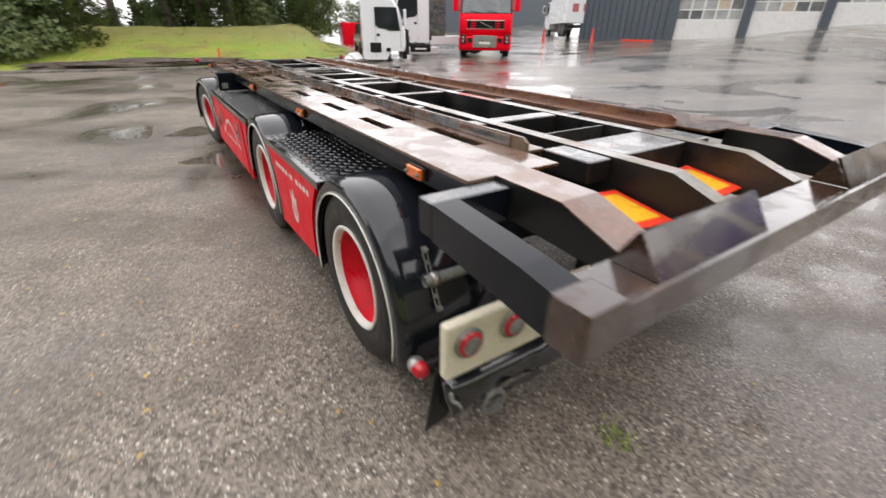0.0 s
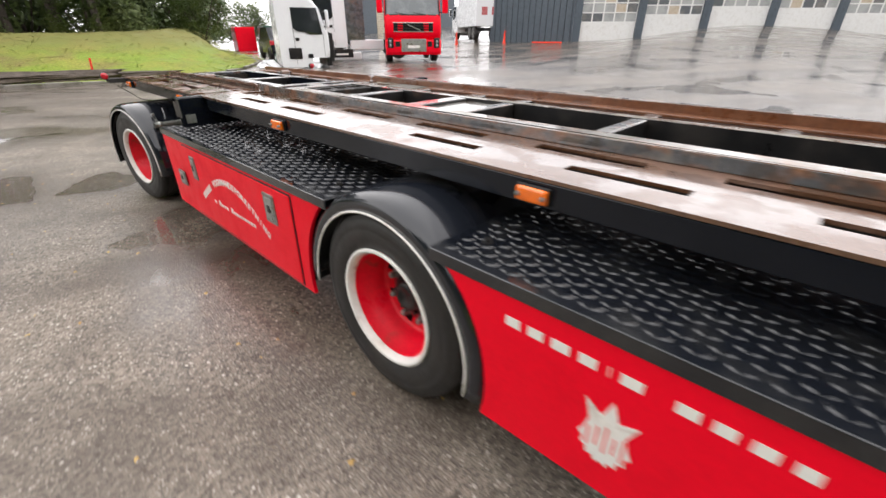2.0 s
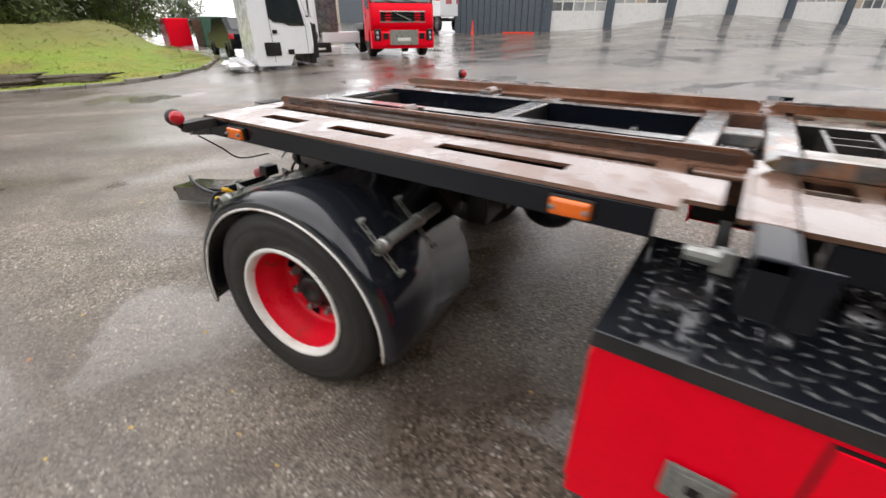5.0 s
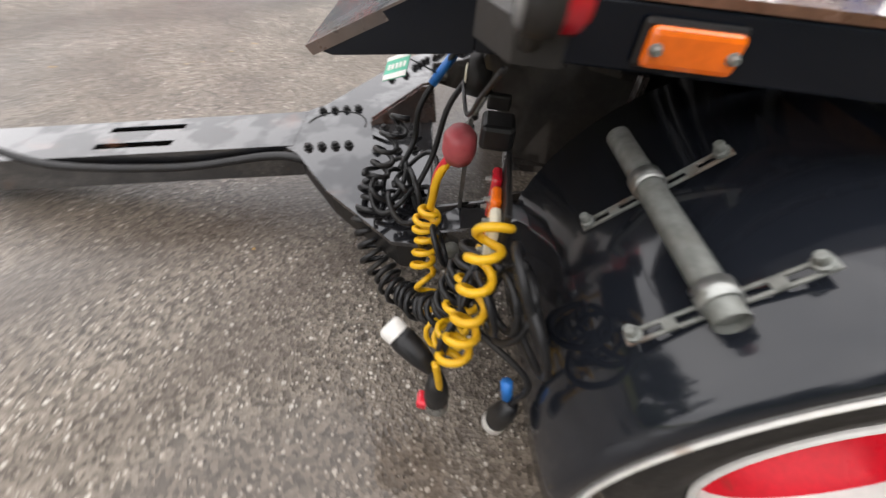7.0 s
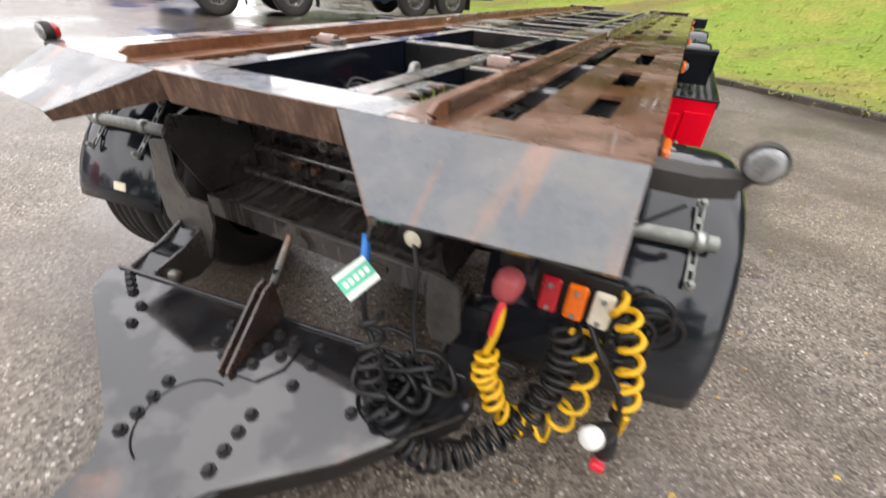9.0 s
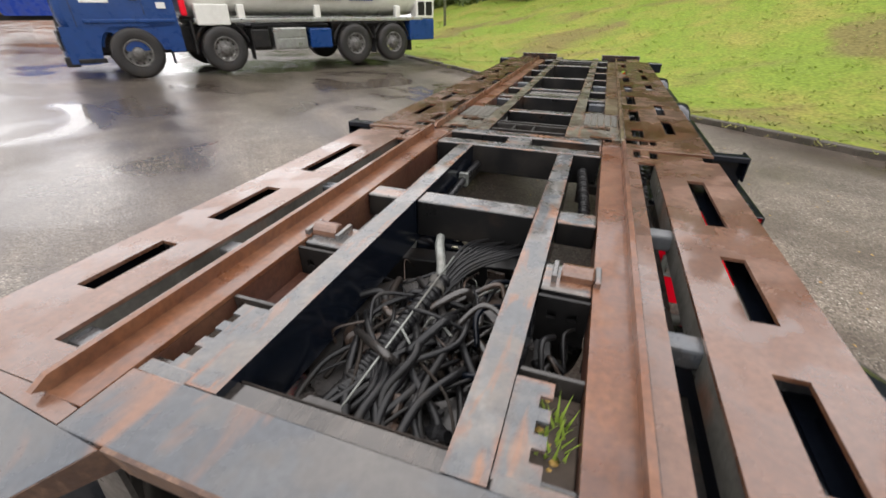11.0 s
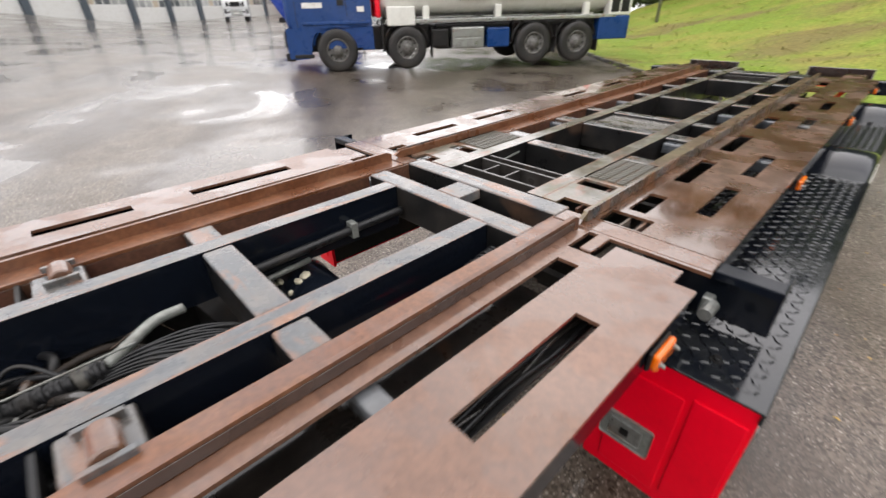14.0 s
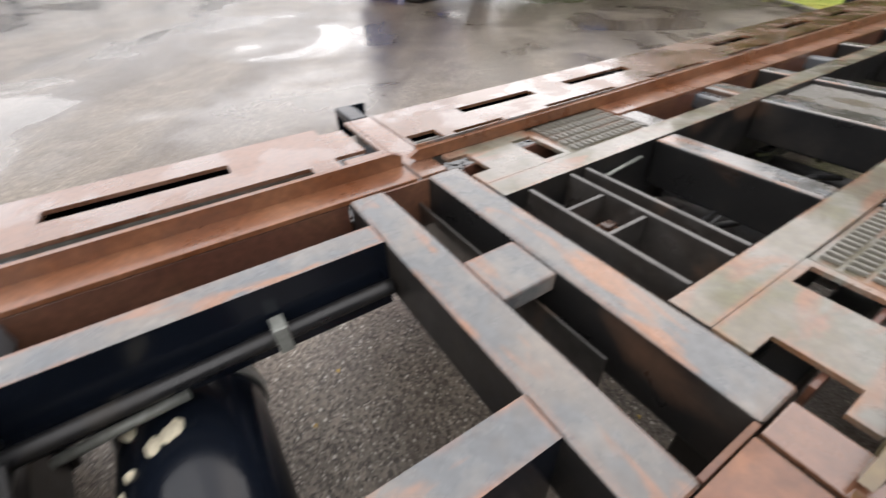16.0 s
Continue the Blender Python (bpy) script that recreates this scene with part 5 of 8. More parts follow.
BOLT = bolt_mesh("plate_bolt", 0.0125, 0.017, BLACK_DULL)
UPRIGHT = Matrix.Rotation(radians(-90), 4, "Y")
spots = [(v, 0.345 + 0.05 * k) for v in (0.132, -0.155) for k in range(4)]
spots += [(0.06, 0.10), (0.055, 0.16), (0.05, 0.22), (0.105, 0.12), (0.10, 0.19), (-0.065, 0.105), (-0.065, 0.16), (-0.06, 0.22), (-0.125, 0.11), (-0.12, 0.17), (-0.21, 0.10), (-0.215, 0.16), (-0.205, 0.235)]
spots += [(0.62, 0.06), (0.595, 0.08), (0.565, 0.10), (0.535, 0.12), (0.45, 0.16), (0.415, 0.225), (-0.435, 0.225), (-0.40, 0.25)]
for v, u in spots:
    hang("plate_bolt", BOLT, drawbar, DRAW @ Matrix.Translation((v, u, 0.009 if -0.13 < v < -0.03 and u < 0.25 else 0.001)) @ UPRIGHT)
bm = bmesh.new()
tube(bm, [DRAW @ Vector(p) for p in curve([(0.02, 1.95, 0.06), (-0.10, 1.72, 0.04), (-0.155, 1.45, -0.02), (-0.16, 1.0, -0.05), (-0.165, 0.62, -0.02), (-0.24, 0.42, -0.03)])], 0.016, 10)
part("drawbar_hose", bm, CABLE_BLACK, drawbar, "black hose lying along the drawbar", smooth=True)
bm = bmesh.new()
lathe(bm, [(0.118, 0.0), (0.121, 0.003), (0.124, 0.0)], 40, skip=lambda i, k: not 18 < k < 38, m=DRAW @ Matrix.Translation((0.0, 0.42, 0.001)) @ UPRIGHT)
part("weld_ring", bm, BLACK_DULL, drawbar, "dark curved weld seam")

# ---- skirts with tool lockers, tread plates ----
def arc_edge(cy, r, z0, z1, toward, n=10):
    """Edge of a wheel arch, from z0 to z1, on the side that lies toward plus or minus y."""
    pts = []
    for i in range(n + 1):
        z = z0 + (z1 - z0) * i / n
        d = r * r - (z - 0.385) ** 2
        pts.append((cy + toward * math.sqrt(max(d, 0.0)), z))
    return pts


def letter(ch, size, mat_):
    """One upright letter in the built-in font, centred, as a thin mesh."""
    cu = bpy.data.curves.new("letter", "FONT")
    cu.body, cu.size, cu.extrude, cu.offset = ch, size, 0.0006, 0.0022
    cu.align_x, cu.align_y = "CENTER", "CENTER"
    ob = bpy.data.objects.new("letter_draft", cu)
    me = bpy.data.meshes.new_from_object(ob)
    bpy.data.objects.remove(ob)
    bpy.data.curves.remove(cu)
    me.materials.clear()
    me.materials.append(mat_)
    return me


def skirts(side):
    x0, x1 = span(side, 1.253, 1.271)
    # forward locker, shallower on the far side
    deep = 0.84 if side < 0 else 1.06
    bm = bmesh.new()
    prof = [(7.59, 0.265), (7.59, 0.822)] + [(max(y, 5.33), z) for y, z in arc_edge(5.02, 0.553, 0.27, 0.822, 1)][::-1]
    prism(bm, prof, "x", x0, x1)
    box(bm, *span(side, deep, 1.253), 7.575, 7.592, 0.235, 0.822)
    box(bm, *span(side, deep, 1.253), 5.75, 7.575, 0.255, 0.268)
    f = part("front_skirt", bm, RED, trailer, "glossy red locker skirt with latches and white lettering shapes")
    bm = boxes((*span(side, deep, deep + 0.01), 5.70, 7.57, 0.26, 0.82), (*span(side, deep + 0.02, 1.251), 5.69, 5.70, 0.26, 0.82), bevel=0.002)
    part("locker_back", bm, BLACK_DULL, f, "dark back wall of the locker")
    bm = bmesh.new()
    box(bm, *span(side, 1.2715, 1.279), 5.66, 7.16, 0.29, 0.77, bevel=0.004)
    part("locker_door", bm, RED, f, "red locker door")
    bm = boxes((*span(side, 1.269, 1.275), 5.652, 7.168, 0.282, 0.778), bevel=0.001)
    part("door_gap", bm, BLACK_DULL, f, "dark gap round the locker door")
    for a, b, z0, z1 in ((0.90, 1.10, 0.28, 0.74), (1.12, 1.259, 0.30, 0.76)):
        if a > deep:
            part("end_door", boxes((*span(side, a, b), 7.592, 7.600, z0, z1), bevel=0.004), RED, f, "red end door")
    for y, z, w, h in ((7.32, 0.51, 0.13, 0.11), (7.005, 0.64, 0.09, 0.16), (5.885, 0.65, 0.12, 0.165)):
        bm = boxes((*span(side, 1.277, 1.285), y - w / 2, y + w / 2, z - h / 2, z + h / 2), bevel=0.006)
        la = part("latch", bm, STEEL_DULL, f, "recessed steel paddle latch")
        bm = boxes((*span(side, 1.2845, 1.288), y - w * 0.32, y + w * 0.32, z - h * 0.36, z + h * 0.36), bevel=0.003)
        part("paddle", bm, STEEL, la)
        bm = boxes((*span(side, 1.2875, 1.29), y - w * 0.12, y + w * 0.12, z - h * 0.12, z + h * 0.12), bevel=0.003)
        part("lock", bm, BLACK_DULL, la)
    if side < 0:
        bm = boxes((*span(side, 0.885, 1.058), 7.600, 7.606, 0.415, 0.545), bevel=0.010)
        la = part("end_latch", bm, STEEL_DULL, f, "steel paddle latch")
        bm = boxes((*span(side, 0.915, 1.028), 7.6055, 7.611, 0.440, 0.520), bevel=0.006)
        part("paddle", bm, STEEL, la)
        part("lock", boxes((*span(side, 0.955, 0.985), 7.6108, 7.614, 0.465, 0.495), bevel=0.004), BLACK_DULL, la)
    # the trade's name along an arch, with the place's and the owner's names as plain bars
    if side < 0:
        def arch(t_):
            return 6.93 - 0.98 * t_, 0.46 + 0.19 * math.sin(math.pi * t_), math.atan2(0.19 * math.pi * math.cos(math.pi * t_), 0.98)
        for k in range(8):
            y, z, slope = arch(0.005 + 0.024 * k)
            bm = bmesh.new()
            box(bm, -0.001, 0.001, -0.009, 0.009, -0.021, 0.021, m=Matrix.Translation((-1.2805, y, z)) @ Matrix.Rotation(-slope, 4, "X"))
            part("lettering_bar", bm, WHITE, f)
        word = "VOGNMANDSFORRETNING"
        for k, ch in enumerate(word):
            y, z, slope = arch(0.235 + 0.765 * (k + 0.5) / len(word))
            mm = Matrix(((0, 0, -1, -1.2798), (-1, 0, 0, y), (0, 1, 0, z), (0, 0, 0, 1))) @ Matrix.Rotation(slope, 4, "Z")
            hang("letter", letter(ch, 0.055, WHITE), f, mm)
        for k in range(16):
            y = 6.72 - 0.575 * k / 15
            if k in (1, 6):
                continue
            tall = 0.034 if k in (2, 7) else 0.019
            bm = bmesh.new()
            box(bm, -0.001, 0.001, -0.013, 0.013, -tall / 2, tall / 2, m=Matrix.Translation((-1.2805, y, 0.463 + tall / 2)) @ Matrix.Rotation(0.25, 4, "X"))
            part("script_bar", bm, WHITE, f)
    # rear skirt between the wheels
    bm = bmesh.new()
    prof = arc_edge(5.02, 0.553, 0.265, 0.822, -1) + arc_edge(3.16, 0.553, 0.30, 0.822, 1)[::-1]
    prism(bm, prof, "x", x0, x1)
    bx = boxes((*span(side, 1.249, 1.251), 3.75, 4.42, 0.28, 0.815), bevel=0.002)
    r = part("rear_skirt", bm, RED, trailer, "glossy red skirt between the wheels with white lettering shapes")
    part("skirt_back", bx, BLACK_DULL, r, "dark inner face of the skirt")
    for k, (y0, y1) in enumerate(((4.41, 4.35), (4.335, 4.275), (4.26, 4.195), (4.18, 4.12), (4.10, 4.085), (4.07, 4.005), (3.945, 3.885), (3.87, 3.815), (3.80, 3.745), (3.73, 3.69 - 0.01))):
        part("lettering_bar", boxes((*span(side, 1.272, 1.2735), y1 + 0.006, y0 - 0.006, 0.692, 0.724), bevel=0), WHITE, r)
    bm = bmesh.new()
    out = []
    # scalloped lower half, three spikes above
    for k in range(17):
        a = math.pi + math.pi * k / 16
        rr = 0.088 if k % 2 else 0.074
        out.append((4.065 + rr * 0.85 * math.cos(a), 0.49 + rr * 1.15 * math.sin(a)))
    out += [(4.115, 0.535), (4.135, 0.60), (4.085, 0.565), (4.062, 0.625), (4.04, 0.565), (3.99, 0.585), (4.015, 0.53)]
    prism(bm, out, "x", *span(side, 1.272, 1.2735))
    em = part("emblem", bm, WHITE, r, "white emblem shape")
    bm = bmesh.new()
    for k in range(5):
        box(bm, *span(side, 1.2735, 1.2745), 4.108 - 0.024 * k, 4.114 - 0.024 * k, 0.44 + 0.012 * (k % 2), 0.51 + 0.012 * (k % 3))
    part("emblem_gap", bm, RED, em)


both(skirts)


def tread(side, y0, y1, z):
    bm = bmesh.new()
    box(bm, *span(side, 0.70, 1.275), y0, y1, z - 0.004, z + 0.004, bevel=0.002)
    box(bm, *span(side, 1.267, 1.277), y0, y1, z - 0.04, z + 0.003, bevel=0.002)
    t = part("tread_plate", bm, TREAD, trailer, "wet black painted tread plate step")
    verts, faces = [], []
    pitch = 0.041
    nx, ny = int(0.56 / pitch), int((y1 - y0 - 0.02) / pitch)
    for i in range(nx):
        for j in range(ny):
            cx, cy = side * (0.715 + pitch * (i + 0.5)), y0 + 0.01 + pitch * (j + 0.5)
            a = radians(45 if (i + j) % 2 else -45)
            ux, uy = math.cos(a), math.sin(a)
            L, W, h = 0.0255, 0.0105, 0.0045
            k = len(verts)
            verts += [(cx + ux * L, cy + uy * L, z + 0.0035), (cx - uy * W, cy + ux * W, z + 0.0035), (cx - ux * L, cy - uy * L, z + 0.0035), (cx + uy * W, cy - ux * W, z + 0.0035),
                      (cx + ux * L * 0.6, cy + uy * L * 0.6, z + 0.0035 + h), (cx - uy * W * 0.5, cy + ux * W * 0.5, z + 0.0035 + h), (cx - ux * L * 0.6, cy - uy * L * 0.6, z + 0.0035 + h), (cx + uy * W * 0.5, cy - ux * W * 0.5, z + 0.0035 + h)]
            faces += [(k + 4, k + 5, k + 6, k + 7)] + [(k + q, k + (q + 1) % 4, k + 4 + (q + 1) % 4, k + 4 + q) for q in range(4)]
    me = bpy.data.meshes.new("tread_lug")
    me.from_pydata(verts, [], faces)
    me.materials.append(TREAD)
    hang("tread_lug", me, t, Matrix(), "raised crossed lugs", "stuff")
    for y in (y0 + 0.12, y1 - 0.12):
        hang("plate_bolt", BOLT, t, Matrix.Translation((side * 1.12, y, z + 0.004)) @ UPRIGHT)
    for y in np.linspace(y0 + 0.2, y1 - 0.2, 3):
        bm = boxes((*span(side, 0.66, 0.72), y - 0.03, y + 0.03, 0.70, z - 0.002), (*span(side, 0.40, 1.259), y - 0.02, y + 0.02, z - 0.06, z - 0.006))
        part("step_bracket", bm, BLACK_DULL, t)


for s in (-1, 1):
    tread(s, 5.34, 7.60, 0.832)
    tread(s, 3.48, 4.72, 0.832)


# ---- lamps on the trailer ----
def side_lamp(y, side):
    m = Matrix.Translation((side * 1.019, y, 1.005))
    bm = bmesh.new()
    box(bm, *span(side, 0.0, 0.012), -0.062, 0.062, -0.029, 0.029, bevel=0.006)
    bm.transform(m)
    b = part("side_marker_lamp", bm, BLACK_DULL, trailer, "small orange side marker lamp")
    bm = bmesh.new()
    box(bm, *span(side, 0.010, 0.030), -0.056, 0.056, -0.024, 0.024, bevel=0.008)
    bm.transform(m)
    part("orange_lens", bm, ORANGE_LENS, b, "orange ribbed lens")
    for yy in (-0.045, 0.045):
        hang("lens_screw", NUT, b, m @ Matrix.Translation((side * 0.028, yy, 0.0)) @ Matrix.Scale(0.35, 4) @ (Matrix() if side > 0 else Matrix.Rotation(math.pi, 4, "Z")))


for s in (-1, 1):
    for y in (9.34, 7.764, 6.155, 4.502, 2.898):
        side_lamp(y, s)


def corner_lamp(side):
    """Red and white marker lamp on a bent arm at the front corner."""
    bm = bmesh.new()
    prism(bm, [(1.0, 9.52), (1.0, 9.60), (1.10, 9.60), (1.17, 9.56), (1.17, 9.51), (1.09, 9.53)], "z", 1.012, 1.052)
    if side < 0:
        bm.transform(Matrix.Diagonal((-1, 1, 1, 1)))
    bevel_all(bm, 0.008)
    a = part("lamp_arm", bm, RUBBER, trailer, "black rubber lamp arm")
    m = Matrix.Translation((side * 1.19, 9.542, 1.080)) @ Matrix.Rotation(radians(90), 4, "Z") @ Matrix.Scale(0.85, 4)
    for name, prof, mat_, lab in (("lamp_ring", [(0.037, -0.020), (0.041, -0.018), (0.043, 0.0), (0.041, 0.018), (0.037, 0.020), (0.033, 0.0)], RUBBER, "black rubber lamp ring"),
                                  ("red_lens", [(0.037, -0.013), (0.036, -0.036), (0.028, -0.045), (0.0005, -0.047)], RED_LENS, "red rear lens"),
                                  ("clear_lens", [(0.037, 0.013), (0.036, 0.022), (0.028, 0.028), (0.0005, 0.030)], CLEAR_LENS, "clear front lens")):
        bm = bmesh.new()
        lathe(bm, prof, 26, m=m)
        part(name, bm, mat_, a, lab, smooth=True)
    bm = bmesh.new()
    tube(bm, curve([(side * 1.14, 9.545, 1.03), (side * 1.165, 9.545, 1.036), (side * 1.18, 9.545, 1.052)]), 0.014, 8)
    part("arm_elbow", bm, RUBBER, a)


both(corner_lamp)

# socket row under the front wing
bm = boxes((-1.05, -0.84, 9.50, 9.512, 0.60, 0.725), bevel=0.003)
plate = part("socket_plate", bm, BLACK_DULL, trailer, "dark plate carrying parking sockets")
for x, mat_, lab in ((-0.885, RED_LENS, "dark red parking socket"), (-0.953, ORANGE_LENS, "orange parking socket"), (-1.018, CREAM, "cream white parking socket")):
    bm = boxes((x - 0.026, x + 0.026, 9.513, 9.535, 0.592, 0.70), bevel=0.009)
    so = part("parking_socket", bm, mat_, plate, lab)
    for z in (0.61, 0.682):
        hang("socket_screw", NUT, so, Matrix.Translation((x, 9.535, z)) @ Matrix.Rotation(radians(90), 4, "Z") @ Matrix.Scale(0.3, 4))
bm = boxes((-0.83, -0.75, 9.50, 9.57, 0.71, 0.765), bevel=0.01)
part("coupling_block", bm, BLACK_DULL, plate, "dark cast coupling block")
bm = bmesh.new()
lathe(bm, [(0.0005, -0.035), (0.026, -0.035), (0.036, -0.02), (0.038, 0.015), (0.032, 0.04), (0.0005, 0.045)], 18, m=Matrix.Translation((-0.796, 9.61, 0.70)) @ Matrix.Rotation(radians(78), 4, "Y"))
part("coupling_head", bm, PINK_PLASTIC, plate, "faded red brake coupling head", smooth=True)


def cable(name, pts, r, mat_, label, parent=None, n=8):
    bm = bmesh.new()
    tube(bm, pts, r, n)
    return part(name, bm, mat_, parent or trailer, label, smooth=True)


# cables hanging in coils at the front
cable("red_air_line", curve([(-0.80, 9.62, 0.68), (-0.79, 9.65, 0.62), (-0.785, 9.66, 0.56)]), 0.010, CABLE_RED, "red air line")
cable("yellow_air_line", curve([(-0.79, 9.62, 0.67), (-0.80, 9.65, 0.61), (-0.79, 9.66, 0.54), (-0.78, 9.665, 0.50)]), 0.010, CABLE_YELLOW, "yellow air line")
cable("yellow_coil", coil([(-0.78, 9.665, 0.50), (-0.785, 9.673, 0.44), (-0.805, 9.67, 0.38), (-0.835, 9.665, 0.31)], 0.028, 6), 0.008, CABLE_YELLOW, "hanging yellow coiled air line")
cable("yellow_coil", coil([(-0.835, 9.665, 0.30), (-0.90, 9.62, 0.22), (-0.98, 9.59, 0.235), (-1.03, 9.57, 0.33), (-1.02, 9.55, 0.46), (-1.0, 9.54, 0.57)], 0.034, 7), 0.0078, CABLE_YELLOW, "hanging yellow coiled air line")
cable("yellow_coil", coil([(-1.035, 9.52, 0.70), (-1.075, 9.53, 0.665), (-1.10, 9.54, 0.60), (-1.12, 9.55, 0.52), (-1.14, 9.56, 0.46), (-1.155, 9.565, 0.40)], 0.027, 6, 20), 0.0086, CABLE_YELLOW, "loose yellow coiled air line")
cable("yellow_tail", curve([(-1.155, 9.595, 0.40), (-1.155, 9.585, 0.34), (-1.145, 9.575, 0.25)]), 0.0085, CABLE_YELLOW, "yellow air line end")
cable("black_coil", coil([(-0.50, 9.79, 0.60), (-0.53, 9.83, 0.50), (-0.55, 9.86, 0.42), (-0.60, 9.88, 0.35)], 0.030, 6), 0.008, CABLE_BLACK, "black coiled cable on the drawbar")
cable("black_coil", coil([(-0.60, 9.86, 0.37), (-0.66, 9.87, 0.27), (-0.73, 9.81, 0.18), (-0.80, 9.73, 0.165), (-0.87, 9.65, 0.21), (-0.93, 9.60, 0.29), (-0.97, 9.55, 0.42)], 0.038, 20), 0.0085, CABLE_BLACK, "thick black coiled cable hanging in a loop")
cable("black_coil", coil([(-0.95, 9.54, 0.56), (-0.97, 9.55, 0.48), (-0.96, 9.59, 0.40)], 0.040, 5), 0.0085, CABLE_BLACK, "black coiled cable under the sockets")
for cx, cy, cz, r, lean in ((-1.135, 9.45, 0.60, 0.055, 0.5), (-1.15, 9.44, 0.56, 0.075, 0.9), (-1.12, 9.46, 0.64, 0.06, 0.2), (-1.10, 9.49, 0.57, 0.055, 1.5), (-0.83, 9.63, 0.42, 0.045, 0.4), (-0.63, 9.73, 0.43, 0.055, 1.2), (-1.075, 9.42, 0.545, 0.062, 0.3), (-1.08, 9.47, 0.53, 0.07, 2.6), (-1.10, 9.52, 0.55, 0.05, 1.0)):
    cable("loose_loop", [(cx + r * math.cos(t), cy + r * 0.5 * math.sin(t + lean), cz + r * 1.15 * math.sin(t)) for t in np.linspace(lean, lean + 6.0, 28)], 0.0078, CABLE_BLACK, "loose loop of black cable")
for k in range(5):
    a = 0.9 * k
    c = Vector((-0.60 + 0.05 * math.cos(a * 2), 9.78 + 0.05 * math.sin(a * 3), 0.385 + 0.014 * k))
    cable("tangled_loop", [c + Vector(((0.06 + 0.012 * k) * math.cos(t + a), 0.06 * math.sin(t + a), 0.025 * math.sin(2 * t + a))) for t in np.linspace(0, 5.6, 26)], 0.008, CABLE_BLACK, "tangled loop of black cable")
for x, y, z, tip, yaw, lean in ((-1.108, 9.655, 0.375, WHITE, 62, -24), (-1.163, 9.43, 0.235, WHITE, 60, 80), (-1.14, 9.585, 0.25, STEEL, 60, 95)):
    pm = Matrix.Translation((x, y, z)) @ Matrix.Rotation(radians(yaw), 4, "Z") @ Matrix.Rotation(radians(lean), 4, "Y")
    bm = bmesh.new()
    lathe(bm, [(0.0005, -0.07), (0.016, -0.07), (0.026, -0.03), (0.030, 0.02), (0.027, 0.035), (0.0005, 0.035)], 14, m=pm)
    pl = part("cable_plug", bm, CABLE_BLACK, trailer, "hanging black cable plug", smooth=True)
    bm = bmesh.new()
    lathe(bm, [(0.028, 0.036), (0.029, 0.062), (0.022, 0.070), (0.0005, 0.070)], 14, m=pm)
    part("plug_tip", bm, tip, pl, "pale plug tip", smooth=True)
    back = pm @ Vector((-0.07, 0, 0))
    cable("plug_lead", curve([back, back + Vector((0.01, -0.01, 0.10)), (-1.08, 9.56, 0.50), (-1.0, 9.53, 0.60)]), 0.007, CABLE_BLACK, "black plug lead")
cable("blue_sleeve", [(-1.155, 9.43, 0.305), (-1.15, 9.435, 0.33), (-1.145, 9.44, 0.355)], 0.013, BLUE_TAPE, "blue tape sleeve on a plug lead")
bm = boxes((-1.155, -1.115, 9.60, 9.63, 0.175, 0.205), bevel=0.008)
part("red_cap", bm, CABLE_RED, trailer, "small red plug cap")
# hoses and tag near the middle
cable("hanging_lead", curve([(-0.402, 9.61, 0.81), (-0.415, 9.65, 0.77), (-0.42, 9.69, 0.71), (-0.45, 9.75, 0.60), (-0.47, 9.76, 0.50), (-0.54, 9.79, 0.44)]), 0.009, CABLE_BLACK, "hanging black lead")
cable("grey_cap", [(-0.402, 9.61, 0.815), (-0.41, 9.635, 0.79), (-0.415, 9.65, 0.765)], 0.012, STEEL_DULL, "grey cable end")
cable("blue_sleeve", [(-0.408, 9.665, 0.745), (-0.42, 9.69, 0.71), (-0.435, 9.72, 0.665)], 0.013, BLUE_TAPE, "blue tape sleeve")
cable("hanging_lead", curve([(-0.53, 9.62, 0.73), (-0.56, 9.66, 0.66), (-0.57, 9.69, 0.52), (-0.61, 9.73, 0.42)]), 0.008, CABLE_BLACK, "hanging black lead")
TAG_N = Vector((-0.45, 0.62, 0.64)).normalized()
TAG_X = TAG_N.cross(Vector((0, 0, 1))).normalized()
TAG_R = Matrix((TAG_X, TAG_N, TAG_X.cross(TAG_N))).transposed().to_4x4()
TAG_M = Matrix.Translation((-0.485, 9.811, 0.722)) @ TAG_R @ Matrix.Rotation(radians(36), 4, "Y")
bm = bmesh.new()
box(bm, -0.045, 0.045, -0.0015, 0.0015, -0.035, 0.035, bevel=0.001, m=TAG_M)
tag = part("paper_tag", bm, GREEN_TAG, trailer, "green and white paper tag on a lead")
for z0, z1 in ((-0.034, -0.018), (0.022, 0.034)):
    bm = bmesh.new()
    box(bm, -0.0445, 0.0445, 0.0016, 0.0022, z0, z1, m=TAG_M)
    part("tag_band", bm, WHITE, tag, "white tag band")
for k in range(5):
    bm = bmesh.new()
    box(bm, -0.036 + 0.015 * k, -0.026 + 0.015 * k, 0.0016, 0.0022, -0.006, 0.010, m=TAG_M)
    part("tag_bar", bm, WHITE, tag)
cable("tag_string", [(-0.435, 9.71, 0.70), (-0.455, 9.78, 0.735)], 0.002, CABLE_BLACK, "thin string")
part("gland_plate", boxes((-0.45, -0.355, 9.555, 9.572, 0.78, 0.865), bevel=0.006), STEEL_DULL, trailer, "grey cable gland plate")
bm = bmesh.new()
lathe(bm, [(0.0005, -0.02), (0.026, -0.02), (0.030, -0.008), (0.030, 0.012), (0.022, 0.022), (0.0005, 0.024)], 16, m=Matrix.Translation((-0.402, 9.59, 0.825)) @ Matrix.Rotation(radians(90), 4, "Z") @ Matrix.Rotation(radians(25), 4, "Y"))
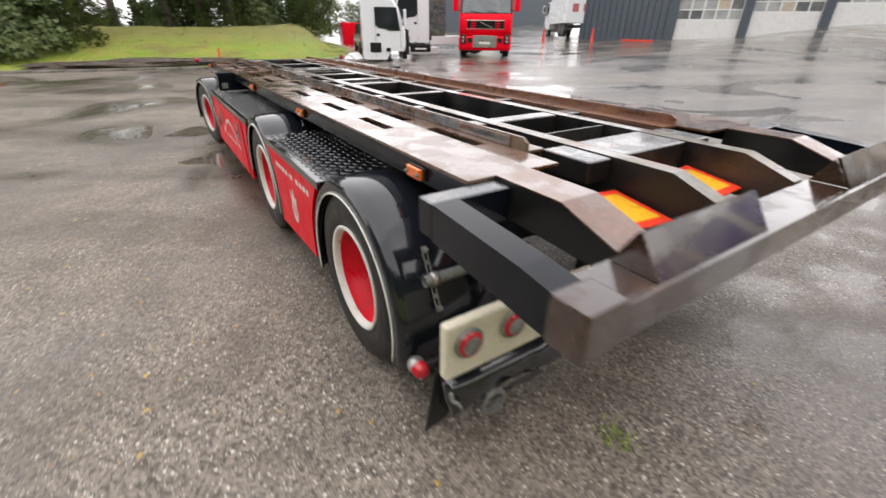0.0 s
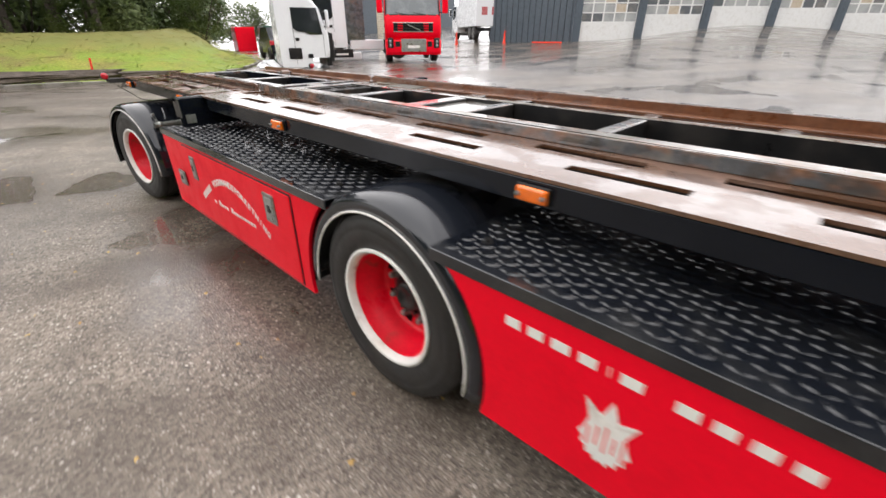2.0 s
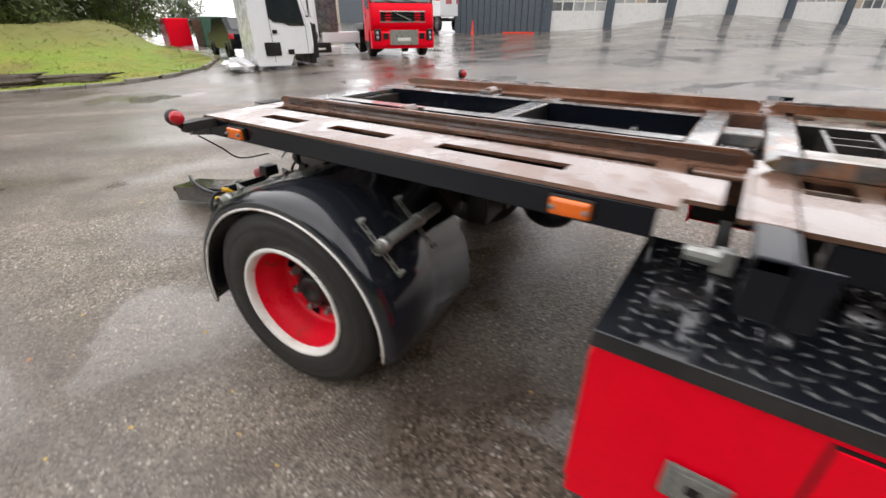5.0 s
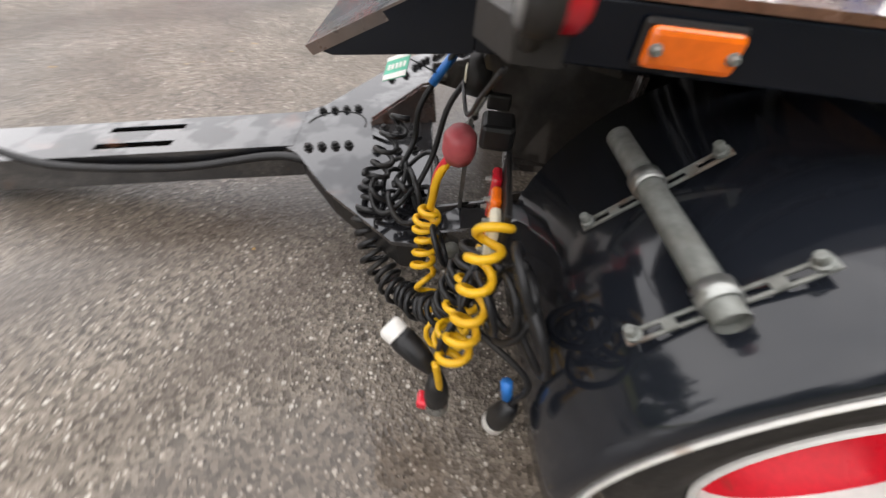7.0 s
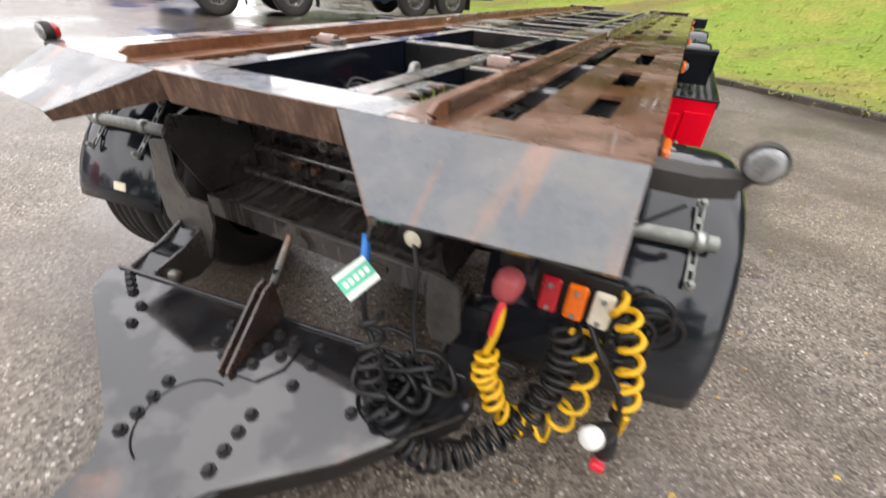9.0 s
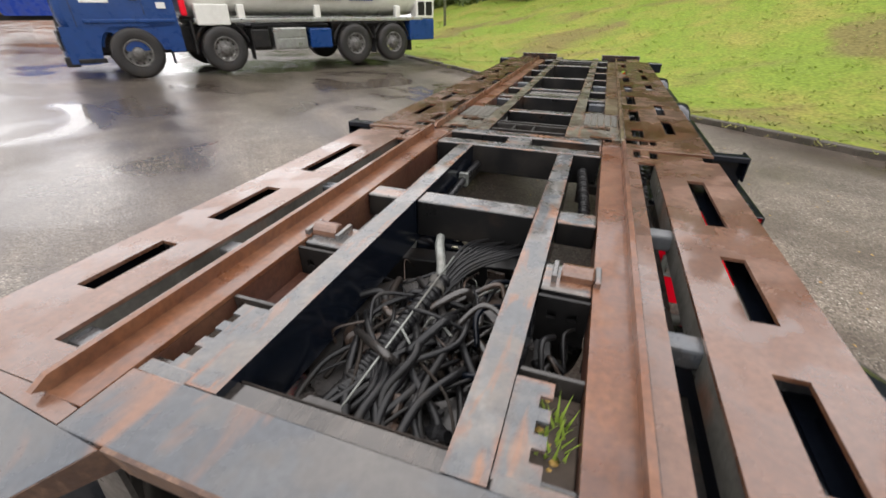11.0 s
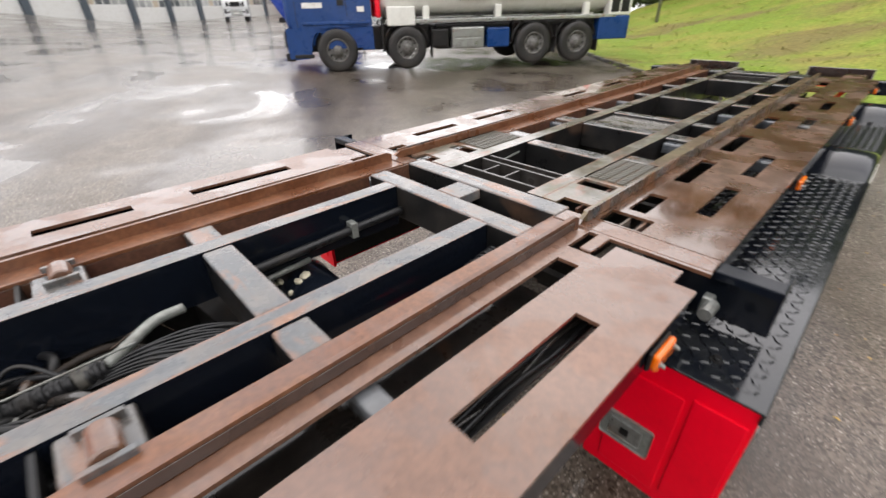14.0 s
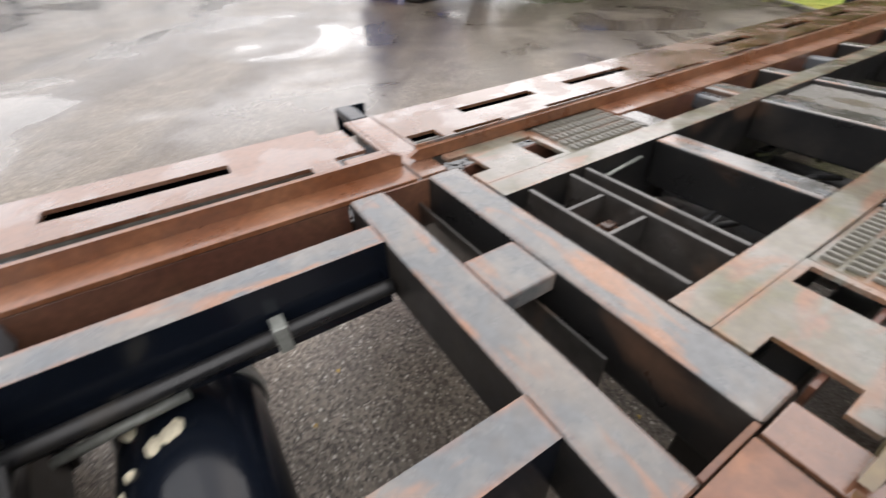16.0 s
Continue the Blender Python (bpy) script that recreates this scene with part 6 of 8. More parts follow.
part("valve_body", bm, STEEL_DULL, trailer, "corroded grey valve body", smooth=True)
part("socket_bracket", boxes((-0.58, -0.44, 9.50, 9.56, 0.68, 0.72), bevel=0.006), BLACK_DULL, trailer, "dark socket bracket")
bm = bmesh.new()
lathe(bm, [(0.0005, -0.03), (0.05, -0.03), (0.055, 0.0), (0.05, 0.03), (0.0005, 0.03)], 16, m=Matrix.Translation((-0.522, 9.588, 0.742)) @ Matrix.Rotation(radians(90), 4, "Z"))
sb = part("socket_body", bm, BLACK_DULL, trailer, "round black socket", smooth=True)
bm = bmesh.new()
lathe(bm, [(0.0005, 0.034), (0.022, 0.033), (0.026, 0.028)], 14, m=Matrix.Translation((-0.522, 9.593, 0.742)) @ Matrix.Rotation(radians(90), 4, "Z"))
part("socket_cap", bm, CREAM, sb, "cream socket cap", smooth=True)

# cables and pipes inside the front bay
for k in range(14):
    o = (k - 7) * 0.008
    cable("cable_strand", curve([(0.02 + o * 0.3, 8.90, 0.905), (-0.03 + o * 0.8, 8.72, 0.945 + 0.007 * (k % 3)), (-0.11 + o * 2.0, 8.56, 0.955), (-0.17 + o * 1.8, 8.40, 0.92 - 0.01 * (k % 4))]), 0.0042, CABLE_BLACK, "thin black cable strand")
cable("corrugated_sleeve", coil([(0.10, 9.30, 0.885), (0.06, 9.10, 0.905), (0.0, 8.80, 0.945)], 0.022, 52, 10), 0.0075, CABLE_BLACK, "corrugated black cable sleeve")
cable("grey_sleeve", curve([(0.01, 8.80, 0.945), (0.03, 8.74, 0.965), (0.065, 8.66, 0.985), (0.09, 8.58, 0.975)]), 0.017, STEEL_DULL, "grey wrapped hose end")
cable("steel_rod", [(0.06, 9.44, 0.93), (-0.01, 8.72, 0.99)], 0.0035, STEEL_DULL, "thin steel rod")
cable("ribbed_hose", coil([(-0.05, 9.42, 0.84), (-0.04, 9.25, 0.85), (-0.05, 9.08, 0.87)], 0.016, 26, 8), 0.0055, WALL_GREY, "grey ribbed hose")
for k in range(5):
    cable("thin_lead", curve([(-0.05, 9.08, 0.87), (-0.05 + 0.012 * k, 8.98, 0.90 + 0.012 * (k % 2)), (-0.08 + 0.03 * k, 8.86, 0.86), (-0.12 + 0.045 * k, 8.80, 0.80)]), 0.004, CABLE_BLACK, "thin black lead")
for k in range(70):
    a = random.uniform(0, 6.28)
    p = Vector((random.uniform(-0.18, 0.18), random.uniform(8.72, 9.14), random.uniform(0.70, 0.90)))
    q = p + Vector((0.22 * math.cos(a), 0.22 * math.sin(a), random.uniform(-0.06, 0.05)))
    q.y = min(q.y, 9.17)
    mid = (p + q) / 2 + Vector((random.uniform(-0.08, 0.08), random.uniform(-0.08, 0.08), 0.06))
    cable("brake_hose", curve([p, mid, q]), random.choice((0.006, 0.009, 0.013)), random.choice((CABLE_BLACK, CABLE_BLACK, BLACK, DUSTY)), "greasy black brake hose")
for x, y in ((0.10, 8.75), (-0.10, 9.05), (0.09, 9.02)):
    bm = bmesh.new()
    lathe(bm, [(0.0005, -0.07), (0.06, -0.07), (0.072, -0.04), (0.072, 0.04), (0.05, 0.08), (0.0005, 0.08)], 16, m=Matrix.Translation((x, y, 0.70)) @ Matrix.Rotation(radians(50), 4, "Y") @ Matrix.Rotation(x * 9, 4, "Z"))
    part("brake_valve", bm, BLACK_DULL, trailer, "greasy brake valve", smooth=True)
# greasy fittings and wires low in the front bay
for k in range(26):
    c = Vector((random.uniform(-0.19, 0.19), random.uniform(8.55, 9.12), random.uniform(0.70, 0.84)))
    m = Matrix.Translation(c) @ Matrix.Rotation(random.uniform(0, 3), 4, "Z") @ Matrix.Rotation(random.uniform(-0.7, 0.7), 4, "Y")
    bm = bmesh.new()
    r = random.uniform(0.014, 0.034)
    if k % 3:
        lathe(bm, [(0.0005, -2 * r), (0.7 * r, -2 * r), (0.75 * r, -r), (r, -0.9 * r), (r, 0.6 * r), (0.6 * r, 0.8 * r), (0.55 * r, 1.7 * r), (0.0005, 1.7 * r)], 12, m=m)
        part("pipe_fitting", bm, random.choice((GREASE, DUSTY, BLACK_DULL)), trailer, "greasy pipe fitting", smooth=False)
    else:
        box(bm, -2 * r, 2 * r, -r, r, -0.006, 0.006, bevel=0.003, m=m)
        box(bm, -2 * r, -2 * r + 0.01, -r, r, 0, 1.6 * r, bevel=0.003, m=m)
        part("angle_bracket", bm, random.choice((GREASE, WALL_GREY)), trailer, "greasy angle bracket")
for k in range(30):
    a = random.uniform(0, 6.28)
    p = Vector((random.uniform(-0.17, 0.17), random.uniform(8.68, 9.12), random.uniform(0.84, 0.93)))
    q = p + Vector((0.10 * math.cos(a), 0.18 * math.sin(a), random.uniform(-0.12, 0.0)))
    cable("loose_wire", curve([p, (p + q) / 2 + Vector((random.uniform(-0.04, 0.04), random.uniform(-0.04, 0.04), 0.035)), q]), random.choice((0.002, 0.003, 0.0045)), random.choice((CABLE_BLACK, CABLE_BLACK, GREASE, STEEL_DULL)), "thin loose wire", n=6)
for k in range(58):
    a = random.uniform(-0.8, 0.8)
    c = Vector((random.uniform(-0.15, 0.15), random.uniform(8.82, 9.30), random.uniform(0.86, 0.91)))
    d = Vector((0.17 * math.sin(a), 0.20 * math.cos(a), 0))
    pts = [c - d * 1.25 + Vector((0, 0, -0.10)), c - d * 0.7 + Vector((random.uniform(-0.04, 0.04), 0, 0.0)), c + Vector((random.uniform(-0.05, 0.05), 0, random.uniform(0.0, 0.03))), c + d * 0.7 + Vector((random.uniform(-0.04, 0.04), 0, 0.0)), c + d * 1.25 + Vector((0, 0, -0.10))]
    for p in pts:
        p.x, p.y = max(-0.215, min(0.215, p.x)), min(9.41, p.y)
        p.z = max(p.z, 0.85 if p.y > 9.12 else 0.70)
    cable("bay_hose", curve(pts), random.choice((0.004, 0.006, 0.009, 0.012)), random.choice((CABLE_BLACK, CABLE_BLACK, GREASE_SHADE, BLACK_DULL)), "greasy black hose in the front bay")
for k in range(16):
    c = Vector((random.uniform(-0.19, 0.19), random.uniform(9.05, 9.36), random.uniform(0.85, 0.88)))
    r = random.uniform(0.014, 0.030)
    bm = bmesh.new()
    lathe(bm, [(0.0005, -2 * r), (0.7 * r, -2 * r), (0.75 * r, -r), (r, -0.9 * r), (r, 0.6 * r), (0.6 * r, 0.8 * r), (0.55 * r, 1.7 * r), (0.0005, 1.7 * r)], 12, m=Matrix.Translation(c) @ Matrix.Rotation(random.uniform(0, 3), 4, "Z") @ Matrix.Rotation(random.uniform(-0.7, 0.7), 4, "Y"))
    part("pipe_fitting", bm, random.choice((GREASE, BLACK_DULL, CABLE_BLACK)), trailer, "greasy pipe fitting")
# sheet over the beam's slope, its shade put into the dark colour
bm = bmesh.new()
prism(bm, [(9.235, 0.820), (9.328, 0.835), (9.425, 0.889), (9.440, 1.036), (9.436, 1.036), (9.421, 0.893), (9.326, 0.839), (9.235, 0.824)], "x", -0.234, 0.234)
part("bay_liner", bm, GREASE_SHADE, trailer, "greasy sloping end of the bay, coloured dark for the shade down there")
bm = bmesh.new()
prism(bm, [(0.00, 9.434), (0.14, 9.434), (0.11, 9.385), (0.03, 9.385)], "z", 0.975, 0.983)
part("bay_tab", bm, DUSTY, trailer, "worn grey tab in the front corner of the bay")
bm = bmesh.new()
lathe(bm, [(0.026, -0.035), (0.030, -0.033), (0.030, 0.033), (0.026, 0.035)], 16, m=Matrix.Translation((0.012, 8.84, 0.938)) @ Matrix.Rotation(radians(102), 4, "Z"))
part("tape_band", bm, WALL_GREY, trailer, "grey tape round the cable sleeve", smooth=True)
cable("spiral_hose", coil([(-0.42, 8.20, 0.93), (-0.405, 7.95, 0.955), (-0.375, 7.64, 0.975)], 0.019, 46, 10), 0.0058, CABLE_BLACK, "ribbed spiral hose")
for k in range(3):
    cable("side_lead", curve([(-0.43 + 0.015 * k, 8.32, 0.90), (-0.42 + 0.012 * k, 7.98, 0.885), (-0.41, 7.66, 0.89)]), 0.006, CABLE_BLACK, "thin black lead")
for k in range(14):
    y = random.uniform(2.8, 6.5)
    a = random.uniform(-0.5, 0.5)
    p = Vector((random.uniform(-0.15, 0.15), y, random.uniform(0.78, 0.9)))
    cable("underfloor_hose", curve([p, p + Vector((0.05, 0.2, 0.03)), p + Vector((a * 0.3, 0.45, -0.03)), p + Vector((a * 0.5, 0.7, 0.0))]), random.choice((0.008, 0.012)), CABLE_BLACK, "black underfloor hose")
# spring, rusty bracket, wire and dirt between the thin cross plates
cable("coil_spring", coil([(0.03, 6.915, 0.998), (-0.05, 6.917, 0.998), (-0.14, 6.92, 0.998)], 0.018, 11, 14), 0.0048, STEEL_DULL, "dull steel coil spring")
part("rusty_bracket", boxes((0.005, 0.075, 7.035, 7.115, 0.972, 0.990), bevel=0.006), RUST, trailer, "rusty bracket between the cross plates")
part("rusty_clamp", boxes((0.025, 0.055, 7.055, 7.095, 0.990, 1.012), bevel=0.006), TAIL_BROWN, trailer, "rusty clamp on the bracket")
cable("thin_wire", curve([(0.144, 7.073, 0.99), (0.15, 7.03, 1.00), (0.13, 6.97, 0.995), (0.05, 6.93, 1.0)]), 0.003, STEEL_DULL, "thin bent wire")
cable("stay_rod", [(0.225, 6.90, 1.0), (0.228, 6.70, 1.02)], 0.006, STEEL_DULL, "thin steel stay rod")
for k in range(22):
    u = k / 21
    bm = bmesh.new()
    bmesh.ops.create_icosphere(bm, subdivisions=1, radius=random.uniform(0.006, 0.014), matrix=Matrix.Translation((0.19 - 0.30 * u, 7.235 + random.uniform(-0.012, 0.01), 0.985)) @ Matrix.Diagonal((1.6, 1.0, 0.6, 1)))
    part("dirt_lump", bm, SOIL if k % 3 else DUSTY, trailer)
part("dirt_ledge", boxes((-0.22, 0.22, 7.186, 7.256, 0.968, 0.976), bevel=0.002), DUSTY, trailer, "dirty ledge below the cross member")
# hoses and a stay beside the air tank
cable("hanging_hose", curve([(0.17, 8.342, 0.965), (0.10, 8.335, 0.945), (0.03, 8.335, 0.94), (-0.06, 8.338, 0.965), (-0.14, 8.343, 1.0)]), 0.0085, CABLE_BLACK, "black hose hanging on the cross member")
cable("hanging_hose", curve([(0.12, 8.345, 0.93), (-0.02, 8.344, 0.945), (-0.15, 8.346, 0.985)]), 0.006, DUSTY, "dusty thin hose on the cross member")
cable("stay_bar", [(0.222, 8.325, 0.865), (0.226, 8.22, 0.872), (0.230, 8.09, 0.876)], 0.012, STEEL_DULL, "dull steel stay beside the air tank")
for k in range(7):
    p = Vector((-0.20 + 0.018 * k, 8.325 - 0.012 * (k % 3), 0.90 - 0.02 * (k % 2)))
    cable("tank_hose", curve([p, p + Vector((0.03, -0.10, -0.08)), p + Vector((0.01, -0.02, -0.22)), p + Vector((0.10, 0.01, -0.25))]), 0.008, CABLE_BLACK, "black hose beside the air tank")
for x, y, z, r in ((-0.015, 8.195, 0.830, 0.026), (0.012, 8.205, 0.826, 0.018), (-0.035, 8.185, 0.832, 0.016), (0.075, 8.255, 0.785, 0.018), (0.09, 8.252, 0.788, 0.012), (0.155, 8.226, 0.812, 0.012)):
    bm = bmesh.new()
    bmesh.ops.create_icosphere(bm, subdivisions=2, radius=r, matrix=Matrix.Translation((x, y, z)))
    for v in bm.verts:
        d = v.co - Vector((x, y, z))
        v.co = Vector((x, y, z)) + d * (1 + 0.5 * noise.noise(v.co * 60)) * 0.9
    part("foam_lump", bm, FOAM, at, "pale dried foam")
cable("light_lead", curve([(-1.10, 9.56, 0.98), (-1.0, 9.58, 0.90), (-0.90, 9.60, 0.82), (-0.72, 9.62, 0.80)]), 0.004, CABLE_BLACK, "thin black lamp lead")
# weeds in the front corner
verts, faces = [], []
for k in range(34):
    x, y = random.uniform(-0.44, -0.38), random.uniform(9.27, 9.38)
    h, a = random.uniform(0.02, 0.065), random.uniform(0, 6.28)
    w = 0.004
    i = len(verts)
    verts += [(x - w * math.sin(a), y + w * math.cos(a), 1.0), (x + w * math.sin(a), y - w * math.cos(a), 1.0), (x + 0.5 * h * math.cos(a), y + 0.5 * h * math.sin(a), 1.0 + h)]
    faces.append((i, i + 1, i + 2))
me = bpy.data.meshes.new("weeds")
me.from_pydata(verts, [], faces)
me.materials.append(GRASS_BLADE)
weeds = tagged(hang("weeds", me), "small green weeds growing in the frame corner", "weeds", kind="stuff")
verts, faces = [], []
for k in range(70):
    x, y = random.gauss(-0.56, 0.035), random.gauss(2.04, 0.05)
    h, a = random.uniform(0.01, 0.035), random.uniform(0, 6.28)
    i = len(verts)
    z = ground_height(x, y)
    verts += [(x - 0.004 * math.sin(a), y + 0.004 * math.cos(a), z - 0.004), (x + 0.004 * math.sin(a), y - 0.004 * math.cos(a), z - 0.004), (x + 0.9 * h * math.cos(a), y + 0.9 * h * math.sin(a), z + h)]
    faces.append((i, i + 1, i + 2))
me = bpy.data.meshes.new("yard_weeds")
me.from_pydata(verts, [], faces)
me.materials.append(GRASS_BLADE)
tagged(hang("yard_weeds", me), "small green weed growing on the wet yard", "weeds", kind="stuff")
for side in (-1, 1):
    part("dirt_tray", boxes((*span(side, 0.325, 0.46), 9.22, 9.46, 0.985, 1.0)), SOIL, trailer, "dirt-filled corner pocket")
    part("tray_wall", boxes((*span(side, 0.322, 0.459), 9.206, 9.218, 0.93, DECK - 0.008), bevel=0.002), DUSTY, trailer, "dirty wall of the corner pocket")
    for k in range(26):
        bm = bmesh.new()
        bmesh.ops.create_icosphere(bm, subdivisions=1, radius=random.uniform(0.004, 0.011), matrix=Matrix.Translation((side * random.uniform(0.335, 0.45), random.uniform(9.23, 9.45), 1.0)) @ Matrix.Diagonal((1.3, 1, 0.6, 1)))
        part("dirt_lump", bm, SOIL if k % 3 else LEAF_FALLEN, trailer)
part("pocket_floor", boxes((0.322, 0.459, 8.945, 9.20, 0.955, 0.963), bevel=0.002), RUST_DARK, trailer, "rusty floor of the side pocket")
for k in range(16):
    a = random.uniform(0, 6.28)
    p = Vector((random.uniform(-0.44, -0.34), random.uniform(8.97, 9.18), random.uniform(0.78, 0.93)))
    q = p + Vector((0.05 * math.cos(a), 0.12 * math.sin(a), random.uniform(-0.08, 0.05)))
    cable("pocket_hose", curve([p, (p + q) / 2 + Vector((0.02, 0.0, 0.04)), q]), random.choice((0.005, 0.008, 0.011)), random.choice((CABLE_BLACK, GREASE, DUSTY)), "greasy hose in the side pocket")
for side in (-1, 1):
    bm = sheet(bmesh.new(), list(span(side, 0.32, 0.40)), [9.24, 9.48], DECK - 0.012, DECK - 0.004, [(*span(side, 0.375, 0.40), 9.28, 9.31), (*span(side, 0.375, 0.40), 9.34, 9.37), (*span(side, 0.375, 0.40), 9.40, 9.43)])
    part("notched_plate", bm, GREY, trailer, "grey plate with notches")
    bm = sheet(bmesh.new(), list(span(side, 0.322, 0.458)), [0.90, DECK - 0.006], -0.006, 0.006, [(*span(side, 0.35, 0.376), 0.985, 1.011), (*span(side, 0.405, 0.431), 0.985, 1.011)])
    bm.transform(Matrix.Translation((0, 8.93, 0)) @ Matrix.Rotation(radians(90), 4, "X"))
    part("holed_plate", bm, BLACK_DULL, trailer, "dark cross plate with two holes")

# white reflector on the front edge of the guard
REF_N = Vector((-0.131, 0.932, 0.339)).normalized()
REF_X = REF_N.cross(Vector((0, 0, 1))).normalized()
REF_M = Matrix.Translation((0.927, 9.614, 0.521)) @ Matrix((REF_X, REF_N, REF_X.cross(REF_N))).transposed().to_4x4()
bm = bmesh.new()
box(bm, -0.033, 0.033, 0.0005, 0.006, -0.018, 0.018, bevel=0.002, m=REF_M)
part("white_reflector", bm, CREAM, trailer, "small white reflector on the guard")


# ---- kerbs, grass banks ----
KERB_A = [(-60, 26.5), (-20, 25.0), (-2, 24.0), (3.0, 22.9), (4.8, 23.1), (6.4, 24.0), (7.9, 26.0), (9.3, 30.0), (13.0, 45)]
KERB_B = [(16, -15.5), (10, -9.6), (6.2, -5.9), (3.8, -3.9), (0.5, -0.9), (-2.0, 1.05), (-5, 3.4), (-14, 9.5), (-60, 38)]


def along(poly, step):
    out, rest = [], 0.0
    for (x0, y0), (x1, y1) in zip(poly, poly[1:]):
        d = math.hypot(x1 - x0, y1 - y0)
        s = rest
        while s < d:
            out.append((x0 + (x1 - x0) * s / d, y0 + (y1 - y0) * s / d, math.atan2(y1 - y0, x1 - x0)))
            s += step
        rest = s - d
    return out


def kerb(name, poly, label):
    k = thing(name, (poly[3][0], poly[3][1], 0), label, "kerb", kind="structure")
    bm = bmesh.new()
    box(bm, -0.49, 0.49, -0.07, 0.07, -0.10, 0.10, bevel=0.018)
    me = bpy.data.meshes.new("kerb_stone")
    bm.to_mesh(me)
    bm.free()
    me.materials.append(KERB_DARK if "south" in name else CONCRETE)
    for x, y, a in along(poly, 1.0):
        if abs(x) < 24:
            hang("kerb_stone", me, k, Matrix.Translation((x, y, ground_height(x, y) + random.uniform(-0.015, 0.01))) @ Matrix.Rotation(a + random.uniform(-0.02, 0.02), 4, "Z"))


kerb("kerb_north", KERB_A, "weathered concrete kerb along the grass")
kerb("kerb_south", KERB_B, "weathered concrete kerb along the grass")


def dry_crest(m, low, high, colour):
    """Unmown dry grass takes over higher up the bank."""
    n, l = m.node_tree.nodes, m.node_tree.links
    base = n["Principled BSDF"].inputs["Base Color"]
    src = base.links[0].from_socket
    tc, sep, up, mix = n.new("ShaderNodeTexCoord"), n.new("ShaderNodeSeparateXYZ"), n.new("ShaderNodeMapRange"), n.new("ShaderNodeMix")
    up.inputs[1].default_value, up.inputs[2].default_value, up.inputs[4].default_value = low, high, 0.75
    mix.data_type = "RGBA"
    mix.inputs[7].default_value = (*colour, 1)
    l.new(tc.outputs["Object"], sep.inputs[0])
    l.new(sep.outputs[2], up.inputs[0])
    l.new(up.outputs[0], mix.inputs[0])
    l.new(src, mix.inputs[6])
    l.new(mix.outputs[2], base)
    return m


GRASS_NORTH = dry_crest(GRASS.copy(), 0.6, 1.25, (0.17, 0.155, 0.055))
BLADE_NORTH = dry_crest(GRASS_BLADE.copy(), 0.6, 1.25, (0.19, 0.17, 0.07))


def hummock(px, py):
    return 0.13 * noise.noise((px * 0.5, py * 0.5, 3)) + 0.08 * noise.noise((px * 1.7, py * 1.7, 5))


def bank(name, poly, outward, rise, label, ground=GRASS, blades=GRASS_BLADE):
    """A grass slope that starts at a kerb line and climbs away from it."""
    line = along(poly, 0.6)
    offs = [0.06, 0.25, 0.5, 0.8, 1.15, 1.55, 2.0, 2.5, 3.0, 3.6, 4.2, 4.9, 5.7, 6.6, 7.6, 8.8, 10.2, 11.8, 13.5, 16, 20, 30, 60]
    bm = bmesh.new()
    rows = []
    ax, ay = outward
    for x, y, a in line:
        row = []
        for o in offs:
            px, py = x + ax * o, y + ay * o
            z = ground_height(px, py) * (1 if o < 8 else 0.8) + 0.07 + rise(o) + hummock(px, py) * min(1, o / 1.5)
            row.append(bm.verts.new((px, py, z)))
        rows.append(row)
    for p, q in zip(rows, rows[1:]):
        for i in range(len(offs) - 1):
            bm.faces.new((p[i], p[i + 1], q[i + 1], q[i]))
    tagged(part(name, bm, ground, smooth=True), label, "grass", kind="structure")
    # blades
    verts, faces = [], []
    def surf(k, o):
        x, y, a = line[k]
        px, py = x + ax * o, y + ay * o
        return px, py, ground_height(px, py) * (1 if o < 8 else 0.8) + 0.07 + rise(o) + hummock(px, py) * min(1, o / 1.5)
    near = [k for k, (x, y, a) in enumerate(line) if -26 < x < 20]
    tuft = (0, 0.0)
    for b in range(46000):
        if b % 6 == 0:
            tuft = (random.choice(near), 0.05 + 12 * random.random() ** 1.4)
        k, o = tuft[0], tuft[1] + random.gauss(0, 0.05)
        px, py, pz = surf(k, max(0.04, o))
        px += random.gauss(0, 0.06) + 0.6 * math.sin(tuft[1] * 977)
        py += random.gauss(0, 0.03)
        h, a, lean = random.uniform(0.02, 0.05), random.uniform(0, 6.28), random.uniform(1.4, 3.0)
        w = 0.012
        i = len(verts)
        verts += [(px - w * math.sin(a), py + w * math.cos(a), pz - 0.008), (px + w * math.sin(a), py - w * math.cos(a), pz - 0.008), (px + lean * h * math.cos(a), py + lean * h * math.sin(a), pz + h)]
        faces.append((i, i + 1, i + 2))
    me = bpy.data.meshes.new("grass_blades")
    me.from_pydata(verts, [], faces)
    me.normals_split_custom_set_from_vertices([Vector((random.gauss(0, 0.25), random.gauss(0, 0.25), 1)).normalized() for _ in verts])
    me.materials.append(blades)
    tagged(hang("grass_blades", me), "short uneven green grass on the bank", "grass", kind="stuff")
    return surf, line


def smooth_rise(a, b, h):
    def f(o):
        t = min(1, max(0, (o - a) / (b - a)))
        return h * t * t * (3 - 2 * t)
    return f


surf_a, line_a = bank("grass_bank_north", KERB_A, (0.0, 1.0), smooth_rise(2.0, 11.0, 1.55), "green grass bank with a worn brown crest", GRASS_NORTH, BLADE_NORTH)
surf_b, line_b = bank("grass_bank_south", KERB_B, (-0.60, -0.80), smooth_rise(1.0, 13.0, 2.6), "steep green grass bank behind the trailer")

# dark soil heap at the kerb
bm = bmesh.new()
bmesh.ops.create_icosphere(bm, subdivisions=4, radius=1.0)
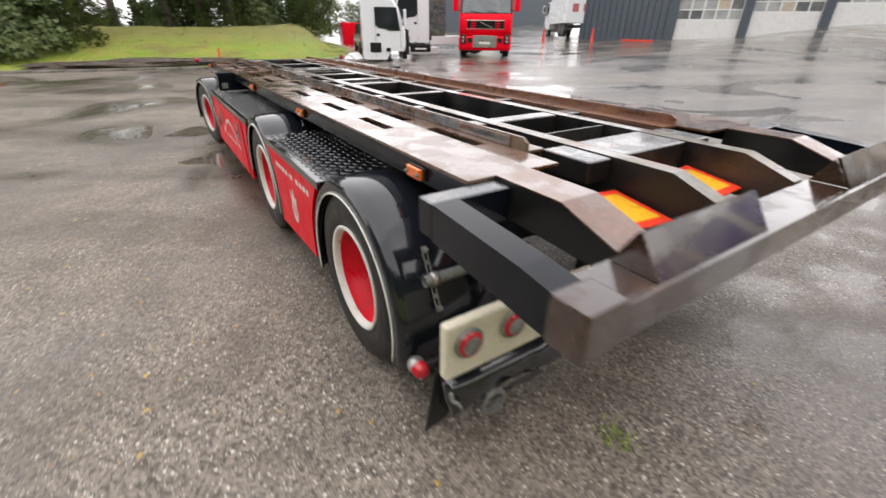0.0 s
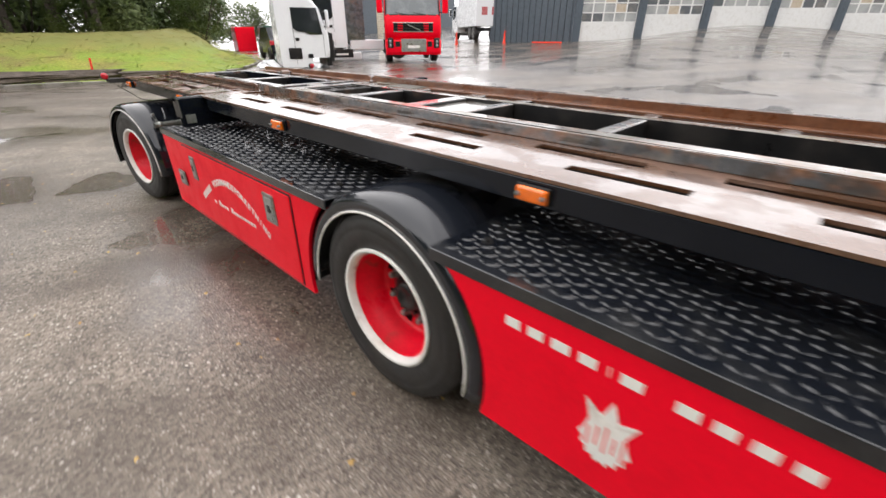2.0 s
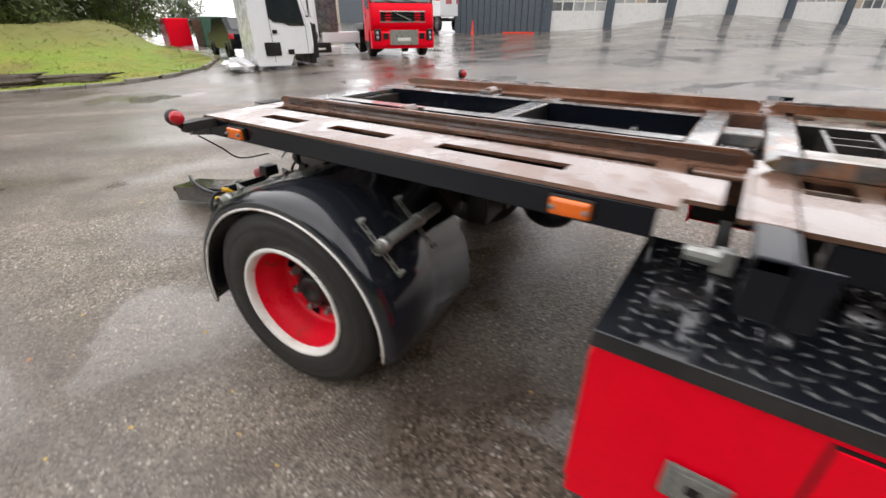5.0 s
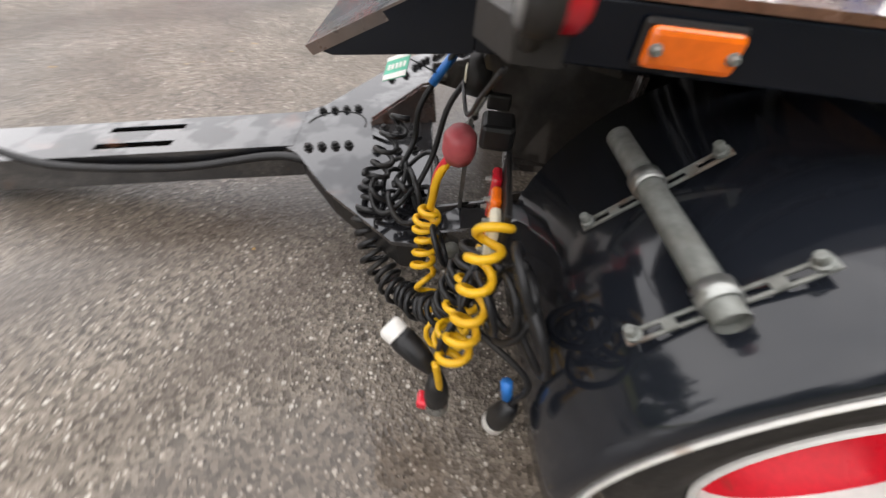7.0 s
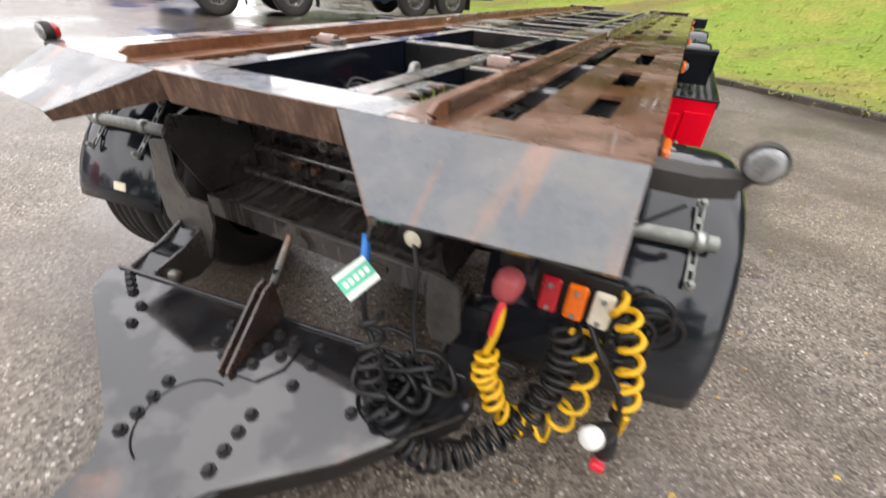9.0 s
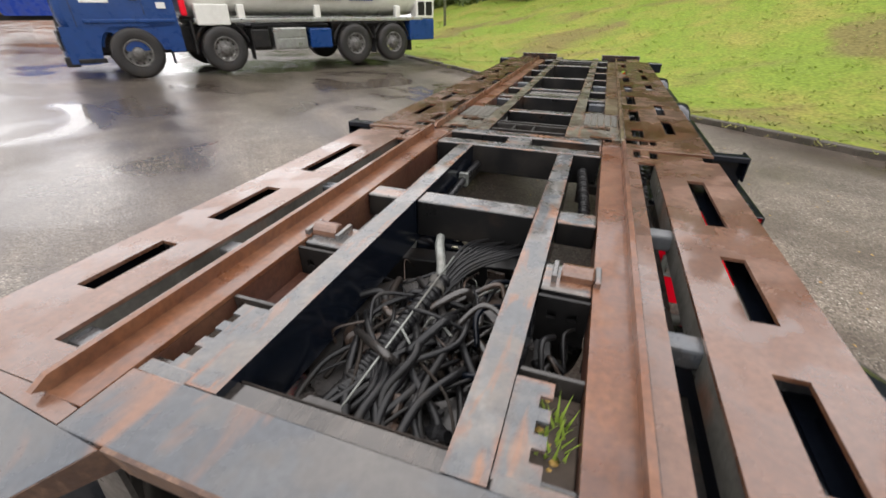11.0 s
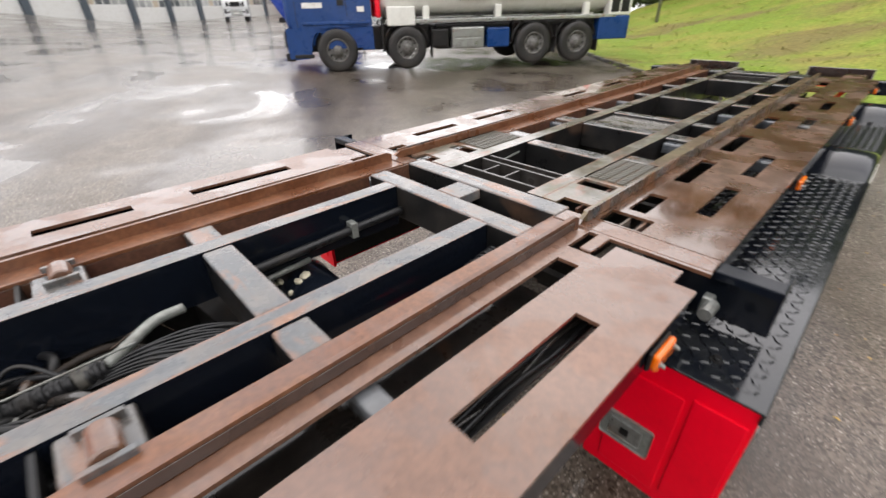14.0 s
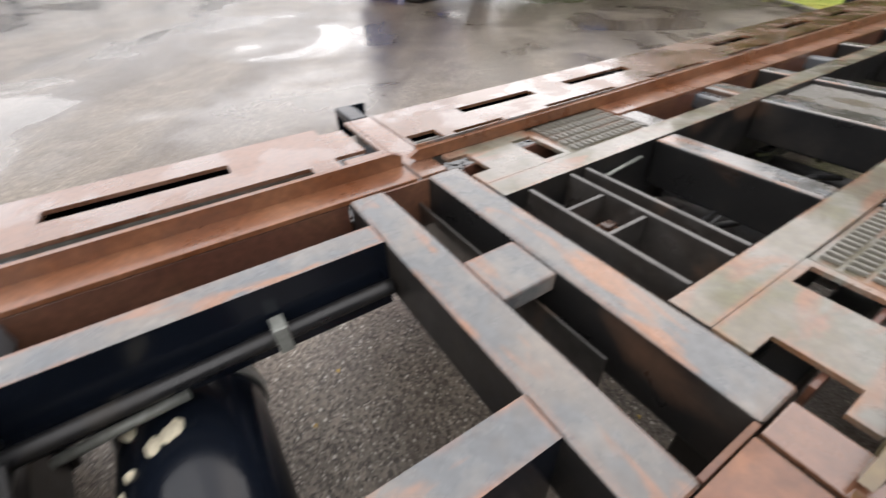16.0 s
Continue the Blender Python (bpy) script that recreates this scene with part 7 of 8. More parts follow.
for v in bm.verts:
    p = v.co * (1 + 0.35 * noise.noise(v.co * 2.3) + 0.15 * noise.noise(v.co * 7))
    v.co = Vector((-1.2 + p.x * 4.4, 24.7 + p.y * 0.6, 0.10 + p.z * 0.26))
tagged(part("soil_mound", bm, SOIL), "low heap of dark soil along the kerb", "soil heap")
for x, y in ((1.0, 24.9), (-7.0, 25.8)):
    bm = bmesh.new()
    lathe(bm, [(0.0005, 0.0), (0.04, 0.0), (0.035, 0.5), (0.0005, 0.52)], 10, m=Matrix.Translation((x, y, 0.22)) @ Matrix.Rotation(radians(-84), 4, "Y"))
    tagged(part("marker_post", bm, RED_FILM), "thin orange-red marker post in the grass", "marker post", "marker posts")


# ---- trees ----
def leaf_cloud(verts, faces, c, r, n, size, flat=1.0):
    for _ in range(n):
        d = Vector((random.gauss(0, 1), random.gauss(0, 1), random.gauss(0, 1)))
        d = d.normalized() * r * random.random() ** 0.4
        p = Vector(c) + Vector((d.x, d.y, d.z * flat))
        a = Vector((random.gauss(0, 1), random.gauss(0, 1), random.gauss(0, 1))).normalized()
        b = a.orthogonal().normalized()
        s = size * random.uniform(0.6, 1.5)
        i = len(verts)
        verts += [p + a * s, p + b * s * 0.55, p - a * s, p - b * s * 0.55]
        faces.append((i, i + 1, i + 2, i + 3))


def tree_meshes(kind, h, seed):
    random.seed(seed)
    bm = bmesh.new()
    verts, faces = [], []
    if kind == "broad":
        trunk = curve([(0, 0, -0.3), (0.1, 0.05, h * 0.25), (-0.05, 0.1, h * 0.5), (0.1, 0, h * 0.8)], 4)
        for i in range(len(trunk) - 1):
            r = 0.22 * (1 - 0.8 * i / len(trunk))
            tube(bm, [trunk[i], trunk[i + 1]], r, 9, caps=False)
        for k in range(11):
            z = h * random.uniform(0.3, 0.8)
            a = random.uniform(0, 6.28)
            L = h * random.uniform(0.18, 0.33)
            end = Vector((L * math.cos(a), L * math.sin(a), z + L * 0.5))
            tube(bm, [(0, 0, z), Vector((0, 0, z)).lerp(end, 0.5) + Vector((0, 0, 0.15)), end], 0.05, 6)
            for j in range(4):
                leaf_cloud(verts, faces, end + Vector((random.gauss(0, 0.5), random.gauss(0, 0.5), random.gauss(0, 0.4))), h * 0.11, 170, 0.10)
        leaf_cloud(verts, faces, (0, 0, h * 0.82), h * 0.2, 700, 0.10)
    elif kind == "pine":
        tube(bm, curve([(0, 0, -0.3), (0.05, 0, h * 0.5), (0, 0.05, h)], 5), 0.17, 9)
        for k in range(26):
            z = h * random.uniform(0.30, 1.0)
            a = random.uniform(0, 6.28)
            L = (h * 1.12 - z) * random.uniform(0.25, 0.48) + 0.3
            end = Vector((L * math.cos(a), L * math.sin(a), z + random.uniform(-0.3, 0.3)))
            tube(bm, [(0, 0, z), end], 0.035, 5)
            for f in (0.5, 0.8, 1.0):
                leaf_cloud(verts, faces, Vector((0, 0, z)).lerp(end, f), 0.55, 130, 0.10, 0.5)
    else:
        for k in range(8):
            a = random.uniform(0, 6.28)
            end = Vector((0.4 * h * math.cos(a), 0.4 * h * math.sin(a), h * random.uniform(0.4, 0.8)))
            tube(bm, [(0, 0, -0.1), end], 0.03, 5)
        for k in range(46):
            a, rr = random.uniform(0, 6.28), h * 0.55 * random.random() ** 0.5
            leaf_cloud(verts, faces, (rr * math.cos(a), rr * math.sin(a), h * random.uniform(0.1, 0.9) * (1 - 0.3 * rr / h)), h * 0.17, 110, 0.085)
    wood = bpy.data.meshes.new("trunk")
    bm.to_mesh(wood)
    bm.free()
    wood.materials.append(BARK)
    crown = bpy.data.meshes.new("crown")
    crown.from_pydata([tuple(v) for v in verts], [], faces)
    crown.materials.append(LEAF_DARK if kind == "pine" else LEAF)
    return wood, crown


TREES = {"broad": [tree_meshes("broad", 8, 11), tree_meshes("broad", 7, 12)], "pine": [tree_meshes("pine", 10, 21), tree_meshes("pine", 9, 22)], "bush": [tree_meshes("bush", 3, 31), tree_meshes("bush", 3, 32)]}
LABELS = {"broad": ("broadleaf_tree", "broadleaf tree with a dense green crown", "tree"), "pine": ("pine_tree", "dark pine tree with a bare trunk", "tree"), "bush": ("bush", "dense dark green bush", "bush")}


def plant(kind, i, x, y, z, s, turn):
    name, label, cat = LABELS[kind]
    wood, crown = TREES[kind][i % 2]
    t = thing(name, (x, y, z), label, cat, cat + "s behind the bank")
    m = Matrix.Translation((x, y, z)) @ Matrix.Rotation(turn, 4, "Z") @ Matrix.Scale(s, 4)
    hang("trunk", wood, t, m)
    hang("crown", crown, t, m)


random.seed(5)
for i, (x, y, kind, s) in enumerate(((-3.0, 40, "pine", 1.0), (0.2, 42, "pine", 1.1), (2.6, 41, "broad", 1.1), (-6.5, 41, "broad", 1.2), (-10, 42, "pine", 1.0), (5.0, 44, "pine", 1.0), (7.0, 47, "broad", 1.0), (-14, 40, "broad", 1.1), (-18, 39, "pine", 1.1), (4.2, 39, "pine", 0.8), (9.5, 52, "broad", 0.8), (-22, 42, "broad", 1.2), (-1.6, 46, "broad", 1.1), (-8, 47, "pine", 1.2))):
    plant(kind, i, x, y, 1.2, s * 1.45, i * 1.7)
for i, (x, y, kind, s) in enumerate(((12.6, 46.5, "bush", 1.5), (10.6, 47.5, "broad", 0.75), (14.0, 49.5, "broad", 0.7), (19.0, 52.0, "bush", 1.3))):
    plant(kind, i, x, y, 1.0, s, i * 2.3)
for i in range(16):
    plant("bush", i, -24 + 2.3 * i, 40 + (i % 3) * 2.0, 1.3, (1.1 + 0.35 * (i % 3)) * (0.5 if 4 < i < 11 else 1.0), i * 1.9)
for i, (x, y, s) in enumerate(((-6.8, 29.5, 1.3), (-9.5, 29.0, 1.5), (-12.5, 30.0, 1.5), (-8.0, 32.0, 1.6), (-15.5, 30.5, 1.5), (-5.0, 31.5, 1.1))):
    plant("bush", i, x, y, 0.3, s, i * 2.1)
for i in range(20):
    x = -26 + i * 2.7
    y = -21 - 0.5 * (x + 2) * 0.9 + (i % 3) * 1.8
    plant(("pine", "broad", "bush")[i % 3], i, x, y, 2.4, (1.35, 1.4, 1.9)[i % 3], i * 1.3)
    plant(("broad", "pine", "broad")[i % 3], i, x + 1.1, y - 5.0, 2.4, (1.5, 1.6, 1.4)[i % 3], i * 2.1)

for i in range(26):
    x = -18 + i * 1.5
    plant("bush", i, x, -19.6 - 0.45 * (x + 2) + 0.9 * (i % 3), 1.7, 1.15 + 0.2 * (i % 4), i * 1.1)

for i in range(22):
    x = 20 + i * 1.7
    y = -27 - 0.42 * (x - 20) + 1.2 * (i % 2)
    plant("bush", i, x, y, ground_height(x, y) - 0.2, 1.5 + 0.25 * (i % 3), i * 1.4)
    if i % 2:
        plant(("broad", "pine")[i // 2 % 2], i // 2, x, y - 4, ground_height(x, y) - 0.2, 1.3, i * 0.8)


# unseen trees added to the west to keep bright sky out of reflections
for i in range(16):
    plant(("bush", "broad", "pine", "bush")[i % 4], i, -11 - 2.1 * i + 1.5 * (i % 2), 1.5 + 1.35 * i, 1.0, (2.0, 1.2, 1.1, 1.7)[i % 4], i * 0.9)


# ---- workshop hall ----
def workshop():
    c0, d = Vector((31.5, 21.5, 0)), Vector((0.62, -0.785, 0)).normalized()
    back = Vector((-d.y, d.x, 0))
    m0 = Matrix(((d.x, back.x, 0, c0.x), (d.y, back.y, 0, c0.y), (0, 0, 1, 0), (0, 0, 0, 1)))
    hall = thing("workshop_hall", (31.5, 21.5, 1.4), "long workshop hall with white sectional doors between dark slate pillars", "building")
    bay, bays, H = 4.7, 12, 6.2
    def gz(s):
        p = m0 @ Vector((s, 0, 0))
        return ground_height(p.x, p.y)
    bm = bmesh.new()
    L = bay * bays
    a = [(0, 0.5, 0), (L, 0.5, 0), (L, 14, 0), (0, 14, 0)]
    lo = [bm.verts.new((x, y, gz(x) - 0.5)) for x, y, z in a]
    hi = [bm.verts.new((x, y, gz(0) + 0.02 * x + H)) for x, y, z in a]
    bm.faces.new(lo)
    bm.faces.new(hi)
    for i in range(4):
        bm.faces.new((lo[i], lo[(i + 1) % 4], hi[(i + 1) % 4], hi[i]))
    bm.transform(m0)
    part("hall_wall", bm, SLATE, hall, "dark slate wall cladding")
    bm = bmesh.new()
    box(bm, -0.2, L + 0.2, -0.1, 14.2, gz(0) + H + 0.55, gz(0) + H + 0.8)
    box(bm, -0.2, L + 0.2, 0.0, 0.5, gz(0) + 4.4, gz(0) + H + 1.4)
    bm.transform(m0)
    part("roof_fascia", bm, SLATE, hall, "dark roof edge")
    for k in range(bays + 1):
        s = k * bay
        bm = bmesh.new()
        box(bm, s - 0.28, s + 0.28, -0.12, 0.5, gz(s) - 0.4, gz(s) + H, bevel=0.02)
        bm.transform(m0)
        part("pillar", bm, SLATE, hall, "dark slate pillar")
    for k in range(bays):
        s0, s1 = k * bay + 0.28, (k + 1) * bay - 0.28
        zb = gz((s0 + s1) / 2)
        bm = bmesh.new()
        box(bm, s0, s1, 0.12, 0.20, zb - 0.35, zb + 1.22, bevel=0.01)
        box(bm, s0, s1, 0.12, 0.20, zb + 3.2, zb + 4.4, bevel=0.01)
        for z in (1.22, 1.85, 2.5, 3.12):
            box(bm, s0, s1, 0.12, 0.20, zb + z, zb + z + 0.08)
        for j in range(6):
            x = s0 + (s1 - s0) * j / 5
            box(bm, max(x - 0.05, s0), min(x + 0.05, s1), 0.122, 0.198, zb + 1.22, zb + 3.2)
        bm.transform(m0)
        dr = part("sectional_door", bm, DOOR_WHITE, hall, "white sectional door with window rows")
        for j in range(5):
            for z in (1.3, 1.93, 2.58):
                bm = bmesh.new()
                w = (s1 - s0) / 5
                box(bm, s0 + w * j + 0.05, s0 + w * (j + 1) - 0.05, 0.15, 0.17, zb + z, zb + z + 0.54)
                bm.transform(m0)
                # pane colours vary to paint reflections and light in the glass
                part("pane", bm, (PANE_PALE, PANE_GREY, BEIGE, PANE_PALE, PANE_PALE, PANE_GREY, PANE_PALE)[(3 * j + 5 * k + int(z * 4)) % 7], dr)
    # end wall, facing the yard
    e1 = Vector((30.2, 29.0, 0))
    bm = bmesh.new()
    v = (e1 - c0)
    n = Vector((v.y, -v.x, 0)).normalized()
    for t in np.linspace(0, 1, 16)[:-1]:
        p, q = c0 + v * t, c0 + v * (t + 1 / 15 - 0.006)
        f = [p, q, q + n * 0.5, p + n * 0.5]
        lo = [bm.verts.new((u.x, u.y, 0.6)) for u in f]
        hi = [bm.verts.new((u.x, u.y, 7.5)) for u in f]
        bm.faces.new(hi)
        for i in range(4):
            bm.faces.new((lo[i], lo[(i + 1) % 4], hi[(i + 1) % 4], hi[i]))
    part("end_cladding", bm, SLATE, hall, "dark slate trapezoid cladding")


workshop()

# far sheds beyond the yard
def shed(name, x0, x1, y0, y1, h, mat_, label, door=None):
    s = thing(name, ((x0 + x1) / 2, (y0 + y1) / 2, 1.5), label, "building")
    bm = boxes((x0, x1, y0, y1, 0.5, h), bevel=0.03)
    part("shed_wall", bm, mat_, s)
    bm = boxes((x0 - 0.2, x1 + 0.2, y0 - 0.2, y1 + 0.2, h, h + 0.3), bevel=0.03)
    part("shed_roof", bm, SLATE, s)
    if door:
        bm = bmesh.new()
        for k in range(12):
            box(bm, door[0], door[1], y0 - 0.05, y0 + 0.02, 1.6 + 0.33 * k, 1.9 + 0.33 * k, bevel=0.01)
        part("shutter_door", bm, BEIGE, s, "beige slatted shutter door")


shed("far_shed", 38, 62, 62, 70, 8.5, SLATE, "grey-blue shed with a beige shutter door", (44, 48))
shed("far_brick_building", 60, 75, -28, -24, 6.5, BRICK_FAR, "reddish brick building far across the yard")
shed("far_hall", 70, 82, -46, -30, 7.0, SLATE, "dark slate far hall across the yard")


# ---- vehicles ----
def truck_wheel_meshes():
    out = []
    bm = bmesh.new()
    lathe(bm, [(0.28, -0.14), (0.33, -0.155), (0.45, -0.16), (0.50, -0.14), (0.52, -0.10), (0.52, 0.10), (0.50, 0.14), (0.28, 0.14)], 40)
    out.append((bm, RUBBER, "truck_tyre"))
    bm = bmesh.new()
    lathe(bm, [(0.28, -0.14), (0.29, -0.15), (0.26, -0.14), (0.24, -0.09), (0.20, -0.075), (0.13, -0.10), (0.12, -0.15), (0.10, -0.18), (0.0005, -0.185)], 30, skip=lambda i, k: i == 3 and k % 3 == 0)
    out.append((bm, RIM_DIRTY, "truck_rim"))
    res = []
    for bm, mat_, name in out:
        me = bpy.data.meshes.new(name)
        bmesh.ops.recalc_face_normals(bm, faces=bm.faces)
        bm.to_mesh(me)
        bm.free()
        for p in me.polygons:
            p.use_smooth = True
        me.materials.append(mat_)
        res.append(me)
    return res


TT, TR = truck_wheel_meshes()


def put(name, bm, mat_, parent, m, label="", smooth=False):
    bm.transform(m)
    return part(name, bm, mat_, parent, label, smooth=smooth)


def truck_wheel(t, m, x, y):
    """x to the vehicle's right, y ahead."""
    mm = m @ Matrix.Translation((x, y, 0.52))
    if x > 0:
        mm = mm @ Matrix.Rotation(math.pi, 4, "Z")
    w = hang("wheel", TR, t, mm, "steel truck wheel with a black tyre")
    hang("tyre", TT, w, mm)


def cab(t, m, paint, front=1.45, rear=-0.75, z0=0.95, h=2.55, wide=2.45, low=None, belt=0.98, glass=0.92, visor=True):
    """A lorry cab, rounded in plan and at the roof; local y ahead of the front axle, x to the right."""
    w = wide / 2
    zb, zt, zr = z0 + belt, z0 + belt + glass, z0 + h
    prof = [(front - 0.02, z0), (front + 0.03, z0 + 0.30), (front + 0.02, zb - 0.16), (front - 0.04, zb - 0.03), (front - 0.08, zb + 0.02), (front - 0.30, zt), (front - 0.36, zt + 0.06),
            (front - 0.55, zt + 0.5 * (zr - zt)), (front - 0.95, zr - 0.05), (front - 1.30, zr), (rear + 0.15, zr), (rear + 0.03, zr - 0.10), (rear, zr - 0.30), (rear, z0 - 0.30), (rear + 0.06, z0 - 0.38), (front - 1.02, z0 - 0.38), (front - 0.88, z0 - 0.20), (front - 0.80, z0)]
    stations = (-1.0, -0.97, -0.88, -0.5, 0.5, 0.88, 0.97, 1.0)

    def place(x, y, z):
        """Draws a point in where the sides lean in, the front corners round off and the roof edges drop."""
        f = abs(x) / w
        back = np.interp(f, [0, 0.5, 0.88, 0.97, 1.0], [0, 0, 0.035, 0.09, 0.17])
        drop = np.interp(f, [0, 0.5, 0.88, 0.97, 1.0], [0, 0, 0.02, 0.07, 0.16])
        lean = 1 - 0.05 * max(0.0, min(1.0, (z - zb) / (zr - zb)))
        ahead = max(0.0, min(1.0, (y - front + 1.0) / 0.5))
        up = max(0.0, min(1.0, (z - zr + 0.45) / 0.45))
        return (x * lean, y - back * ahead, z - drop * up)
    bm = bmesh.new()
    rings = [[bm.verts.new(place(k * w, y, z)) for y, z in prof] for k in stations]
    n = len(prof)
    for p, q in zip(rings, rings[1:]):
        for i in range(n):
            bm.faces.new((p[i], p[(i + 1) % n], q[(i + 1) % n], q[i]))
    bm.faces.new(rings[0][::-1])
    bm.faces.new(rings[-1])
    c = put("cab", bm, paint, t, m, smooth=True)
    for p in c.data.polygons:
        if len(p.vertices) > 4:
            p.use_smooth = False
    xs = [-0.97, -0.93, -0.8, -0.4, 0.0, 0.4, 0.8, 0.93, 0.97]
    def band(name, mat_, y0, za, y1, zc, lift, x_cut=1.0, label="", parent=t):
        """A strip across the front that follows the cab's curve."""
        b2 = bmesh.new()
        rows = []
        for y, z in ((y0, za), (y1, zc)):
            rows.append([Vector(place(x * w * x_cut, y, z)) + Vector((0, lift, lift * 0.3)) for x in xs])
        back_ = [[v - Vector((0, 0.02, 0.0)) for v in r_] for r_ in rows]
        f0, f1 = [b2.verts.new(v) for v in rows[0]], [b2.verts.new(v) for v in rows[1]]
        g0, g1 = [b2.verts.new(v) for v in back_[0]], [b2.verts.new(v) for v in back_[1]]
        for i in range(len(xs) - 1):
            b2.faces.new((f0[i], f0[i + 1], f1[i + 1], f1[i]))
            b2.faces.new((f0[i], g0[i], g0[i + 1], f0[i + 1]))
            b2.faces.new((f1[i], f1[i + 1], g1[i + 1], g1[i]))
        return put(name, b2, mat_, parent, m, label)
    band("windscreen_frame", BLACK_DULL, front - 0.075, zb + 0.0, front - 0.305, zt + 0.03, 0.006, label="black windscreen surround")
    ws = band("windscreen", SCREEN, front - 0.085, zb + 0.05, front - 0.29, zt - 0.03, 0.014, 0.965, "dark windscreen")
    for x in (-0.45, 0.35):
        b2 = bmesh.new()
        tube(b2, [(x - 0.05, front - 0.05, zb + 0.05), (x + 0.42, front - 0.075, zb + 0.13)], 0.012, 6)
        put("wiper", b2, BLACK_DULL, ws, m, "black wiper")
    for s in (-1, 1):
        def side_plate(name, pts, mat_, out=0.012, label="", parent=t):
            b2 = bmesh.new()
            prism(b2, pts, "x", -0.012, out)
            for v in b2.verts:
                v.co.x = s * (w * (1 - 0.05 * max(0.0, min(1.0, (v.co.z - zb) / (zr - zb)))) + v.co.x)
            return put(name, b2, mat_, parent, m, label)
        door = [(front - 0.34, zb - 0.14), (front - 0.50, zt - 0.02), (front - 1.52, zt - 0.02), (front - 1.52, zb + 0.10), (front - 1.36, zb - 0.02), (front - 1.05, zb - 0.05), (front - 0.85, zb - 0.14)]
        side_plate("window_frame", [(y + (0.03 if y > front - 0.8 else -0.03), z + (0.03 if z > zb + 0.3 else -0.03)) for y, z in door], BLACK_DULL, 0.006)
        side_plate("side_window", door, GLASS_DARK, 0.010, "dark side window")
        for gy, g0, g1 in ((front - 1.56, z0 - 0.25, zt), (front - 0.30, z0 + 0.02, zb - 0.14)):
            side_plate("door_gap", [(gy, g0), (gy + 0.014, g0), (gy + 0.014, g1), (gy, g1)], BLACK_DULL, 0.003)
        side_plate("door_handle", [(front - 1.50, zb - 0.42), (front - 1.34, zb - 0.42), (front - 1.34, zb - 0.30), (front - 1.50, zb - 0.30)], BLACK_DULL, 0.012)
        b2 = bmesh.new()
        box(b2, *span(s, w + 0.06, w + 0.30), front - 0.16, front - 0.02, zb + 0.10, zb + 0.78, bevel=0.05)
        mir = put("mirror", b2, paint if paint is not BLUE_PAINT else BLACK_DULL, t, m, "wing mirror housing")
        b2 = boxes((*span(s, w + 0.09, w + 0.27), front - 0.172, front - 0.158, zb + 0.16, zb + 0.72), bevel=0.003)
        put("mirror_glass", b2, GLASS_DARK, mir, m)
        for z in (zb + 0.14, zb + 0.72):
            b2 = bmesh.new()
            tube(b2, [(s * (w - 0.06), front - 0.22, z), (s * (w + 0.12), front - 0.08, z)], 0.022, 8)
            put("mirror_arm", b2, BLACK_DULL, mir, m)
    if low is not None:
        g = band("grille", BLACK_DULL, front + 0.02, z0 + 0.30, front + 0.012, zb - 0.26, 0.012, 0.72, "dark radiator grille")
        band("grille_frame", STEEL, front + 0.02, zb - 0.28, front + 0.012, zb - 0.25, 0.022, 0.73, parent=g)
        band("grille_frame", STEEL, front + 0.02, z0 + 0.27, front + 0.02, z0 + 0.30, 0.022, 0.73, parent=g)
        for k in range(3):
            z = z0 + 0.36 + 0.09 * k
            band("grille_bar", BLACK, front + 0.022, z, front + 0.022, z + 0.04, 0.02, 0.70, parent=g)
        bm = bmesh.new()
        lower = [(front - 0.30, 0.34), (front + 0.04, 0.34), (front + 0.10, 0.46), (front + 0.11, z0 - 0.08), (front + 0.06, z0 - 0.015), (front - 0.30, z0 - 0.015)]
        rr = [[bm.verts.new(place(k * w, y, z)) for y, z in lower] for k in stations]
        for p, q in zip(rr, rr[1:]):
            for i in range(6):
                bm.faces.new((p[i], p[(i + 1) % 6], q[(i + 1) % 6], q[i]))
        bm.faces.new(rr[0][::-1])
        bm.faces.new(rr[-1])
        b = put("bumper", bm, low, t, m, "painted bumper")
        bm = boxes((-0.55, 0.55, front + 0.10, front + 0.125, 0.46, z0 + 0.02), bevel=0.01)
        put("plate_panel", bm, STEEL, b, m, "grey panel with a number plate")
        bm = boxes((-0.26, 0.26, front + 0.125, front + 0.132, 0.60, 0.71), bevel=0.005)
        put("plate_bar", bm, WHITE, b, m, "plain pale number plate bar")
        for s in (-1, 1):
            bm = boxes((*span(s, w - 0.36, w - 0.10), front + 0.02, front + 0.10, 0.60, z0 + 0.06), bevel=0.04)
            bm.transform(Matrix.Translation((s * (w - 0.2), front, 0)) @ Matrix.Rotation(-s * 0.22, 4, "Z") @ Matrix.Translation((-s * (w - 0.2), -front, 0)))
            hl = put("headlight", bm, BLACK_DULL, b, m, "dark headlight housing")
            for z in (0.70, 0.86):
                bm = bmesh.new()
                lathe(bm, [(0.075, 0.0), (0.07, -0.02), (0.0005, -0.03)], 16, m=Matrix.Translation((s * (w - 0.22), front + 0.09, z)) @ Matrix.Rotation(radians(-90), 4, "Z"))
                put("headlight_lens", bm, CLEAR_LENS, hl, m, "clear headlight", smooth=True)
            bm = boxes((*span(s, 0.60, 0.80), front + 0.095, front + 0.116, 0.66, z0 - 0.08), bevel=0.01)
            put("air_inlet", bm, BLACK_DULL, b, m)
    if visor:
        band("sun_visor", paint, front - 0.26, zt - 0.02, front - 0.34, zt + 0.14, 0.09, 0.98, "visor above the windscreen")
    return c


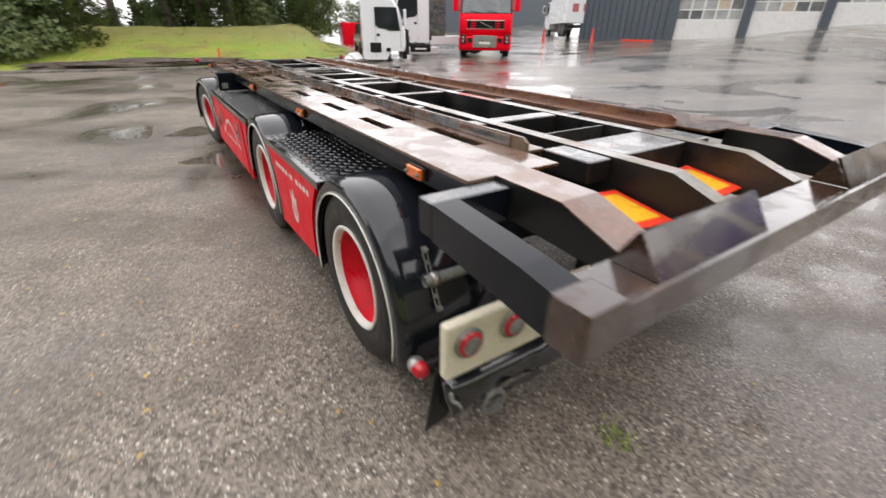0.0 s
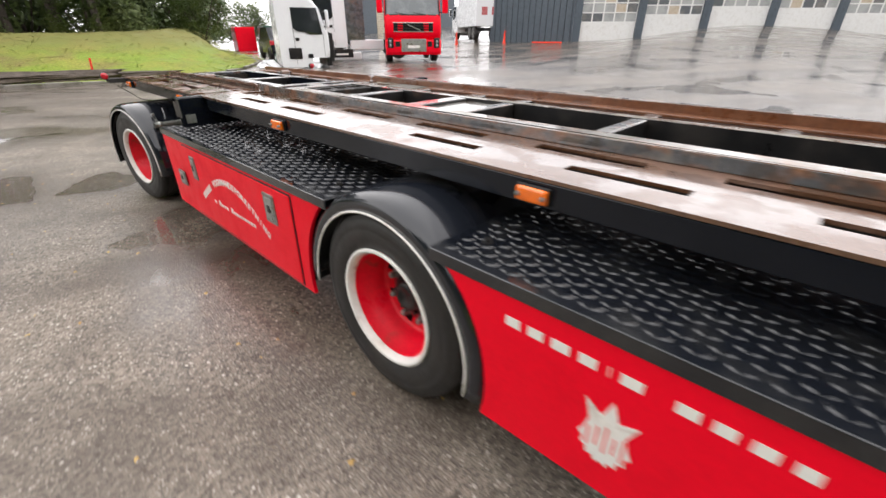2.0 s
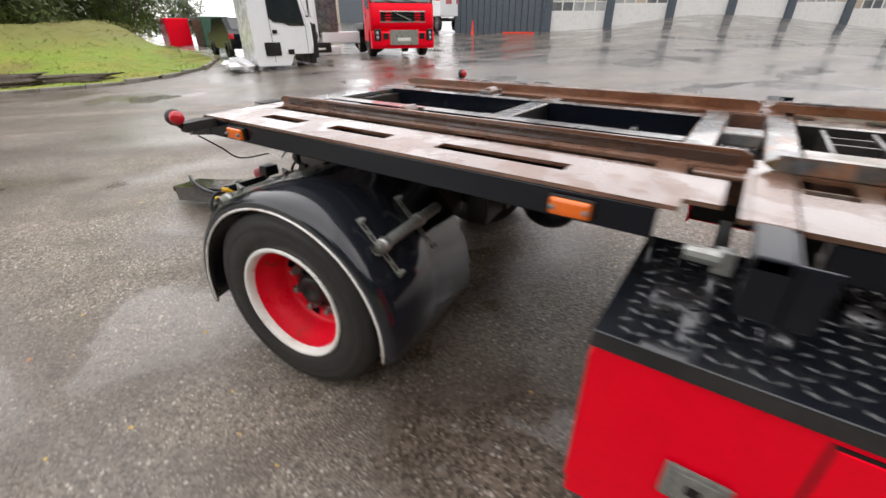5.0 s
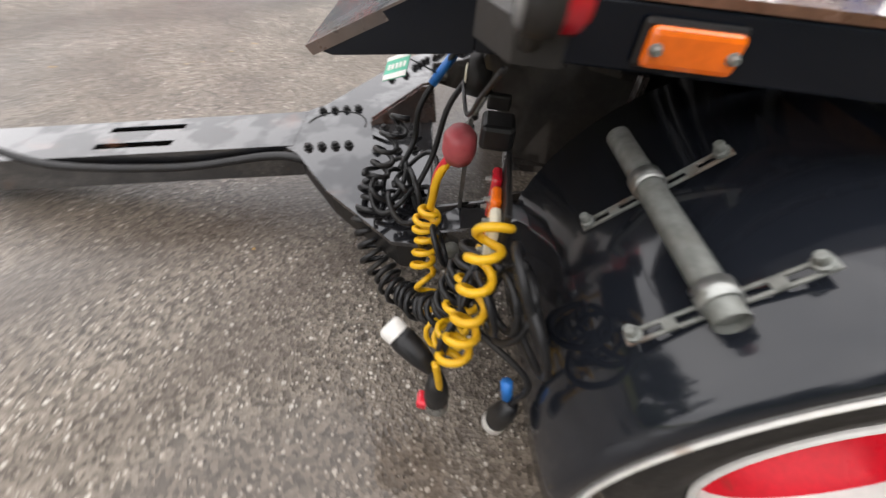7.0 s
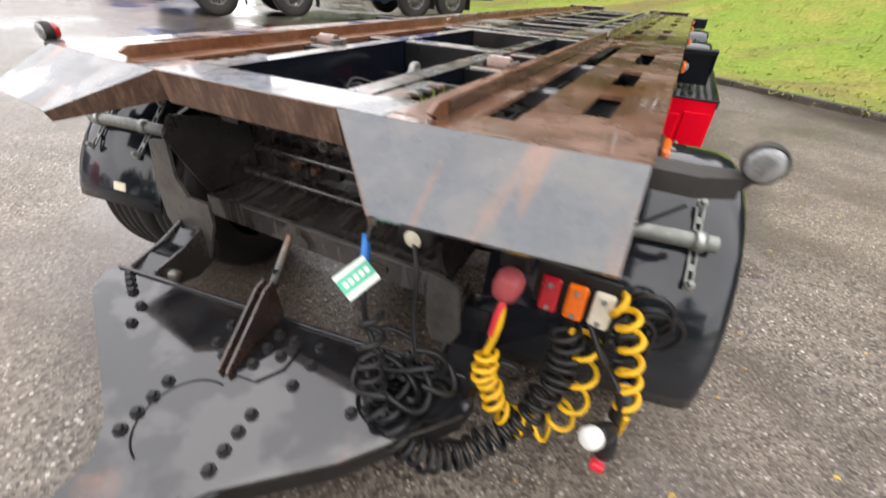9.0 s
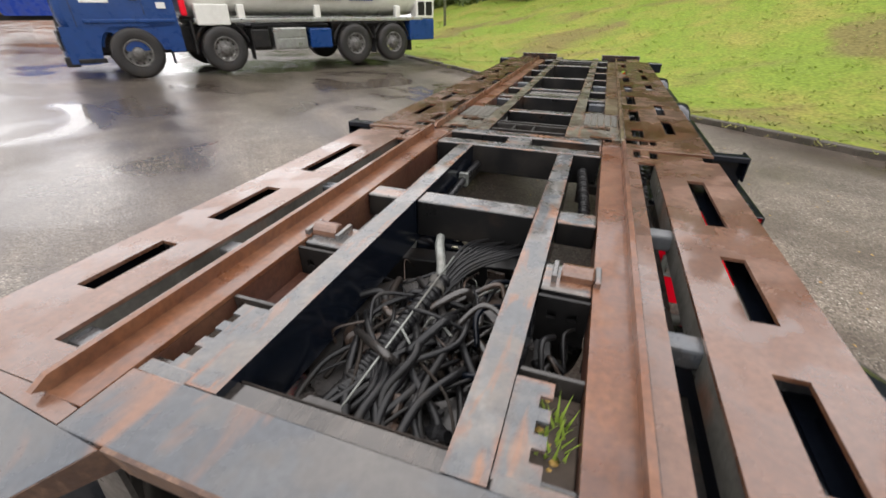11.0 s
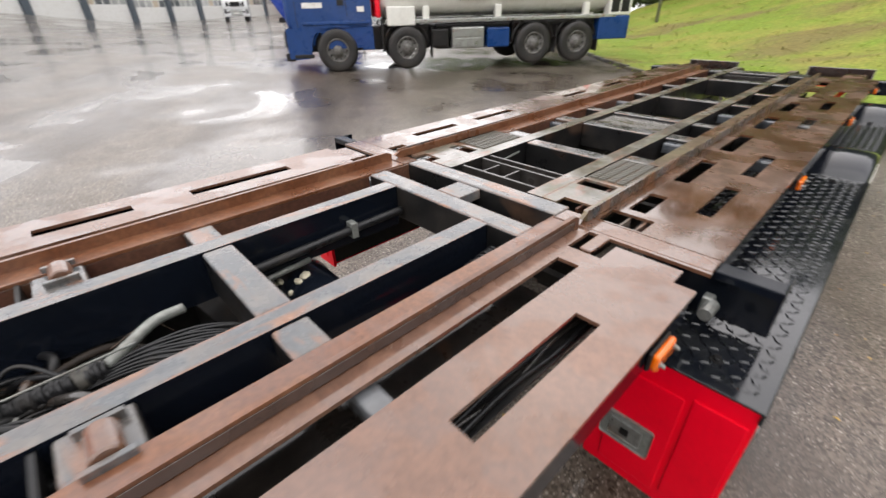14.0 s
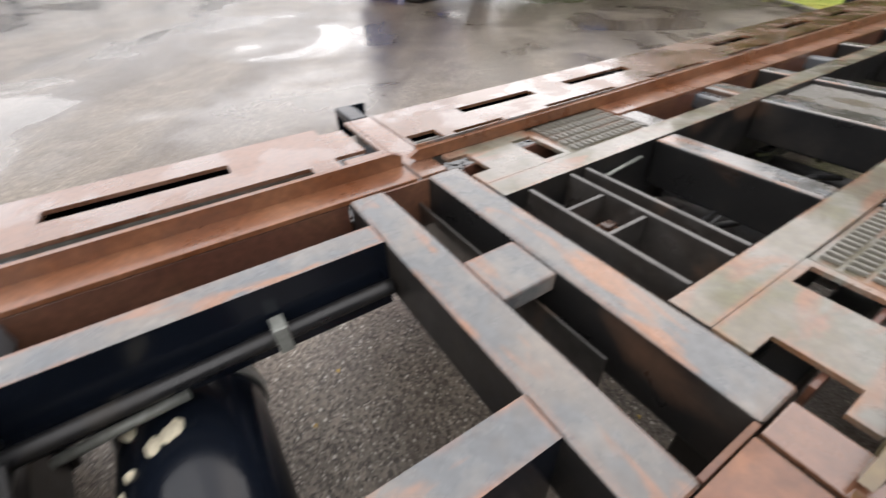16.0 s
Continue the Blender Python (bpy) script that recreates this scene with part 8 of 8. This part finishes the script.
def heading(x, y, fx, fy, lift=0.0):
    f = Vector((fx, fy, 0)).normalized()
    r = Vector((f.y, -f.x, 0))
    return Matrix(((r.x, f.x, 0, x), (r.y, f.y, 0, y), (0, 0, 1, ground_height(x, y) + lift), (0, 0, 0, 1)))


def chassis(t, m, y0, y1):
    for x in (-0.4, 0.4):
        bm = boxes((x - 0.04, x + 0.04, y0, y1, 0.70, 0.95), bevel=0.005)
        put("chassis_rail", bm, BLACK_DULL, t, m)


# red lorry, nose to the yard
RX, RY = 12.3, 19.6
m = heading(RX + 1.2, RY + 1.3, -0.62, -0.78) @ Matrix.Scale(1.06, 4)
t = thing("red_lorry", (RX, RY, ground_height(RX, RY)), "bright red lorry with a dark grille, parked on the wet yard", "lorry")
cab(t, m, RED, low=RED, belt=0.90)
chassis(t, m, -4.5, 0.3)
bm = bmesh.new()
box(bm, -0.34, 0.34, 1.492, 1.506, -0.018, 0.018, m=Matrix.Translation((0, 0, 1.42)) @ Matrix.Rotation(radians(-22), 4, "Y"))
put("grille_slash", bm, STEEL, t, m, "diagonal grille bar")
bm = boxes((-1.2, 1.2, 1.10, 1.46, 0.36, 0.80), bevel=0.06)
put("lower_bumper", bm, RED, t, m, "red lower bumper")
for x in (-1.05, 1.05):
    for y in (0, -3.6):
        truck_wheel(t, m, x, y)
bm = boxes((-1.2, 1.2, -4.6, -1.2, 1.0, 1.25), bevel=0.02)
put("load_frame", bm, BLACK_DULL, t, m)

# white cab taken off its chassis, standing on the ground
WX, WY = 7.8, 21.55
m = heading(WX, WY, 0.93, -0.37) @ Matrix.Scale(0.9, 4)
t = thing("white_lorry_cab", (WX, WY, ground_height(WX, WY)), "white dismantled lorry cab standing on the wet ground", "lorry cab")
cab(t, m, WHITE_TRUCK, front=1.15, rear=-1.05, z0=0.46, h=2.55, belt=1.10, glass=0.85, visor=False)
for s in (-1, 1):
    # flat black plates paint the shaded insides of locker and step
    bm = boxes((*span(s, 1.222, 1.236), -0.70, -0.15, 0.42, 0.86), bevel=0.03)
    put("locker_shade", bm, BLACK_DULL, t, m, "flat black plate for the shaded inside of an open side locker")
    bm = boxes((*span(s, 1.222, 1.236), 0.10, 0.32, 0.45, 0.62), bevel=0.03)
    put("step_shade", bm, BLACK_DULL, t, m)
bm = boxes((-1.1, 1.1, 0.95, 1.17, 0.10, 1.50), (-1.15, -0.8, 1.0, 1.26, 0.2, 1.2), (0.75, 1.16, 1.0, 1.28, 0.3, 1.46), (-0.5, 0.5, 1.0, 1.24, 0.5, 1.3), bevel=0.03)
put("exposed_front", bm, BLACK_DULL, t, m, "dark exposed front structure")
for k in range(7):
    bm = bmesh.new()
    x = -1.05 + 0.35 * k
    tube(bm, curve([(x, 1.16, 1.3 + 0.1 * (k % 3)), (x + 0.1, 1.30, 1.1), (x - 0.05, 1.26, 0.7), (x + 0.12, 1.20, 0.4)]), 0.02, 6)
    put("loose_loom", bm, CABLE_BLACK, t, m, "hanging wiring loom")
bm = bmesh.new()
for k in range(9):
    box(bm, -0.3, 0.3, -0.2, 0.2, 0, 0.06 + 0.03 * (k % 3), m=Matrix.Translation((-0.9 + 0.25 * k, -1.45 - 0.22 * (k % 2), 0.02 + 0.05 * (k % 3))) @ Matrix.Rotation(k * 1.1, 4, "Z") @ Matrix.Rotation(0.3 * (k % 3), 4, "X"))
put("loose_panel", bm, WHITE_TRUCK, t, m, "loose white panels behind the cab")

# dark car and loose bumper
m = heading(9.7, 26.95, 0.3, 1.0, 0.0)
t = thing("dark_car", (9.7, 26.95, 0.4), "dark grey parked car seen from behind", "car")
bm = bmesh.new()
prism(bm, [(-2.0, 0.35), (-2.05, 0.9), (-1.8, 1.05), (-1.3, 1.5), (0.5, 1.5), (1.1, 1.0), (2.0, 0.85), (2.05, 0.35)], "x", -0.86, 0.86)
bevel_all(bm, 0.06, 2, 0.3)
put("car_body", bm, BLACK, t, m)
bm = bmesh.new()
prism(bm, [(-1.80, 1.07), (-1.78, 1.09), (-1.36, 1.46), (-1.40, 1.46)], "x", -0.68, 0.68)
put("rear_window", bm, GLASS_DARK, t, m)
for x in (-0.8, 0.8):
    bm = boxes((x - 0.1, x + 0.1, -2.06, -1.99, 0.72, 0.92), bevel=0.02)
    put("tail_light", bm, RED_LENS, t, m)
    for y in (-1.3, 1.3):
        bm = bmesh.new()
        lathe(bm, [(0.16, -0.1), (0.30, -0.1), (0.32, 0.0), (0.30, 0.1), (0.16, 0.1), (0.0005, 0.02)], 24, m=Matrix.Translation((x, y, 0.32)))
        put("wheel", bm, RUBBER, t, m)
m = heading(10.6, 22.8, -0.3, -1.0)
bm = boxes((-1.0, 1.0, -0.15, 0.15, 0.05, 0.42), bevel=0.06)
bm.transform(m)
t = tagged(part("loose_bumper", bm, WHITE_TRUCK), "loose white lorry bumper lying on the ground", "bumper")
bm = boxes((-0.55, 0.55, 0.15, 0.17, 0.18, 0.55), bevel=0.03)
bm.transform(m)
part("dark_insert", bm, BLACK_DULL, t, "dark bumper insert")
bm = boxes((-0.3, 0.3, 0.17, 0.18, 0.28, 0.36), bevel=0.005)
bm.transform(m)
part("print_bar", bm, WHITE, t)

# white tractor unit behind
m = heading(12.2, 26.0, -0.80, 0.45)
t = thing("white_tractor_unit", (12.2, 26.0, 0.5), "white tractor unit with a grey side deflector", "lorry")
cab(t, m, WHITE_TRUCK, low=WHITE_TRUCK, h=2.9)
chassis(t, m, -4.2, 0.3)
for x in (-1.05, 1.05):
    for y in (0, -3.5):
        truck_wheel(t, m, x, y)
    bm = boxes((x * 1.12 - 0.02, x * 1.12 + 0.02, -1.7, -0.8, 0.9, 3.3), bevel=0.03)
    put("side_deflector", bm, GREY_PLAIN, t, m, "grey air deflector")
    bm = boxes((*sorted((x * 1.14, x * 0.7)), -2.7, -0.9, 0.45, 0.95), bevel=0.05)
    put("side_tank", bm, WHITE_TRUCK, t, m)

# white box van by the hall
m = heading(33.0, 33.5, 0.55, 0.83)
t = thing("white_box_van", (33.0, 33.5, 1.4), "white box van with faded red prints on its doors", "van")
bm = boxes((-1.2, 1.2, -5.5, 0.5, 1.05, 3.6), bevel=0.05)
bx = put("box_body", bm, WHITE_TRUCK, t, m)
for px in (-0.45, 0.45):
    put("faded_print", boxes((px - 0.25, px + 0.25, -5.52, -5.505, 1.9, 2.5), bevel=0.004), PINK_PLASTIC, bx, m, "faded red print shape")

cab(t, m @ Matrix.Translation((0, 1.4, 0)), WHITE_TRUCK, low=WHITE_TRUCK, h=2.0)
chassis(t, m, -5.3, 1.5)
for x in (-1.0, 1.0):
    for y in (1.4, -3.4, -4.6):
        truck_wheel(t, m, x, y)
for x, y in ((27.0, 30.0), (29.0, 26.5)):
    bm = bmesh.new()
    lathe(bm, [(0.0005, 0.0), (0.14, 0.0), (0.12, 0.04), (0.05, 0.9), (0.0005, 1.0)], 12, m=Matrix.Translation((x, y, ground_height(x, y))) @ Matrix.Rotation(radians(-90), 4, "Y"))
    tagged(part("traffic_post", bm, RED_FILM), "orange-red traffic post on the wet yard", "traffic post", "traffic posts")
bm = boxes((-1.2, 1.2, -0.05, 0.05, 0.0, 0.12), bevel=0.02)
bm.transform(heading(29.8, 23.0, 0.9, 0.2))
tagged(part("barrier_bar", bm, RED_FILM), "low red barrier bar by the wall", "barrier")
bm = boxes((-0.8, 0.8, -0.9, 0.9, 0.0, 1.9), bevel=0.05)
bm.transform(heading(15.6, 45.2, 0.2, 1))
tagged(part("red_container", bm, RED), "red container behind the bank", "container")
bm = boxes((-1.0, 1.0, -1.1, 1.1, 0.0, 2.0), bevel=0.05)
bm.transform(heading(17.3, 43.0, 0.2, 1))
tagged(part("green_container", bm, shade("green_paint", (0.03, 0.10, 0.06), 0.5)), "dark green container behind the bank", "container")

# tanker lorry: four axles, blue cab, pale tank
TX, TY = 10.2, 1.95
m = heading(TX, TY, 0.538, 0.843)
t = thing("tanker_lorry", (TX, TY, ground_height(TX, TY)), "dark blue four-axle tanker lorry with a cream white tank", "lorry")
m = m @ Matrix.Scale(1.07, 4) @ Matrix.Translation((1.25, 0, 0))
cab(t, m, BLUE_PAINT, low=BLUE_PAINT, h=2.75, front=1.22, rear=-0.95, belt=1.02, visor=False)
chassis(t, m, -8.0, 0.4)
for s in (-1, 1):
    bm = bmesh.new()
    arch = [(0.66 * math.cos(a), 0.52 + 0.66 * math.sin(a)) for a in np.linspace(0.0, math.pi, 13)]
    prism(bm, [(1.24, 0.36), (1.24, 1.06), (-0.96, 1.06), (-0.96, 0.52)] + arch[::-1] + [(0.70, 0.36)], "x", *span(s, 1.19, 1.232))
    put("lower_side", bm, BLUE_PAINT, t, m, "dark blue lower cab side with a wheel arch")
    # flat black plate for the shade inside the step
    put("step_shade", boxes((*span(s, 1.20, 1.238), 0.62, 1.12, 0.36, 0.46), bevel=0.02), BLACK_DULL, t, m)
    put("bumper_corner", boxes((*span(s, 1.10, 1.215), 1.10, 1.34, 0.30, 0.50), bevel=0.03), BLACK_DULL, t, m, "black bumper corner")
    put("wheel_arch_lip", boxes((*span(s, 1.22, 1.26), -0.90, 0.80, 1.12, 1.20), bevel=0.02), BLUE_PAINT, t, m, "blue lip above the wheel arch")
    for k in range(5):
        put("air_louvre", boxes((*span(s, 1.19, 1.225), -0.90, -0.60, 2.05 + 0.09 * k, 2.09 + 0.09 * k), bevel=0.008), BLACK_DULL, t, m, "dark air louvre")
    put("small_sign", boxes((*span(s, 1.222, 1.234), -0.78, -0.60, 1.40, 1.52), bevel=0.002), WHITE, t, m, "small white sign plate")
    put("mudguard_shell", boxes((*span(s, 0.95, 1.2), -1.24, -1.19, 0.45, 1.15), bevel=0.01), BLACK_DULL, t, m)
for y in (0, -1.85, -5.45, -6.75):
    for x in (-1.12, 1.12):
        truck_wheel(t, m, x, y)
for y, w_ in ((0, 1), (-1.85, 1), (-5.45, 1), (-6.75, 1)):
    for s in (-1, 1):
        bm = bmesh.new()
        line = [(s * 1.14, y + 0.62 * math.cos(a), 0.54 + 0.62 * math.sin(a)) for a in np.linspace(0.2, 2.95, 14)]
        tube(bm, line, 0.03, 6)
        put("wheel_arch", bm, BLUE_PAINT if y == 0 else BLACK_DULL, t, m)
bm = bmesh.new()
sec = [(1.22 * abs(math.cos(a)) ** 0.7 * (1 if math.cos(a) > 0 else -1), 1.95 + 0.72 * abs(math.sin(a)) ** 0.7 * (1 if math.sin(a) > 0 else -1)) for a in np.linspace(0, 2 * math.pi, 37)[:-1]]
ends = [(-7.98, 0.80), (-7.92, 0.93), (-7.82, 0.99), (-7.70, 1.0), (-1.40, 1.0), (-1.28, 0.99), (-1.20, 0.93), (-1.15, 0.80)]
loops = [[bm.verts.new((x * f, y, 1.95 + (z - 1.95) * f)) for x, z in sec] for y, f in ends]
for p, q in zip(loops, loops[1:]):
    for k in range(36):
        bm.faces.new((p[k], p[(k + 1) % 36], q[(k + 1) % 36], q[k]))
bm.faces.new(loops[0])
bm.faces.new(loops[-1][::-1])
tank = put("tank", bm, TANK_WHITE, t, m, "cream white tank with a blue mark", smooth=True)
for p in tank.data.polygons:
    p.use_smooth = len(p.vertices) < 5
for y in (-7.4, -5.2, -3.0, -1.6):
    bm = bmesh.new()
    tube(bm, [Vector((x * 1.001, y, 1.95 + (z - 1.95) * 1.001)) for x, z in sec] + [Vector((sec[0][0] * 1.001, y, sec[0][1]))], 0.006, 6)
    put("tank_band", bm, TANK_WHITE, tank, m)
for s in (-1, 1):
    bm = boxes((*span(s, 0.95, 1.22), -7.9, -1.3, 1.10, 1.20), bevel=0.02)
    put("tank_rail", bm, STEEL, t, m, "grey tank rail")
    bm = boxes((*span(s, 0.75, 1.2), -4.0, -3.1, 0.45, 0.98), bevel=0.03)
    tl = put("tool_locker", bm, STEEL, t, m, "bare metal locker")
    put("locker_lid", boxes((*span(s, 1.195, 1.212), -3.95, -3.15, 0.74, 0.95), bevel=0.01), STEEL, tl, m)
    put("locker_lid", boxes((*span(s, 1.195, 1.212), -3.95, -3.15, 0.49, 0.71), bevel=0.01), STEEL, tl, m)
    for y in (-7.0, -4.4, -2.4):
        put("tank_saddle", boxes((*span(s, 1.02, 1.18), y - 0.09, y + 0.09, 1.16, 1.50), bevel=0.03), TANK_WHITE, t, m, "white tank saddle")
    bm = boxes((*span(s, 0.75, 1.18), -4.75, -4.1, 0.45, 0.95), bevel=0.04)
    put("fuel_tank", bm, BLUE_PAINT, t, m, "weathered blue tank")
    bm = boxes((*span(s, 0.8, 1.18), -3.0, -2.55, 0.5, 0.95), bevel=0.04)
    put("battery_box", bm, BLACK_DULL, t, m)
    bm = boxes((*span(s, 1.0, 1.23), -2.1, -1.35, 1.05, 1.5), bevel=0.03)
    put("arch_cover", bm, TANK_WHITE, t, m)
    bm = boxes((*span(s, 0.9, 1.22), -8.35, -7.4, 0.55, 1.15), bevel=0.03)
    put("rear_locker", bm, BLUE_PAINT, t, m, "blue rear locker")
    rc = put("rear_cabinet", boxes((*span(s, 0.9, 1.22), -8.35, -7.66, 1.16, 2.05), bevel=0.03), TANK_WHITE, t, m, "cream white rear cabinet with dark louvres")
    for y0 in (-8.27, -7.97):
        put("cabinet_louvre", boxes((*span(s, 1.215, 1.227), y0, y0 + 0.25, 1.24, 1.62), bevel=0.01), BLACK_DULL, rc, m, "dark louvred opening")
    bm = boxes((*span(s, 1.10, 1.20), -1.20, -1.06, 1.25, 1.85), bevel=0.04)
    put("red_unit", bm, RED_RIM, t, m, "red fire extinguisher box")
    bm = boxes((*span(s, 1.226, 1.232), 0.25, 0.75, 1.50, 1.62), bevel=0.002)
    put("door_mark", bm, WHITE, t, m, "white mark on the door")
    # mark on the tank in plain blue shapes
    bm = bmesh.new()
    x0, x1 = span(s, 1.222, 1.232)
    y = -3.3
    for q in range(3):
        a0 = y - 1.02 * q
        prism(bm, [(a0, 1.62), (a0 - 0.12, 2.30), (a0 - 0.18, 2.36), (a0 - 0.92, 2.36), (a0 - 0.96, 2.26), (a0 - 0.84, 1.68), (a0 - 0.76, 1.62)], "x", x0, x1)
    put("tank_mark", bm, BLUE_BRIGHT, tank, m, "three plain blue blocks on the tank")
    bm = bmesh.new()
    prism(bm, [(-7.15, 2.2), (-7.3, 2.05), (-7.45, 2.2), (-7.3, 2.35)], "x", x0, x1)
    put("hazard_diamond", bm, RED_FILM, tank, m, "red hazard diamond")
bm = boxes((-1.0, 1.0, -8.3, -7.9, 0.95, 1.15), bevel=0.02)
put("rear_cross", bm, BLACK_DULL, t, m)
# dark boxes added to block bright ground and stand for the shaded underside
put("filler_front", boxes((-0.55, 0.55, -2.6, 0.9, 0.45, 1.05), bevel=0.06), BLACK_DULL, t, m, "plain dark filler box under the cab")
put("filler_middle", boxes((-0.7, 0.7, -4.9, -2.7, 0.42, 1.06), bevel=0.05), BLACK_DULL, t, m, "plain dark filler box between the frame rails")
put("filler_rear", boxes((-0.75, 0.75, -7.5, -4.95, 0.48, 1.08), bevel=0.05), BLACK_DULL, t, m, "plain dark filler box at the rear axles")
for y in (0, -1.85, -5.45, -6.75):
    bm = bmesh.new()
    tube(bm, [(-1.0, y, 0.52), (1.0, y, 0.52)], 0.11, 12)
    put("axle_tube", bm, BLACK_DULL, t, m)
    for s in (-1, 1):
        put("mud_flap", boxes((*span(s, 0.85, 1.2), y - 0.70, y - 0.685, 0.25, 0.95), bevel=0.003), RUBBER, t, m, "black rubber mud flap")

# blue lorry body behind the tanker's nose, small white lorry far off
m = heading(25.2, -5.3, 0.62, 0.78)
t = thing("blue_skip_body", (25.2, -5.3, 0.7), "bright blue steel tipper body with a sloping end", "tipper body")
bm = bmesh.new()
prism(bm, [(2.6, 3.0), (1.3, 0.9), (-3.0, 0.9), (-3.0, 3.0)], "x", -1.2, 1.2)
bevel_all(bm, 0.03)
put("tipper_tub", bm, BLUE_BRIGHT, t, m)
chassis(t, m, -3.2, 1.8)
for x in (-1.0, 1.0):
    for y in (-2.2, -0.8):
        truck_wheel(t, m, x, y)
m = heading(50, -10, -0.9, 0.3)
t = thing("far_white_lorry", (50, -10, 2.3), "small white lorry far across the yard", "lorry")
cab(t, m, WHITE_TRUCK, low=WHITE_TRUCK, h=2.3)
chassis(t, m, -4, 0.3)
for x in (-1.0, 1.0):
    for y in (0, -3.4):
        truck_wheel(t, m, x, y)

# lamp post on the bank
px, py = 7.6, -13.0
bm = bmesh.new()
lathe(bm, [(0.0005, 0), (0.07, 0), (0.05, 5.0), (0.0005, 5.05)], 12, m=Matrix.Translation((px, py, 1.0)) @ Matrix.Rotation(radians(-90), 4, "Y"))
tagged(part("lamp_post", bm, STEEL_DULL, smooth=True), "plain grey steel post standing on the grass bank", "post")

# drain cover and fallen leaves
bm = boxes((3.3, 3.85, 15.9, 16.25, 0.012, 0.032), bevel=0.004)
tagged(part("drain_cover", bm, BLACK_DULL), "dark iron drain cover in the asphalt", "drain cover")
random.seed(77)
verts, faces = [], []
for k in range(260):
    x, y = random.uniform(-5.5, 1.5), random.uniform(0.5, 15)
    if k > 170:
        x, y = random.uniform(-3.2, -1.3), random.uniform(2.0, 11.5)
    a, s = random.uniform(0, 6.28), random.uniform(0.006, 0.015)
    z = 0.012 + max(0, ground_height(x, y))
    i = len(verts)
    for r, da, dz in ((1.4, 0, 0.002), (0.7, 0.9, 0.008), (1.0, 2.2, 0.003), (0.8, 3.4, 0.006), (1.0, 4.5, 0.002), (0.7, 5.5, 0.007)):
        verts.append((x + s * r * math.cos(a + da), y + s * r * math.sin(a + da), z + dz))
    faces.append(tuple(range(i, i + 6)))
me = bpy.data.meshes.new("fallen_leaves")
me.from_pydata(verts, [], faces)
me.materials.append(LEAF_FALLEN)
tagged(hang("fallen_leaves", me), "scattered yellow and brown fallen leaves on the asphalt", "leaves", kind="stuff")
verts, faces = [], []
for cx, cy, n_ in ((-0.95, 1.62, 60), (-0.62, 1.60, 25), (-1.10, 1.75, 20)):
    for k in range(n_):
        x, y = random.gauss(cx, 0.035), random.gauss(cy, 0.035)
        h, a = random.uniform(0.02, 0.06), random.uniform(0, 6.28)
        i = len(verts)
        verts += [(x - 0.004 * math.sin(a), y + 0.004 * math.cos(a), 0), (x + 0.004 * math.sin(a), y - 0.004 * math.cos(a), 0), (x + h * math.cos(a), y + h * math.sin(a), h * 0.7)]
        faces.append((i, i + 1, i + 2))
me = bpy.data.meshes.new("grass_tufts")
me.from_pydata(verts, [], faces)
me.materials.append(GRASS_BLADE)
tagged(hang("grass_tufts", me), "small green grass tufts growing in the asphalt", "grass", kind="stuff")
